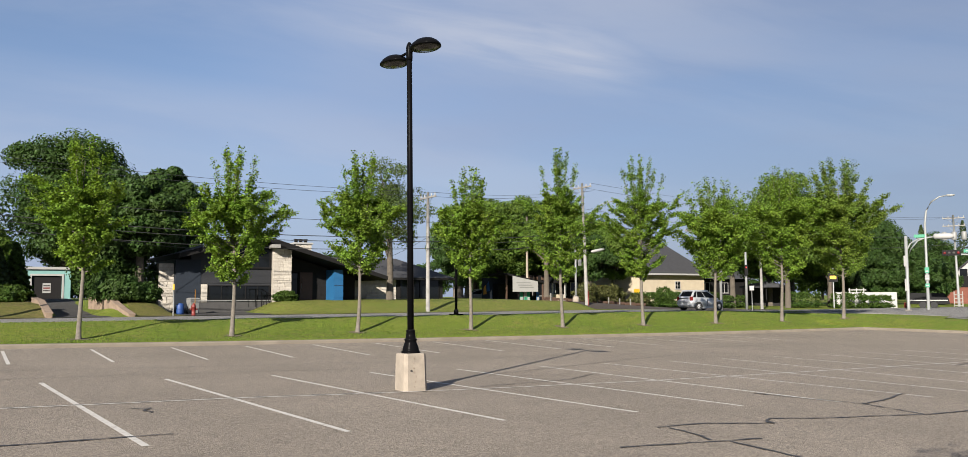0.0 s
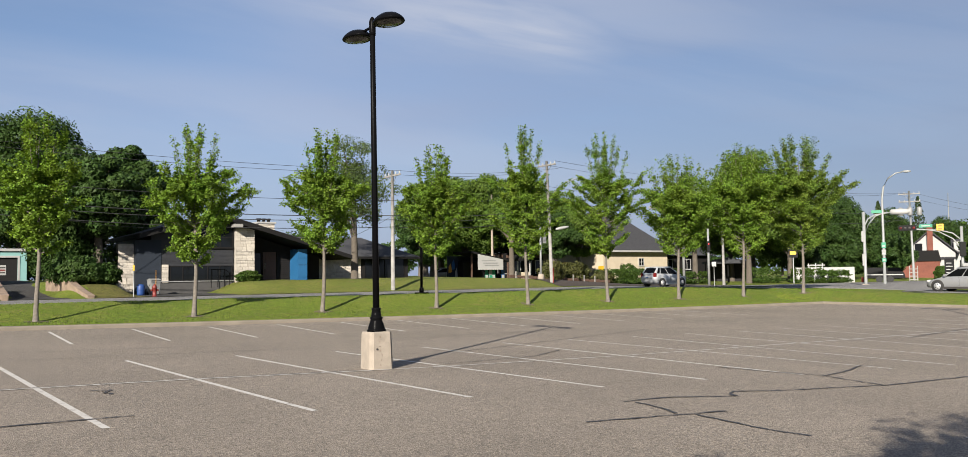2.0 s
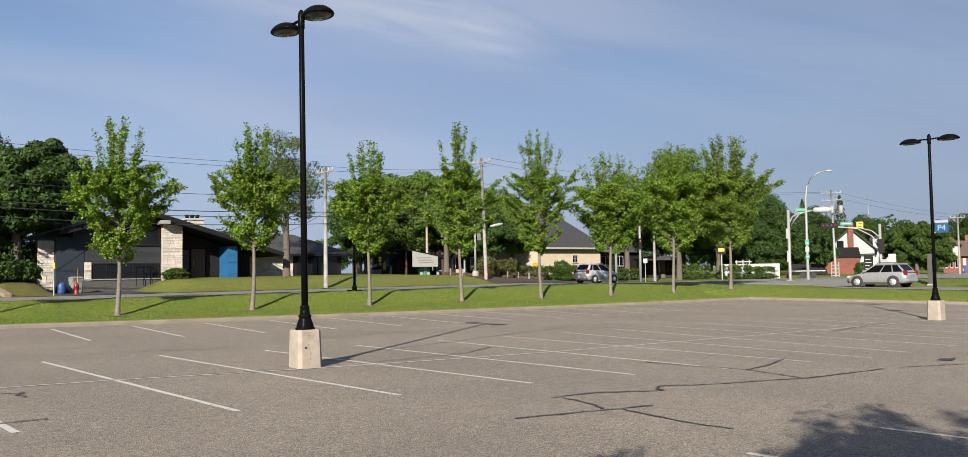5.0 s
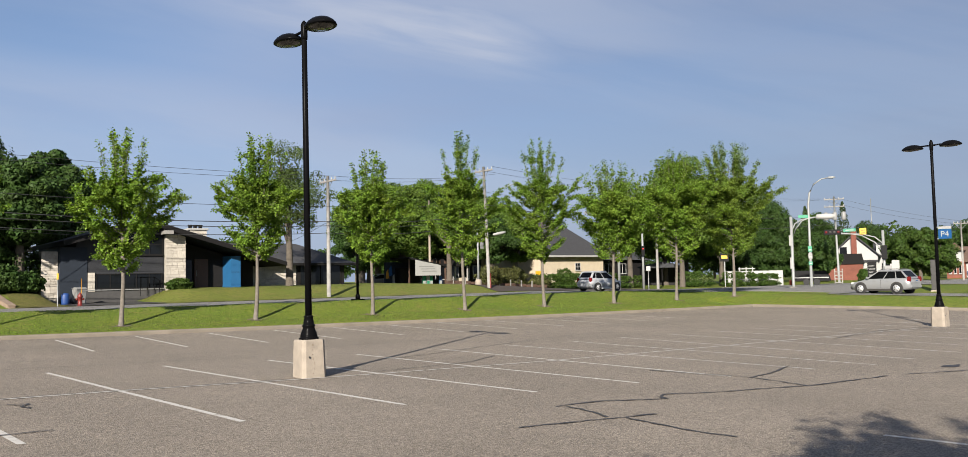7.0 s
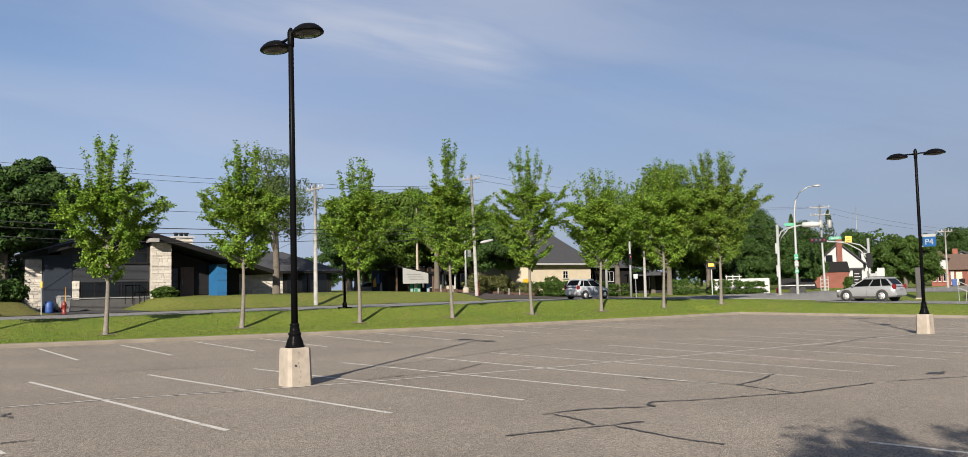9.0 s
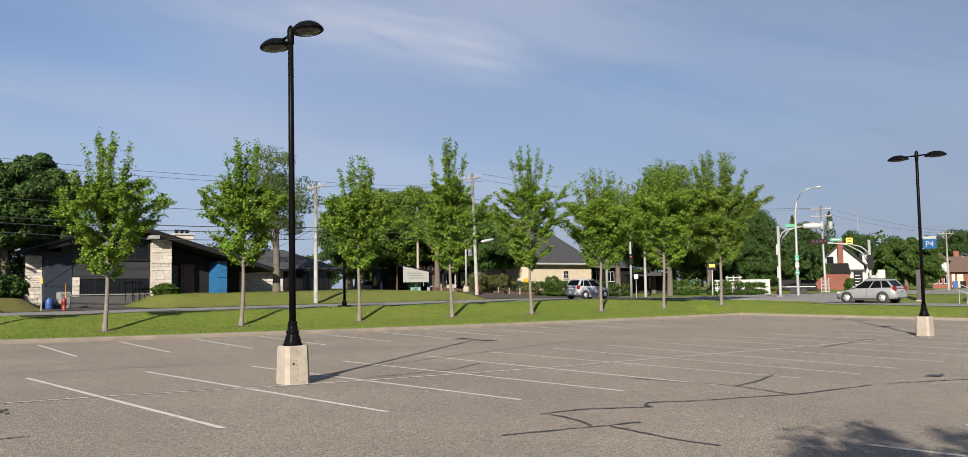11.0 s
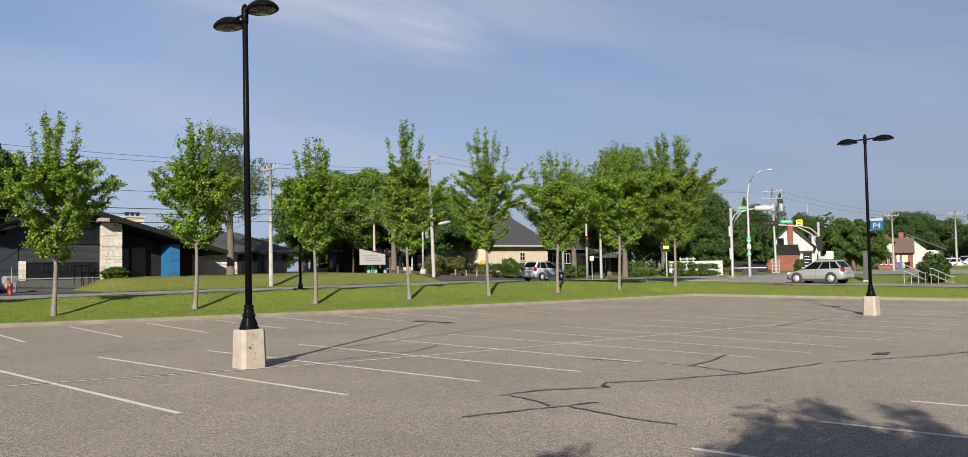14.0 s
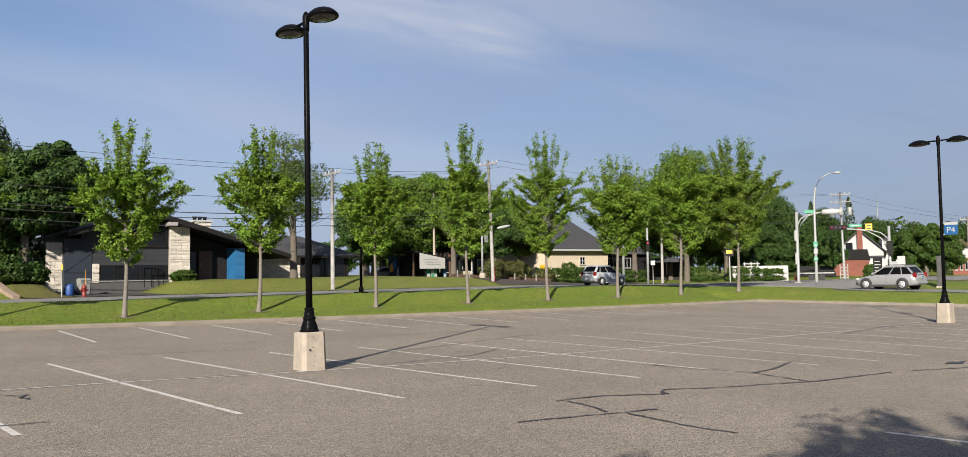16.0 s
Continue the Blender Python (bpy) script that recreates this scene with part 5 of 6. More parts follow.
hpart("porch_step", a_box(20.2, 23.2, 59.4, 61.6, 1.25, 1.6, bevel=0.02), M_concrete, ha, O)
stack = hpart("chimney", a_box(22.75, 24.0, 66.0, 67.2, 3.6, 6.1), M_mortar, ha, O, "pale stone chimney")
stone_face(stack, O, 22.72, 24.03, 4.4, 6.1, 66.0, 21)
hpart("chimney_cap", a_box(22.6, 24.15, 65.85, 67.35, 6.1, 6.25, bevel=0.02), M_white, stack, O)
for k in range(3):
    hpart("chimney_pot", a_lathe([(0.14, 6.25), (0.14, 6.45), (0.19, 6.47), (0.19, 6.55)], 12, Matrix.Translation((22.95 + 0.4 * k, 66.6, 0))), M_fascia, stack, O)
# its low wing
wing = hpart("wing_wall", a_box(25.2, 35.0, 64.0, 74.0, 0.9, 3.5), M_white, ha, O, "pale stone and dark window wall")
stone_face(wing, O, 26.9, 30.6, 1.5, 3.45, 63.98, 31)
hpart("dark_panel", a_box(30.65, 34.95, 63.9, 64.0, 1.3, 3.5), M_black_wood, wing, O)
window(ha, O, 30.9, 34.6, 1.65, 3.3, 63.88, 4)
window(ha, O, 24.6, 26.8, 2.35, 3.35, 63.92, 2)
bm = bmesh.new()
ev = [bm.verts.new(p) for p in ((24.4, 63.2, 3.42), (35.8, 63.2, 3.42), (35.8, 74.8, 3.42), (24.4, 74.8, 3.42), (26.5, 69, 5.25), (33.0, 69, 5.25))]
for f in ((0, 1, 5, 4), (1, 2, 5), (2, 3, 4, 5), (3, 0, 4), (3, 2, 1, 0)):
    bm.faces.new([ev[i] for i in f])
wr = hpart("wing_roof", bm, M_shingle, ha, O, "grey shingle hip roof")
hpart("fascia", a_box(24.4, 35.8, 63.14, 63.2, 3.25, 3.44), M_fascia, wr, O)
hpart("vent", a_lathe([(0.25, 0), (0.25, 0.25), (0.4, 0.28), (0.4, 0.45)], 12, Matrix.Translation((27.0, 67.0, 4.6))), M_fascia, wr, O)

# teal garage up the drive
O = (6.0, 78.0, 1.4)
g = thing("garage", "pale teal garage with a dark open doorway and white trim", "garage", O)
bm = bmesh.new()
box(bm, 4.2, 4.9, 78, 78.2, 0.9, 4.2)
box(bm, 7.1, 7.75, 78, 78.2, 0.9, 4.2)
box(bm, 4.9, 7.1, 78, 78.2, 3.7, 4.2)
box(bm, 4.2, 4.4, 78.2, 84, 0.9, 4.2)
box(bm, 7.55, 7.75, 78.2, 84, 0.9, 4.2)
box(bm, 4.4, 7.55, 83.8, 84, 0.9, 4.2)
hpart("wall", bm, M_teal, g, O)
hpart("roof", a_box(4.1, 7.85, 77.85, 84.2, 4.2, 4.42, bevel=0.02), M_white, g, O)
hpart("door", a_box(4.9, 7.1, 78.12, 78.18, 1.2, 3.7), M_black_wood, g, O, "dark garage door")
for i, (a, b, c, d) in enumerate(((4.75, 4.9, 1.0, 3.85), (7.1, 7.25, 1.0, 3.85), (4.9, 7.1, 3.7, 3.85))):
    hpart("trim", a_box(a, b, 77.96, 78.0, c, d), M_white, g, O)
nt = hpart("notice", a_box(5.7, 6.3, 78.09, 78.11, 2.3, 3.1), M_white, g, O)
for k in range(3):
    hpart("bar", a_box(5.76, 6.24, 78.075, 78.088, 2.45 + 0.2 * k, 2.55 + 0.2 * k), M_seal if k != 1 else M_red, nt, O)

# brick house at the street's end
O = (-3.0, 66.0, 1.4)
b1 = thing("house", "red brick house with a steep grey roof and chimney", "house", O)
hpart("wall", a_box(-9, 1.62, 66, 71, 0.8, 5.6), M_brick, b1, O)
hpart("roof", a_prism([(65.4, 5.5), (68.6, 8.7), (71.6, 5.5)], "x", -9.4, 1.75), M_shingle, b1, O)
hpart("eave", a_box(-9.4, 1.78, 65.3, 65.42, 5.45, 5.75), M_white, b1, O)
hpart("chimney", a_box(0.75, 1.45, 68.2, 69.0, 8.0, 9.4), M_brick, b1, O)
window(b1, O, -0.9, 0.6, 2.8, 4.4, 65.96, 2, M_white)
hpart("porch_rail", a_box(0.9, 2.0, 64.6, 64.7, 1.9, 2.0), M_yellow, b1, O)

# cream house behind the maples
O = (76.0, 80.0, 1.2)
b2 = thing("house", "cream rendered house with a steep grey hipped roof", "house", O)
cw = hpart("wall", a_box(71.3, 82.5, 80, 92, 0.6, 4.7), M_beige, b2, O)
bm = bmesh.new()
ev = [bm.verts.new(p) for p in ((70.6, 79.3, 4.6), (83.4, 79.3, 4.6), (83.4, 92.7, 4.6), (70.6, 92.7, 4.6), (74.5, 86, 10.0), (78.5, 86, 10.0))]
for f in ((0, 1, 5, 4), (1, 2, 5), (2, 3, 4, 5), (3, 0, 4), (3, 2, 1, 0)):
    bm.faces.new([ev[i] for i in f])
cr = hpart("roof", bm, M_shingle, b2, O)
hpart("gutter", a_box(70.6, 83.4, 79.2, 79.3, 4.45, 4.65), M_white, cr, O)
window(b2, O, 77.3, 78.2, 2.7, 3.7, 79.96, 2, M_white, bars=1)
# the wing's black walls carry the shade of the trees in their colour
lw = hpart("low_wing", a_box(82.5, 93.0, 82, 92, 0.6, 4.2), M_black_wood, b2, O, "low wing blackened to stand for the shade under the trees")
window(b2, O, 84.0, 85.5, 2.2, 3.6, 81.96, 2, M_white)
window(b2, O, 87.5, 89.0, 2.2, 3.6, 81.96, 2, M_white)
hpart("low_roof", a_prism([(81.4, 4.1), (87, 6.5), (92.6, 4.1)], "x", 82.6, 93.6), M_shingle, b2, O)
hpart("dormer", a_box(84.4, 85.4, 83.0, 85.0, 4.8, 5.6), M_white, b2, O)

# kiosk with the white banner
O = (50.6, 75.0, 1.2)
kk = thing("kiosk", "small black-roofed kiosk with a white printed banner", "kiosk", O)
hpart("roof", a_prism([(48.2, 4.3), (53.2, 3.35), (53.2, 3.2), (48.2, 4.1)], "y", 74.4, 78.0), M_fascia, kk, O)
for x in (48.4, 53.0):
    hpart("post", a_box(x - 0.07, x + 0.07, 74.6, 74.74, 0.8, 4.2 if x < 50 else 3.3), M_timber, kk, O)
hpart("wall", a_box(48.5, 52.9, 76.5, 77.8, 0.8, 3.2), M_black_wood, kk, O)
bn = hpart("banner", a_prism([(48.95, 2.35), (52.15, 2.35), (52.15, 3.42), (48.95, 4.0)], "y", 74.3, 74.33), M_white, kk, O, "white banner with grey lettering bars")
for k in range(3):
    hpart("bar", a_box(49.4 + 0.2 * k, 51.2 + 0.2 * k, 74.285, 74.298, 3.25 - 0.25 * k, 3.33 - 0.25 * k), M_grey_box, bn, O)
for k, (x, mt) in enumerate(((50.3, M_green), (50.8, M_white), (51.2, M_green), (52.4, M_signblue))):
    ps = hpart("poster", a_box(x, x + 0.4, 75.0, 75.04, 1.0, 2.3), mt, kk, O)
    hpart("bar", a_box(x + 0.05, x + 0.35, 74.985, 74.998, 1.4, 1.8), M_white if mt != M_white else M_green, ps, O)
mu = thing("painted_wall", "low wall painted with bright orange and blue shapes", "wall", (50.6, 77.5, land_z(50.6, 77.5)))
part("panel", a_box(-3.4, 0.4, 0, 0.15, -0.2, 2.6), M_siding_slate, mu)
rnd = random.Random(5)
for k in range(9):
    x, z, w, h = -3.3 + 0.4 * k, rnd.uniform(0.2, 1.2), rnd.uniform(0.2, 0.5), rnd.uniform(0.4, 1.2)
    part("painted_shape", a_prism([(x, z), (x + w, z + 0.1), (x + w * 0.7, z + h), (x + 0.05, z + h * 0.7)], "y", -0.02 - 0.004 * k, -0.004), (M_orange, M_signblue, M_white)[k % 3], mu)
sh = thing("shelter", "small white open-fronted garden shelter", "shelter", (53.5, 73.5, land_z(53.5, 73.5)))
for x in (0.0, 1.6):
    part("post", a_box(x - 0.06, x + 0.06, 0, 0.12, -0.1, 2.3), M_white, sh)
part("roof", a_prism([(-0.3, 2.3), (0.8, 2.9), (1.9, 2.3), (1.9, 2.2), (-0.3, 2.2)], "y", -0.3, 1.8), M_fascia, sh)
part("counter", a_box(-0.05, 1.65, 0.2, 0.5, -0.1, 1.0), M_beige, sh)
for x, y, w, z0, z1, lab in ((62.0, 76.0, 0.9, 2.1, 3.1, "yellow painted shop panel among dark shade"), (62.1, 70.0, 0.75, 1.2, 2.6, "yellow leaning board by the hedge")):
    q = thing("yellow_board", lab, "board", (x, y, land_z(x, y)))
    zb = land_z(x, y)
    part("panel", a_box(-w / 2, w / 2, 0, 0.06, z0 - zb, z1 - zb, bevel=0.01), M_yellow, q)
    for s in (-1, 1):
        part("leg", a_box(s * w * 0.4 - 0.03, s * w * 0.4 + 0.03, 0.062, 0.12, -0.2, z1 - zb), M_timber, q)
cafe = thing("terrace", "dark timber terrace with windows under the trees", "terrace", (57.5, 80.0, land_z(57.5, 80)))
part("wall", a_box(-3.5, 5.0, 0, 3, -0.3, 3.4), M_black_wood, cafe)
for k in range(5):
    wdw = part("window", a_box(-3.2 + 1.6 * k, -2.1 + 1.6 * k, -0.06, -0.003, 1.0, 2.6), M_white, cafe)
    part("pane", a_box(-3.1 + 1.6 * k, -2.2 + 1.6 * k, -0.075, -0.062, 1.1, 2.5), M_glass, wdw)
for k in range(7):
    part("sign_letter_bar", a_box(-3.0 + 1.05 * k, -2.5 + 1.05 * k, -0.1, -0.003, 2.85, 3.2), M_timber, cafe)

# timber edging of the planted bed
for k in range(9):
    x = 45.5 + 1.3 * k
    z = land_z(x, 63.0)
    t = thing("timber_edging", "reddish-brown timber edging of a planted bed", "edging", (x, 63.0 - 0.05 * k, z), group="timber edging")
    for j in range(2):
        part("sleeper", a_box(-0.63, 0.63, -0.1, 0.1, -0.1 + 0.26 * j, 0.14 + 0.26 * j, bevel=0.015), M_timber, t)
    part("post", a_box(-0.05, 0.05, -0.16, -0.1, -0.2, 0.75), M_wood_pole, t)


def local_window(parent, x0, x1, z0, z1, y, n=1, trim=None):
    return window(parent, (0, 0, 0), x0, x1, z0, z1, y, n, trim or M_white)


# white gabled house and its brick garage by the crossing
b3 = thing("house", "white gabled house with dark roof and brick chimney", "house", (97.0, 56.0, 0.85), -60.6)
part("wall", a_prism([(0, -0.3), (5.2, -0.3), (5.2, 2.9), (2.6, 5.25), (0, 2.9)], "y", 0, 8), M_white, b3, "white painted siding")
rf = bmesh.new()
prism(rf, [(-0.35, 2.62), (2.6, 5.35), (5.6, 2.6), (5.6, 2.78), (2.6, 5.55), (-0.35, 2.8)], "y", -0.35, 8.3)
part("roof", rf, M_shingle, b3)
part("wall", a_box(5.2, 8.2, 1.2, 8, -0.3, 2.9), M_white, b3)
part("roof", a_prism([(0.9, 2.85), (4.5, 4.5), (8.3, 2.85)], "x", 4.9, 8.5), M_shingle, b3)
part("dormer", a_box(5.1, 6.6, 1.3, 4.0, 2.7, 4.1), M_white, b3)
local_window(b3, 5.5, 6.2, 3.0, 3.8, 1.28)
part("gable_wall", a_prism([(8.0, -0.3), (9.9, -0.3), (9.9, 2.3), (8.95, 3.5), (8.0, 2.3)], "y", 0.4, 6), M_white, b3)
part("gable_roof", a_prism([(7.8, 2.1), (8.95, 3.55), (10.1, 2.1), (10.1, 2.25), (8.95, 3.75), (7.8, 2.25)], "y", 0.2, 6.2), M_shingle, b3)
part("chimney", a_box(2.35, 2.95, -0.5, 0.0, -0.3, 5.9), M_brick, b3, "red brick chimney")
local_window(b3, 1.0, 1.9, 3.0, 4.0, -0.04)
local_window(b3, 0.6, 1.8, 0.8, 2.0, -0.04)
local_window(b3, 5.6, 6.6, 0.8, 2.0, 1.16)
b4 = thing("garage", "low red brick garage with a black mansard band", "garage", (93.2, 54.8, 0.8), -60.6)
part("wall", a_box(0, 4.3, 0, 5, -0.3, 2.1), M_brick, b4)
part("mansard", a_prism([(-0.15, 1.9), (4.45, 1.9), (4.2, 3.1), (0.1, 3.1)], "y", -0.12, 5), M_fascia, b4)
part("white_door", a_box(4.35, 5.7, 0.8, 4.0, -0.3, 2.1), M_white, b4)
part("roof", a_box(4.3, 5.9, 0.6, 4.2, 2.105, 2.35), M_shingle, b4)
fr = thing("wooden_crate", "slatted grey wooden crate beside the garage", "crate", (91.4, 55.4, land_z(91.4, 55.4)), -60.6)
for k in range(4):
    part("slat", a_box(2.6, 3.5, -0.1, -0.05, 0.1 + 0.4 * k, 0.2 + 0.4 * k), M_wood_pole, fr)
for k in (0, 1):
    part("post", a_box(2.6 + 0.8 * k, 2.7 + 0.8 * k, -0.05, 0.05, -0.1, 1.7), M_wood_pole, fr)
kb = thing("notice_board", "tall dark noticeboard by the crossing", "board", (90.5, 47.5, land_z(90.5, 47.5)), -62)
part("panel", a_box(-0.45, 0.45, -0.1, 0.1, 0.0, 2.4), M_carblack, kb)
for k in range(5):
    part("bar", a_box(-0.32, 0.3 - 0.1 * (k % 3), -0.112, -0.102, 0.55 + 0.33 * k, 0.63 + 0.33 * k), M_white, kb)

b5 = thing("house", "brick and white bungalow with a brown roof", "house", (91.7, 40.2, 1.15), -68)
part("wall", a_box(0, 3.2, 0, 6, -0.3, 1.75), M_brick, b5)
part("upper_wall", a_box(0.1, 3.1, 0.1, 6, 1.75, 3.1), M_white, b5)
part("roof", a_prism([(-0.3, 3.05), (1.6, 4.0), (3.5, 3.05)], "y", -0.3, 6.3), M_shingle_brown, b5)
part("wall", a_box(3.2, 6.6, 0.6, 6, -0.3, 1.7), M_brick, b5)
part("door", a_box(3.5, 4.1, 0.55, 0.597, -0.2, 1.45), M_white, b5, "white front door")
part("door_panel", a_box(4.5, 5.6, 0.54, 0.597, -0.2, 1.4), M_beige, b5)
part("roof", a_prism([(0.2, 1.65), (3.3, 3.6), (6.4, 1.65)], "x", 2.9, 7.0), M_shingle_brown, b5)
for k in range(3):
    local_window(b5, 0.35 + 0.9 * k, 0.85 + 0.9 * k, 0.3, 1.35, -0.04)
local_window(b5, 0.8, 1.6, 2.0, 2.8, 0.06)
b6 = thing("house", "white house with dark gable roof and brick chimney", "house", (101.6, 43.1, 1.2), -69)
part("wall", a_prism([(0, -0.3), (4.2, -0.3), (4.2, 2.1), (2.1, 3.9), (0, 2.1)], "y", 0, 7), M_white, b6)
part("roof", a_prism([(-0.3, 1.9), (2.1, 4.0), (6.5, 1.9), (6.5, 2.1), (2.1, 4.22), (-0.3, 2.1)], "y", -0.3, 7.2), M_shingle, b6)
part("wall", a_box(4.2, 6.2, 0.4, 6, -0.3, 2.0), M_white, b6)
part("chimney", a_box(1.0, 1.6, 1.5, 2.1, 2.5, 4.5), M_brick, b6)
local_window(b6, 1.4, 2.4, 1.9, 2.8, -0.04)
b7 = thing("house", "grey house with white eaves behind parked cars", "house", (101.5, 33.0, 1.2), -72)
part("wall", a_box(0, 6, 0, 6, -0.3, 2.6), M_siding_grey, b7)
part("roof", a_prism([(-0.4, 2.5), (3, 4.3), (6.4, 2.5)], "y", -0.4, 6.4), M_shingle, b7)
part("eave", a_box(-0.4, 6.4, -0.46, -0.405, 2.4, 2.6), M_white, b7)
local_window(b7, 1.0, 2.2, 0.8, 2.0, -0.04)

# white wall, dark canopy and trailer by the crossing
ww = thing("white_fence", "low white panel fence beside the crossing", "fence", (78.0, 63.2, land_z(78, 63)), -56)
for k in range(3, 7):
    part("panel", a_box(1.55 * k, 1.55 * k + 1.53, 0, 0.08, -0.2, 1.55), M_white, ww)
for k in range(3):
    part("post", a_box(6.2 + 0.7 * k, 6.3 + 0.7 * k, 0.2, 0.3, 0, 2.0), M_white, ww)
part("rail", a_box(6.1, 7.9, 0.18, 0.32, 1.75, 1.85), M_white, ww)
cn = thing("canopy", "dark open-sided canopy in deep shade", "canopy", (74.5, 66.5, land_z(74.5, 66.5)), -52)
part("roof", a_prism([(-0.3, 2.2), (2.5, 2.75), (5.2, 2.2), (5.2, 2.05), (-0.3, 2.05)], "y", -0.3, 4), M_siding_grey, cn)
part("rear_wall", a_box(0, 5, 3.5, 3.6, -0.1, 2.05), M_black_wood, cn)
for x in (0.0, 2.45, 4.9):
    part("post", a_box(x, x + 0.1, 0, 0.1, -0.1, 2.05), M_fascia, cn)
tl = thing("trailer", "black covered trailer parked by the white fence", "trailer", (83.0, 50.2, land_z(83, 50.2)), -58)
part("body", a_prism([(-1.9, 0.45), (1.9, 0.45), (1.8, 0.95), (1.4, 1.5), (-1.5, 1.55), (-1.9, 1.2)], "y", -0.8, 0.8), M_carblack, tl)
for s in (-0.5, 0.5):
    part("wheel", a_lathe([(0.33, -0.1), (0.33, 0.1)], 16, Matrix.Translation((s, -0.78, 0.33)) @ Matrix.Rotation(radians(90), 4, "X")), M_tyre, tl)
part("stripe", a_box(-1.8, 1.7, -0.82, -0.803, 0.75, 0.85), M_white, tl)
jc = thing("red_barrel", "small red barrel at the end of the fence", "barrel", (83.1, 52.6, land_z(83.1, 52.6)))
part("body", a_lathe([(0.2, 0), (0.23, 0.08), (0.23, 0.5), (0.2, 0.58)], 16), M_red, jc)
sp = thing("sign_panel", "small dark sign panel with a yellow mark on a post", "sign", (76.5, 56.3, land_z(76.5, 56.3)), -55)
part("post", a_box(-0.05, 0.05, 0, 0.1, -0.1, 4.1), M_galv, sp)
part("plate", a_box(-0.45, 0.45, -0.05, 0.0, 2.7, 3.9), M_carblack, sp)
part("mark", a_box(-0.32, 0.3, -0.07, -0.052, 3.0, 3.35), M_yellow, sp)

for far, k, wide in ((b3, 1.22, 1.0), (b4, 1.22, 1.0), (b5, 1.45, 0.5), (b6, 1.4, 0.88), (b7, 1.4, 1.0)):
    p = far.location.copy()
    far.location = (p.x * k, p.y * k, 1.85 + (p.z - 1.85) * k)
    far.scale = (k * wide, k, k if wide == 1.0 else k * 0.86)

# grey cabinet, railings of the steps
gb = thing("utility_cabinet", "tall grey metal cabinet on the grass", "cabinet", (60.2, 27.2, land_z(60.2, 27.2)), -66)
part("body", a_box(-0.24, 0.24, -0.15, 0.15, 0.0, 2.15, bevel=0.015), M_found, gb)
part("plinth", a_box(-0.3, 0.3, -0.2, 0.2, -0.1, 0.08), M_concrete, gb)
part("door", a_box(-0.2, 0.2, -0.17, -0.152, 0.15, 2.05), M_found, gb)
for r in range(2):
    rl = thing("handrail", "galvanised pipe handrail beside garden steps", "railing", (58.25 + 0.62 * r, 24.0 - 1.45 * r, land_z(58.3, 23.5) - 0.25 * r), -66, group="handrails of the steps")
    for h in (0.5, 0.9):
        part("rail", a_tube([(0, 0, h + 0.35), (0.2, 0, h + 0.33), (1.25, 0, h - 0.2), (1.5, 0, h - 0.2)], 0.022, 8), M_galv, rl)
    for k in range(4):
        part("post", a_tube([(0.1 + 0.42 * k, 0, -0.4), (0.1 + 0.42 * k, 0, 0.9 + 0.33 - 0.175 * k)], 0.022, 8), M_galv, rl)


# ---- drives and banks ----
for nm, xa, xb, ya, yb, lab in (("driveway_garage", 4.4, 7.4, ROAD_B, 78.0, "grey asphalt drive climbing to the teal garage"), ("driveway_house", 11.8, 17.0, ROAD_B, 59.85, "grey asphalt drive in front of the dark house")):
    d = part(nm, sheet(nm, stations(xa, xb, 0.6), stations(ya, yb, 0.7), lambda x, y: land_z(x, y) + 0.05, M_drive_shaded))
    tagged(d, lab, "driveway", kind="structure")
for k, (xa, xb, prof, lab) in enumerate((
        (4.2, 3.9, [(0, 0.25), (1.5, 0.5), (4.0, 0.95), (8.5, 1.15)], "low dark concrete wall along the drive"),
        (8.5, 7.3, [(0, 0.12), (1.5, 0.42), (4.0, 1.02), (8.5, 1.25)], "sloping brown concrete wall along the drive"))):
    w = thing("retaining_wall", lab, "wall", (xa, 52.9, land_z(xa, 52.9)), math.degrees(math.atan2(xa - xb, 8.5)))
    part("wall", a_prism([(0, -0.4)] + prof + [(8.5, -0.4)], "x", -0.16, 0.16), M_bank, w)
    part("coping", a_prism([(y, z + 0.004) for y, z in prof] + [(y, z + 0.06) for y, z in prof[::-1]], "x", -0.2, 0.2), M_bank, w)


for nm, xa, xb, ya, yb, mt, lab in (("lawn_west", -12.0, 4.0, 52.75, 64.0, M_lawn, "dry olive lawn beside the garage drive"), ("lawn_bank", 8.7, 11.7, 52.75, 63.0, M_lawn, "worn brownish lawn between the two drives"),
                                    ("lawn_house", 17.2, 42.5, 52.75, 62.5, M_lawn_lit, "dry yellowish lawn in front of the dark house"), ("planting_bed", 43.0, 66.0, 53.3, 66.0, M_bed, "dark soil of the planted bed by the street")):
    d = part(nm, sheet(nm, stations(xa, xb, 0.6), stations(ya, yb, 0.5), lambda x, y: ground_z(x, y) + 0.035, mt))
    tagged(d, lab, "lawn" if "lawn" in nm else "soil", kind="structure")


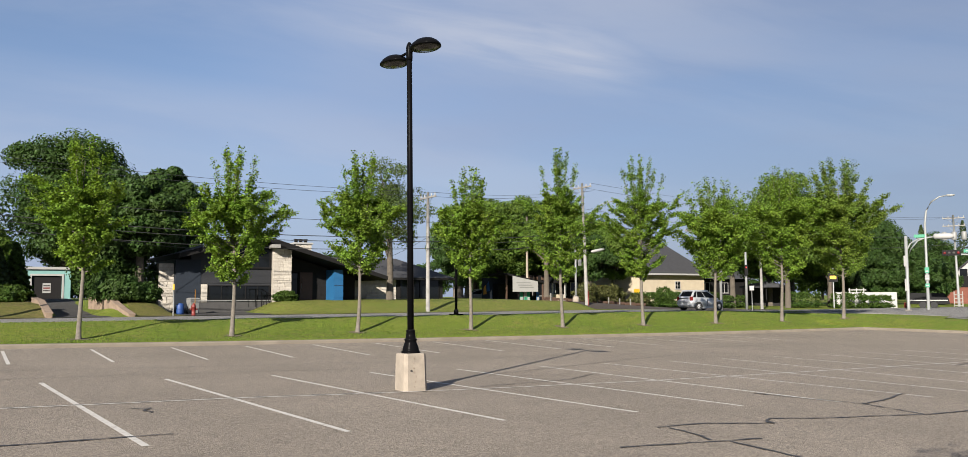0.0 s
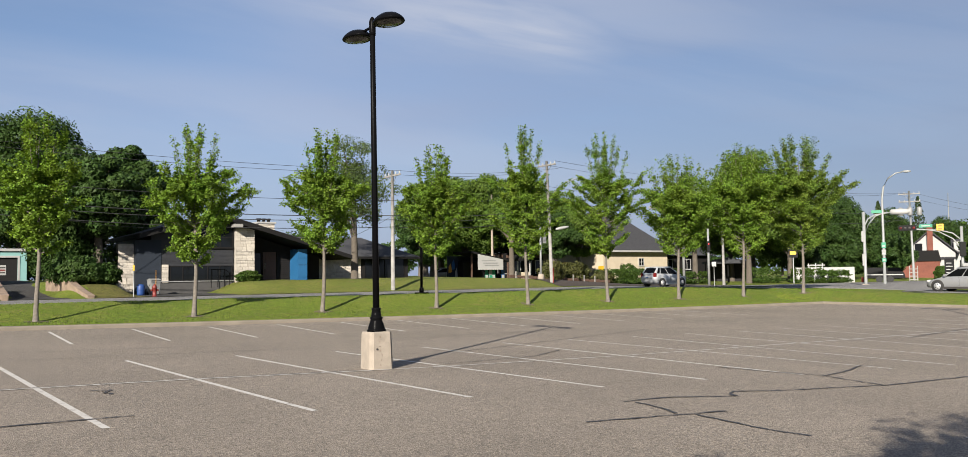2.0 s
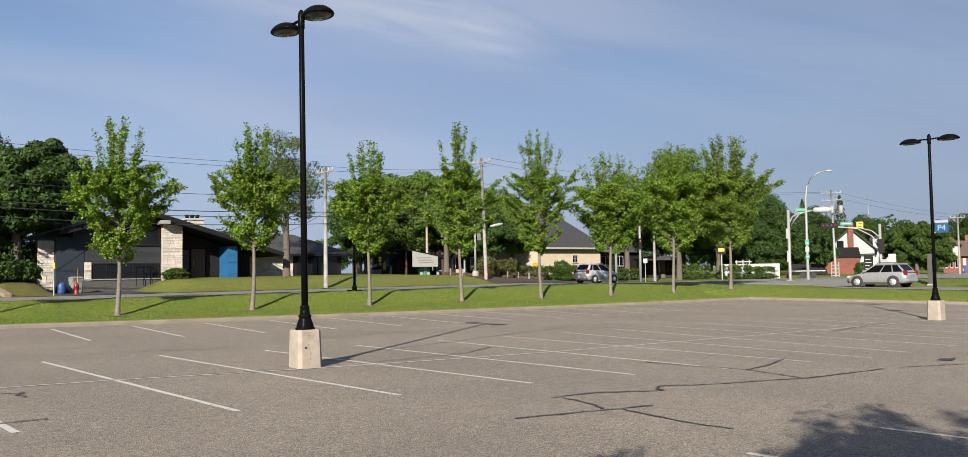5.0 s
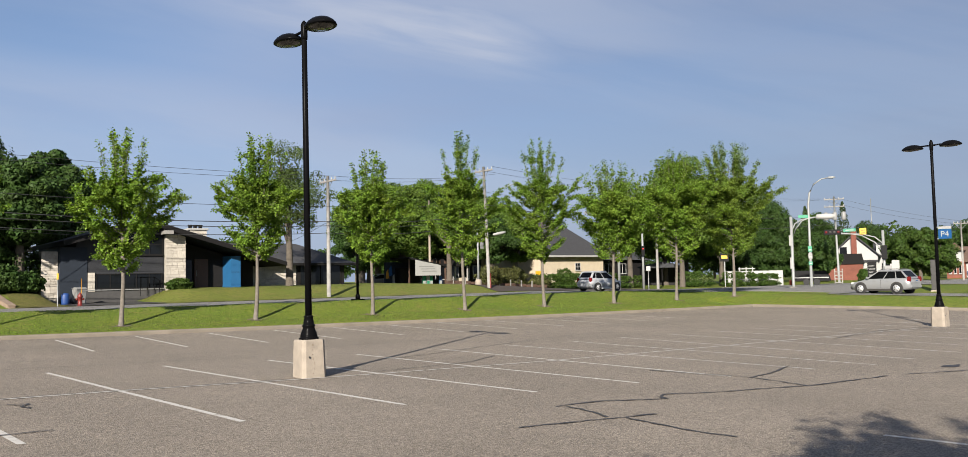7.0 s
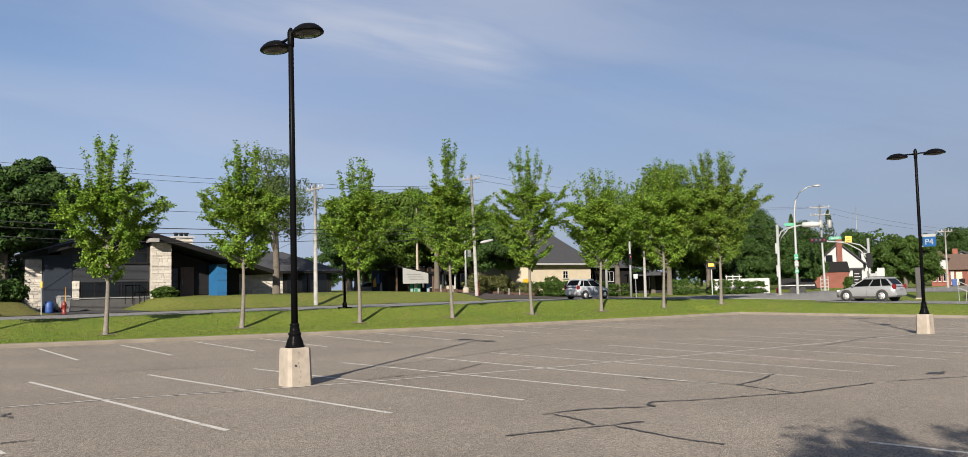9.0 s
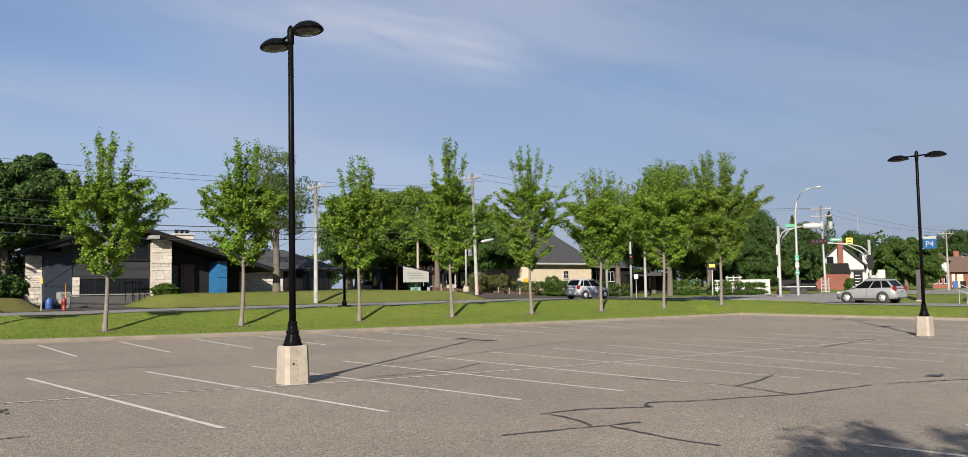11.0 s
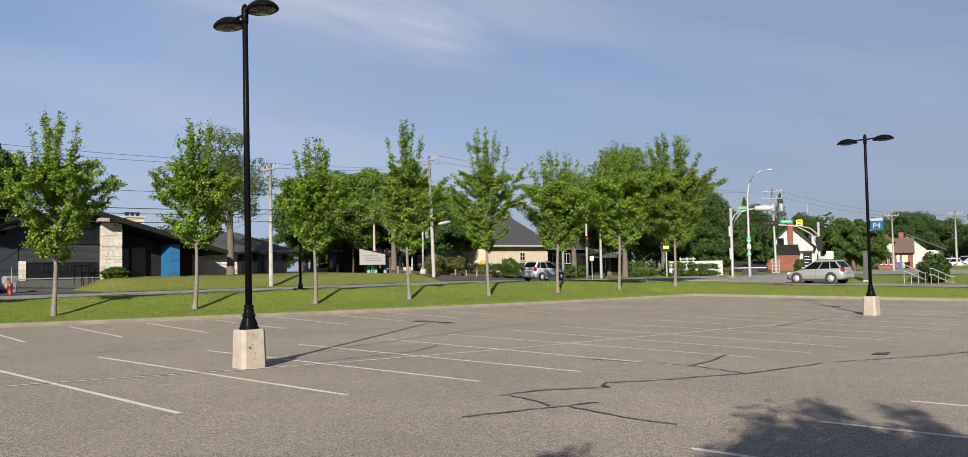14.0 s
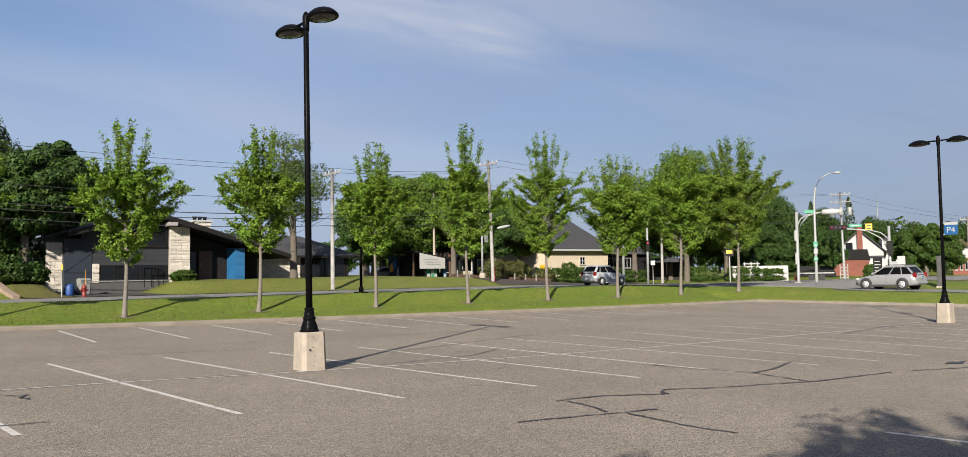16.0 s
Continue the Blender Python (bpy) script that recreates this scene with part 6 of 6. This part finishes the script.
# ---- cars ----
def car(at, rz, L, W, H, mat, label, suv=False, cheap=False):
    """A parked-looking car: lofted body, glass, wheels, lights, mirrors and bumpers. Local x points forward."""
    c = thing("car", label, "car", at, rz)
    hl, hw = L / 2, W / 2
    gc = 0.2 if suv else 0.17
    belt = H * (0.635 if suv else 0.62)
    # stations along the length: x, bottom, belt height, half width
    st = [(-hl, 0.42, 0.72, 0.80), (-hl + 0.06, 0.32, belt - 0.10, 0.92), (-hl + 0.35, gc + 0.05, belt, 1.0), (-hl * 0.45, gc, belt, 1.0), (0, gc, belt - 0.02, 1.0),
          (hl * 0.40, gc, belt - 0.06, 1.0), (hl * 0.62, gc, belt - 0.13, 0.985), (hl * 0.86, gc + 0.04, belt - 0.24, 0.93), (hl - 0.05, 0.30, 0.62, 0.82), (hl, 0.38, 0.52, 0.72)]
    bm = bmesh.new()
    rings = []
    for x, zb, zt, w in st:
        w *= hw
        mid = zb + (zt - zb) * 0.55
        rings.append([bm.verts.new((x, s * yy, zz)) for s, yy, zz in
                      ((-1, w * 0.86, zb), (-1, w * 0.97, zb + 0.1), (-1, w, mid), (-1, w * 0.97, zt - 0.05), (-1, w * 0.90, zt),
                       (1, w * 0.90, zt), (1, w * 0.97, zt - 0.05), (1, w, mid), (1, w * 0.97, zb + 0.1), (1, w * 0.86, zb))])
    for a, b in zip(rings, rings[1:]):
        for i in range(10):
            bm.faces.new((a[i], a[(i + 1) % 10], b[(i + 1) % 10], b[i])).smooth = True
    bm.faces.new(rings[0])
    bm.faces.new(rings[-1])
    bmesh.ops.recalc_face_normals(bm, faces=bm.faces)
    body = part("body", bm, mat, c)
    # greenhouse: glass block with painted roof and pillars
    zb = belt - 0.03
    if suv:
        base = [(-hl + 0.10, zb), (hl * 0.54, zb - 0.06)]
        roofx = (-hl + 0.62, hl * 0.02)
    else:
        base = [(-hl + 0.06, zb + 0.02), (hl * 0.70, zb - 0.08)]
        roofx = (-hl + 0.46, hl * 0.02)
    zr = H - 0.06
    tw = hw * 0.78
    bm = bmesh.new()
    lo = [bm.verts.new(p) for p in ((base[0][0], -hw * 0.90, base[0][1]), (base[1][0], -hw * 0.88, base[1][1]), (base[1][0], hw * 0.88, base[1][1]), (base[0][0], hw * 0.90, base[0][1]))]
    hi = [bm.verts.new(p) for p in ((roofx[0], -tw, zr), (roofx[1], -tw, zr), (roofx[1], tw, zr), (roofx[0], tw, zr))]
    for i in range(4):
        bm.faces.new((lo[i], lo[(i + 1) % 4], hi[(i + 1) % 4], hi[i]))
    bm.faces.new(hi)
    bm.faces.new(lo[::-1])
    bmesh.ops.recalc_face_normals(bm, faces=bm.faces)
    part("cabin", bm, mat, c)
    LO = [Vector(p) for p in ((base[0][0], -hw * 0.90, base[0][1]), (base[1][0], -hw * 0.88, base[1][1]), (base[1][0], hw * 0.88, base[1][1]), (base[0][0], hw * 0.90, base[0][1]))]
    HI = [Vector(p) for p in ((roofx[0], -tw, zr), (roofx[1], -tw, zr), (roofx[1], tw, zr), (roofx[0], tw, zr))]

    def pane(name, i, j, u0, u1, v0, v1):
        """A glass pane on one side of the cabin, a little proud of it."""
        p, q, r, t = LO[i], LO[j], HI[j], HI[i]
        nrm = (q - p).cross(t - p).normalized()
        g = bmesh.new()
        cs = [p.lerp(q, u).lerp(t.lerp(r, u), v) for u, v in ((u0, v0), (u1, v0), (u1, v1), (u0, v1))]
        f = [g.verts.new(x + nrm * 0.008) for x in cs]
        d = [g.verts.new(x - nrm * 0.01) for x in cs]
        g.faces.new(f)
        for k in range(4):
            g.faces.new((f[k], d[k], d[(k + 1) % 4], f[(k + 1) % 4]))
        part(name, g, M_car_glass, c)

    for i, j, flip in ((0, 1, False), (2, 3, True)):
        for u0, u1 in (((0.04, 0.25), (0.28, 0.54), (0.57, 0.93)) if suv else ((0.05, 0.17), (0.20, 0.50), (0.53, 0.93))):
            pane("side_window", i, j, 1 - u1 if flip else u0, 1 - u0 if flip else u1, 0.10 if suv else 0.14, 0.90)
    pane("windscreen", 1, 2, 0.06, 0.94, 0.08, 0.95)
    pane("rear_window", 3, 0, 0.10, 0.90, 0.22, 0.92)
    bm = bmesh.new()
    prof = [(-0.02, 0.0), (0.0, 0.05), (0.12, 0.075)]
    rr = []
    for off, h in prof:
        rr.append([bm.verts.new(p) for p in ((roofx[0] - 0.03 + off, -tw - 0.025 + off, zr + h - 0.015), (roofx[1] + 0.04 - off, -tw - 0.025 + off, zr + h - 0.015),
                                             (roofx[1] + 0.04 - off, tw + 0.025 - off, zr + h - 0.015), (roofx[0] - 0.03 + off, tw + 0.025 - off, zr + h - 0.015))])
    for a, b in zip(rr, rr[1:]):
        for i in range(4):
            bm.faces.new((a[i], a[(i + 1) % 4], b[(i + 1) % 4], b[i]))
    bm.faces.new(rr[-1])
    bm.faces.new(rr[0][::-1])
    bmesh.ops.recalc_face_normals(bm, faces=bm.faces)
    part("roof", bm, mat, c)
    for s in (-1, 1):
        for wx in (-L * 0.29, L * 0.305):
            r = 0.345 if suv else 0.29
            part("wheel_arch", a_lathe([(r + 0.075, -0.02), (r + 0.075, 0.02)], 22, Matrix.Translation((wx, s * (hw - 0.012), r + 0.01)) @ Matrix.Rotation(radians(90), 4, "X")), M_seal, c)
            wh = part("wheel", a_lathe([(r * 0.62, -0.1), (r * 0.93, -0.11), (r, -0.07), (r, 0.07), (r * 0.93, 0.11), (r * 0.62, 0.1)], 24,
                                       Matrix.Translation((wx, s * (hw - 0.06), r)) @ Matrix.Rotation(radians(90), 4, "X")), M_tyre, c)
            part("rim", a_lathe([(r * 0.64, -0.012), (r * 0.62, 0.01), (r * 0.25, 0.0), (r * 0.2, 0.02), (0.02, 0.025)], 20,
                                Matrix.Translation((wx, s * (hw + 0.047), r)) @ Matrix.Rotation(radians(-90 * s), 4, "X")), M_rim, wh)
            for k in range(5):
                a = 2 * math.pi * (k + 0.5) / 5
                part("rim_gap", a_lathe([(r * 0.13, 0), (r * 0.1, 0.012)], 8, Matrix.Translation((wx + r * 0.42 * math.cos(a), s * (hw + 0.045), r + r * 0.42 * math.sin(a))) @ Matrix.Rotation(radians(-90 * s), 4, "X")), M_seal, wh)
        part("mirror", a_box(hl * 0.33, hl * 0.33 + 0.14, s * (hw + 0.02) - 0.1, s * (hw + 0.02) + 0.1, belt - 0.02, belt + 0.13, bevel=0.03), mat, c)
        part("sill", a_box(-L * 0.2, L * 0.21, s * (hw * 0.96) - 0.03, s * (hw * 0.96) + 0.03, gc - 0.02, gc + 0.12, bevel=0.01), M_seal if suv else mat, c)
        part("tail_light", a_box(-hl - 0.005, -hl + 0.22, s * (hw * 0.83) - 0.09, s * (hw * 0.83) + 0.09, belt - 0.22, belt + 0.10, bevel=0.03), M_red_lens, c)
        part("headlight", a_box(hl - 0.42, hl - 0.06, s * (hw * 0.78) - 0.1, s * (hw * 0.78) + 0.1, 0.60, 0.76, bevel=0.04), M_clear_lens, c)
        for xx in (-L * 0.035,):
            part("door_seam", a_box(xx - 0.006, xx + 0.006, s * (hw + 0.002) - 0.006, s * (hw + 0.002) + 0.004, gc + 0.18, belt - 0.05), M_seal, c)
        for xx in (-L * 0.16, L * 0.06):
            part("door_handle", a_box(xx, xx + 0.18, s * (hw * 0.985) - 0.02, s * (hw * 0.985) + 0.03, belt - 0.17, belt - 0.13, bevel=0.008), mat, c)
        if suv:
            part("roof_rail", a_tube([(roofx[0] + 0.1, s * tw * 0.95, zr + 0.05), (roofx[0] + 0.2, s * tw * 0.95, zr + 0.11), (roofx[1] - 0.2, s * tw * 0.95, zr + 0.11), (roofx[1] - 0.1, s * tw * 0.95, zr + 0.05)], 0.02, 6), M_seal, c)
    part("rear_bumper", a_box(-hl - 0.06, -hl + 0.18, -hw * 0.82, hw * 0.82, 0.34, 0.58, bevel=0.05), mat, c)
    part("front_bumper", a_box(hl - 0.16, hl + 0.04, -hw * 0.74, hw * 0.74, 0.26, 0.48, bevel=0.05), M_seal if suv else mat, c)
    pl = part("number_plate", a_box(-hl - 0.078, -hl - 0.062, -0.16, 0.16, 0.62 if not suv else 0.75, 0.78 if not suv else 0.91), M_white, c)
    part("bar", a_box(-hl - 0.086, -hl - 0.08, -0.11, 0.11, 0.67 if not suv else 0.80, 0.72 if not suv else 0.86), M_signblue, pl)
    part("grille", a_box(hl - 0.03, hl + 0.02, -0.45, 0.45, 0.52, 0.62, bevel=0.015), M_seal, c)
    return c


def on_road(x, y):
    return land_z(x, y) + 0.03


car((47.4, 46.4, on_road(47.4, 46.4)), 0, 3.45, 1.60, 1.50, M_silver, "small silver hatchback waiting on the street")
car((56.3, 28.7, on_road(56.3, 28.7)), 90, 4.1, 1.70, 1.56, M_pewter, "pewter sport utility car on the lane", suv=True)
car((132.0, 48.2, land_z(132.0, 48.2) + 0.01), 110, 4.4, 1.78, 1.45, M_white, "white sedan parked beside the far houses")
car((134.0, 46.2, land_z(134.0, 46.2) + 0.01), 160, 4.5, 1.82, 1.72, M_silver, "silver utility car parked beside the far houses", suv=True)
car((50.4, 84.0, land_z(50.4, 84.0) + 0.01), 165, 4.4, 1.78, 1.45, M_white, "white sedan parked beneath the dark trees")


# ---- background planting ----
BIG = (  # x, y, height, rx, material, low, seed, label
    (8.0, 87.0, 15.8, 6.5, M_leaf_dark, 1.6, 1, "large dense dark green maple behind the garage"),
    (7.8, 62.0, 9.2, 3.2, M_leaf_dark, 0.8, 2, "spreading dark green tree beside the dark house"),
    (10.0, 59.9, 8.3, 3.0, M_leaf_dark, 2.9, 40, "dark leafy tree leaning over the dark house"),
    (13.4, 68.5, 10.2, 2.9, M_leaf_dark, 3.0, 3, "dark rounded tree behind the dark house"),
    (17.5, 84.0, 8.5, 3.0, M_leaf_dark, 2.0, 31, "dark rounded tree behind the dark house"),
    (0.5, 82.0, 6.5, 3.5, M_leaf_mid, 1.0, 4, "leafy green tree behind the brick house"),
    (41.6, 72.5, 8.0, 2.6, M_leaf_dark, 1.2, 5, "dark leafy tree beside the low wing"),
    (54.0, 90.0, 11.8, 4.4, M_leaf_mid, 2.2, 6, "tall woodland tree behind the kiosk"),
    (52.5, 88.0, 13.0, 4.8, M_leaf_mid, 2.4, 7, "tall woodland tree behind the kiosk"),
    (57.0, 86.0, 13.6, 5.0, M_leaf_mid, 2.8, 8, "tall rounded tree over the terrace"),
    (64.0, 88.0, 14.0, 5.0, M_leaf_dark, 2.6, 9, "tall dark tree over the terrace"),
    (72.5, 97.0, 14.2, 5.0, M_leaf_mid, 3.0, 10, "tall tree behind the cream house"),
    (80.0, 100.0, 13.0, 5.5, M_leaf_mid, 3.0, 11, "tall tree behind the cream house"),
    (54.5, 68.5, 7.2, 3.0, M_leaf_dark, 2.6, 12, "shady tree over the planted bed"),
    (59.3, 70.5, 7.5, 3.0, M_leaf_mid, 2.8, 13, "leafy tree over the hedge"),
    (74.0, 60.0, 14.0, 4.3, M_leaf_mid, 3.4, 14, "large bright green maple beside the crossing"),
    (68.5, 62.5, 11.8, 3.2, M_leaf_mid, 3.4, 65, "bright green maple by the street"),
    (79.0, 66.5, 10.5, 4.2, M_leaf_mid, 2.6, 15, "large maple beside the white fence"),
    (51.8, 72.3, 9.0, 3.0, M_leaf_mid, 3.6, 67, "spreading leafy tree over the kiosk"),
    (57.3, 73.6, 10.0, 3.4, M_leaf_mid, 3.0, 68, "spreading leafy tree shading the terrace"),
    (61.5, 77.6, 10.0, 3.3, M_leaf_mid, 3.0, 69, "spreading leafy tree shading the terrace"),
    (104.0, 63.5, 6.0, 4.5, M_leaf_dark, 0.1, 70, "low dark tree behind the trailer"),
    (97.0, 67.0, 5.5, 4.5, M_leaf_dark, 0.1, 71, "low dark tree behind the white fence"),
    (46.5, 79.5, 11.0, 4.0, M_leaf_mid, 2.2, 32, "tall woodland tree behind the kiosk"),
    (44.2, 78.0, 9.0, 3.0, M_leaf_dark, 1.0, 33, "dark leafy tree near the kiosk"),
    (52.5, 82.0, 12.0, 4.2, M_leaf_mid, 2.6, 34, "tall woodland tree over the terrace"),
    (60.5, 84.0, 11.0, 4.2, M_leaf_dark, 2.8, 35, "tall woodland tree over the terrace"),
    (67.0, 86.0, 11.0, 4.2, M_leaf_mid, 3.0, 36, "tall tree beside the cream house"),
    (82.0, 60.8, 8.6, 3.6, M_leaf_mid, 2.8, 39, "leafy maple beside the crossing"),
    (86.0, 69.0, 12.2, 5.0, M_hedge, 2.2, 37, "tall maple beyond the white fence"),
    (92.0, 68.0, 12.0, 4.8, M_leaf_dark, 1.5, 16, "tall green tree beyond the fence"),
    (100.0, 66.5, 10.4, 4.8, M_leaf_dark, 1.0, 17, "tall green tree beyond the brick garage"),
    (124.0, 82.0, 13.0, 4.8, M_leaf_dark, 1.0, 18, "dark green tree behind the white house"),
    (128.0, 77.0, 10.6, 5.0, M_leaf_dark, 0.8, 19, "rounded green tree behind the white house"),
    (135.0, 72.0, 9.4, 5.0, M_leaf_dark, 0.8, 38, "rounded green tree behind the white house"),
    (113.0, 54.6, 7.4, 3.0, M_hedge, 0.2, 61, "dense green tree beside the white house"),
    (114.5, 51.6, 7.2, 3.0, M_hedge, 0.2, 62, "dense green tree beside the white house"),
    (172.0, 68.0, 10.3, 6.0, M_leaf_dark, 0.6, 64, "dark tree behind the far houses"),
    (112.5, 52.6, 7.3, 2.7, M_hedge, 0.3, 20, "dense green tree beside the white house"),
    (160.0, 66.0, 9.6, 5.6, M_leaf_dark, 1.0, 22, "dark tree behind the bungalow"),
    (166.0, 60.0, 9.0, 6.0, M_leaf_dark, 1.0, 23, "dark tree behind the far houses"),
    (170.0, 53.0, 11.0, 6.0, M_leaf_dark, 1.0, 24, "dark tree behind the far houses"),
    (150.0, 44.0, 14.5, 5.5, M_hedge, 1.0, 25, "tall green tree at the end of the street"),
    (156.0, 37.0, 15.0, 6.0, M_hedge, 1.0, 26, "tall green tree at the end of the street"))
for x, y, h, rx, mt, low, seed, lab in BIG:
    far = math.hypot(x, y) > 95
    big_tree(x, y, land_z(x, y), h, rx, seed, lab, mt, low=low, clumps=130 if x < 15 else (90 if rx > 4 else 60), leaf=0.23 if far else (0.235 if x < 15 else 0.20), leaves=80000 if rx > 6 and x < 15 else 56000 if x < 15 else (38000 if rx > 4 else 25000), trunk=0.28)
big_tree(28.4, 60.5, land_z(28.4, 60.5), 11.8, 3.2, 41, "thin old tree with pale sparse leaves by the wing", M_leaf_pale, low=2.8, clumps=70, leaf=0.14, leaves=15000, trunk=0.26, bark=M_bark_dark, core=0.5)
conifer(3.3, 69.0, land_z(3.3, 69), 3.9, 0.95, 51, "brownish-green columnar cedar beside the garage", M_hedge)
conifer(2.2, 67.5, land_z(2.2, 67.5), 3.4, 0.8, 52, "green columnar cedar beside the brick house")
conifer(132.0, 80.5, land_z(112, 66), 12.5, 2.2, 53, "dark spruce rising behind the white house")
conifer(136.0, 76.0, land_z(113, 60), 13.2, 2.6, 54, "tall dark spruce rising behind the white house", leaves=2600)
conifer(86.5, 60.5, land_z(86, 60), 3.6, 0.9, 55, "small clipped cedar by the white fence")

SHRUBS = (  # x, y, rx, ry, h, label
    (8.4, 60.5, 2.3, 1.6, 3.4, "tall dark shrub beneath the spreading tree"), (10.3, 61.5, 1.6, 1.2, 2.8, "tall dark shrub beneath the spreading tree"),
    (8.6, 57.0, 1.3, 1.0, 1.7, "loose dark green shrub beside the drive"), (9.9, 57.2, 1.0, 0.9, 1.3, "loose dark green shrub beside the drive"), (7.9, 58.5, 1.1, 1.0, 2.0, "tall dark green shrub beside the drive"),
    (19.6, 58.9, 0.85, 0.45, 0.75, "low green shrub at the foot of the stone pier"), (2.6, 60.5, 1.2, 0.8, 1.1, "green shrub before the brick house"),
    (50.0, 63.2, 1.6, 1.0, 1.9, "brownish mixed shrub in the planted bed"), (52.2, 64.7, 1.7, 1.0, 1.75, "brownish mixed shrub in the planted bed"), (54.2, 64.8, 1.6, 1.0, 2.0, "brownish mixed shrub in the planted bed"), (56.6, 63.6, 1.3, 0.9, 1.3, "brownish mixed shrub in the planted bed"),
    (58.2, 64.0, 2.0, 1.0, 1.5, "clipped green hedge by the street"), (61.6, 63.6, 1.9, 1.0, 1.6, "clipped green hedge by the street"), (65.0, 63.2, 1.9, 1.0, 1.6, "clipped green hedge by the street"), (68.4, 62.8, 1.8, 1.0, 1.3, "clipped green hedge by the street"),
    (74.0, 78.5, 1.5, 1.0, 2.2, "shrub against the cream wall"),
    (76.6, 60.2, 2.2, 1.4, 1.7, "clipped green hedge before the white fence"), (79.2, 56.6, 2.0, 1.4, 1.55, "clipped green hedge before the white fence"), (80.9, 54.6, 1.6, 1.1, 1.35, "clipped green hedge before the white fence"),
    (59.9, 22.6, 1.0, 0.95, 1.95, "round dark green shrub beside the steps"), (92.0, 45.5, 1.6, 1.4, 1.9, "rounded shrub beside the sign"), (96.2, 51.5, 0.7, 0.7, 1.6, "small shrub beside the brick garage"))
for k, (x, y, rx, ry, h, lab) in enumerate(SHRUBS):
    hedge = "hedge" in lab
    shrub(x, y, land_z(x, y) - 0.05, rx, ry, h, 100 + k, lab, M_olive if "brown" in lab else (M_leaf_dark if "dark" in lab else M_hedge), leaf=0.13, leaves=3600, name="hedge" if hedge else "shrub", category="hedge" if hedge else "shrub", square=0.5 if hedge else 0.0)
# closing woods far behind everything
for k in range(26):
    a = radians(-25 + 5.2 * k)
    d = 190 + 18 * math.sin(k * 2.1)
    x, y = d * math.sin(a), d * math.cos(a)
    big_tree(x, y, 0.8, 10.5 + 2 * math.sin(k * 1.7), 8.0, 200 + k, "far line of green trees closing the view", M_hedge if k % 2 else M_leaf_dark, low=0.5, clumps=60, leaf=0.7, leaves=3800, trunk=0.3, name="far_tree", group="far trees")


# ---- grass blades on the verge ----
def blades(name, x0, x1, y0, y1, count, seed, size):
    rnd = np.random.default_rng(seed)
    X, Y = rnd.uniform(x0, x1, count), rnd.uniform(y0, y1, count)
    vs = np.empty((count, 3, 3))
    a = rnd.uniform(0, math.pi, count)
    s = size * rnd.uniform(0.6, 1.4, count)
    for i in range(count):
        z = ground_z(X[i], Y[i]) - 0.01
        dx, dy = math.cos(a[i]) * s[i] * 0.5, math.sin(a[i]) * s[i] * 0.5
        vs[i] = ((X[i] - dx, Y[i] - dy, z), (X[i] + dx, Y[i] + dy, z), (X[i] + dy * 0.6, Y[i] + dx * 0.6, z + s[i] * 1.1))
    me = bpy.data.meshes.new(name)
    me.from_pydata(vs.reshape(-1, 3).tolist(), [], [(3 * i, 3 * i + 1, 3 * i + 2) for i in range(count)])
    ob = part(name, me, M_blade)
    return tagged(ob, "short mown green grass on the verge", "grass", kind="stuff")


blades("grass_verge", 0, 56, KERB_Y + 0.35, ROAD_A - 0.4, 38000, 1, 0.042)
blades("grass_lawn", 17.5, 40, ROAD_B + 0.1, 60, 9000, 2, 0.045)
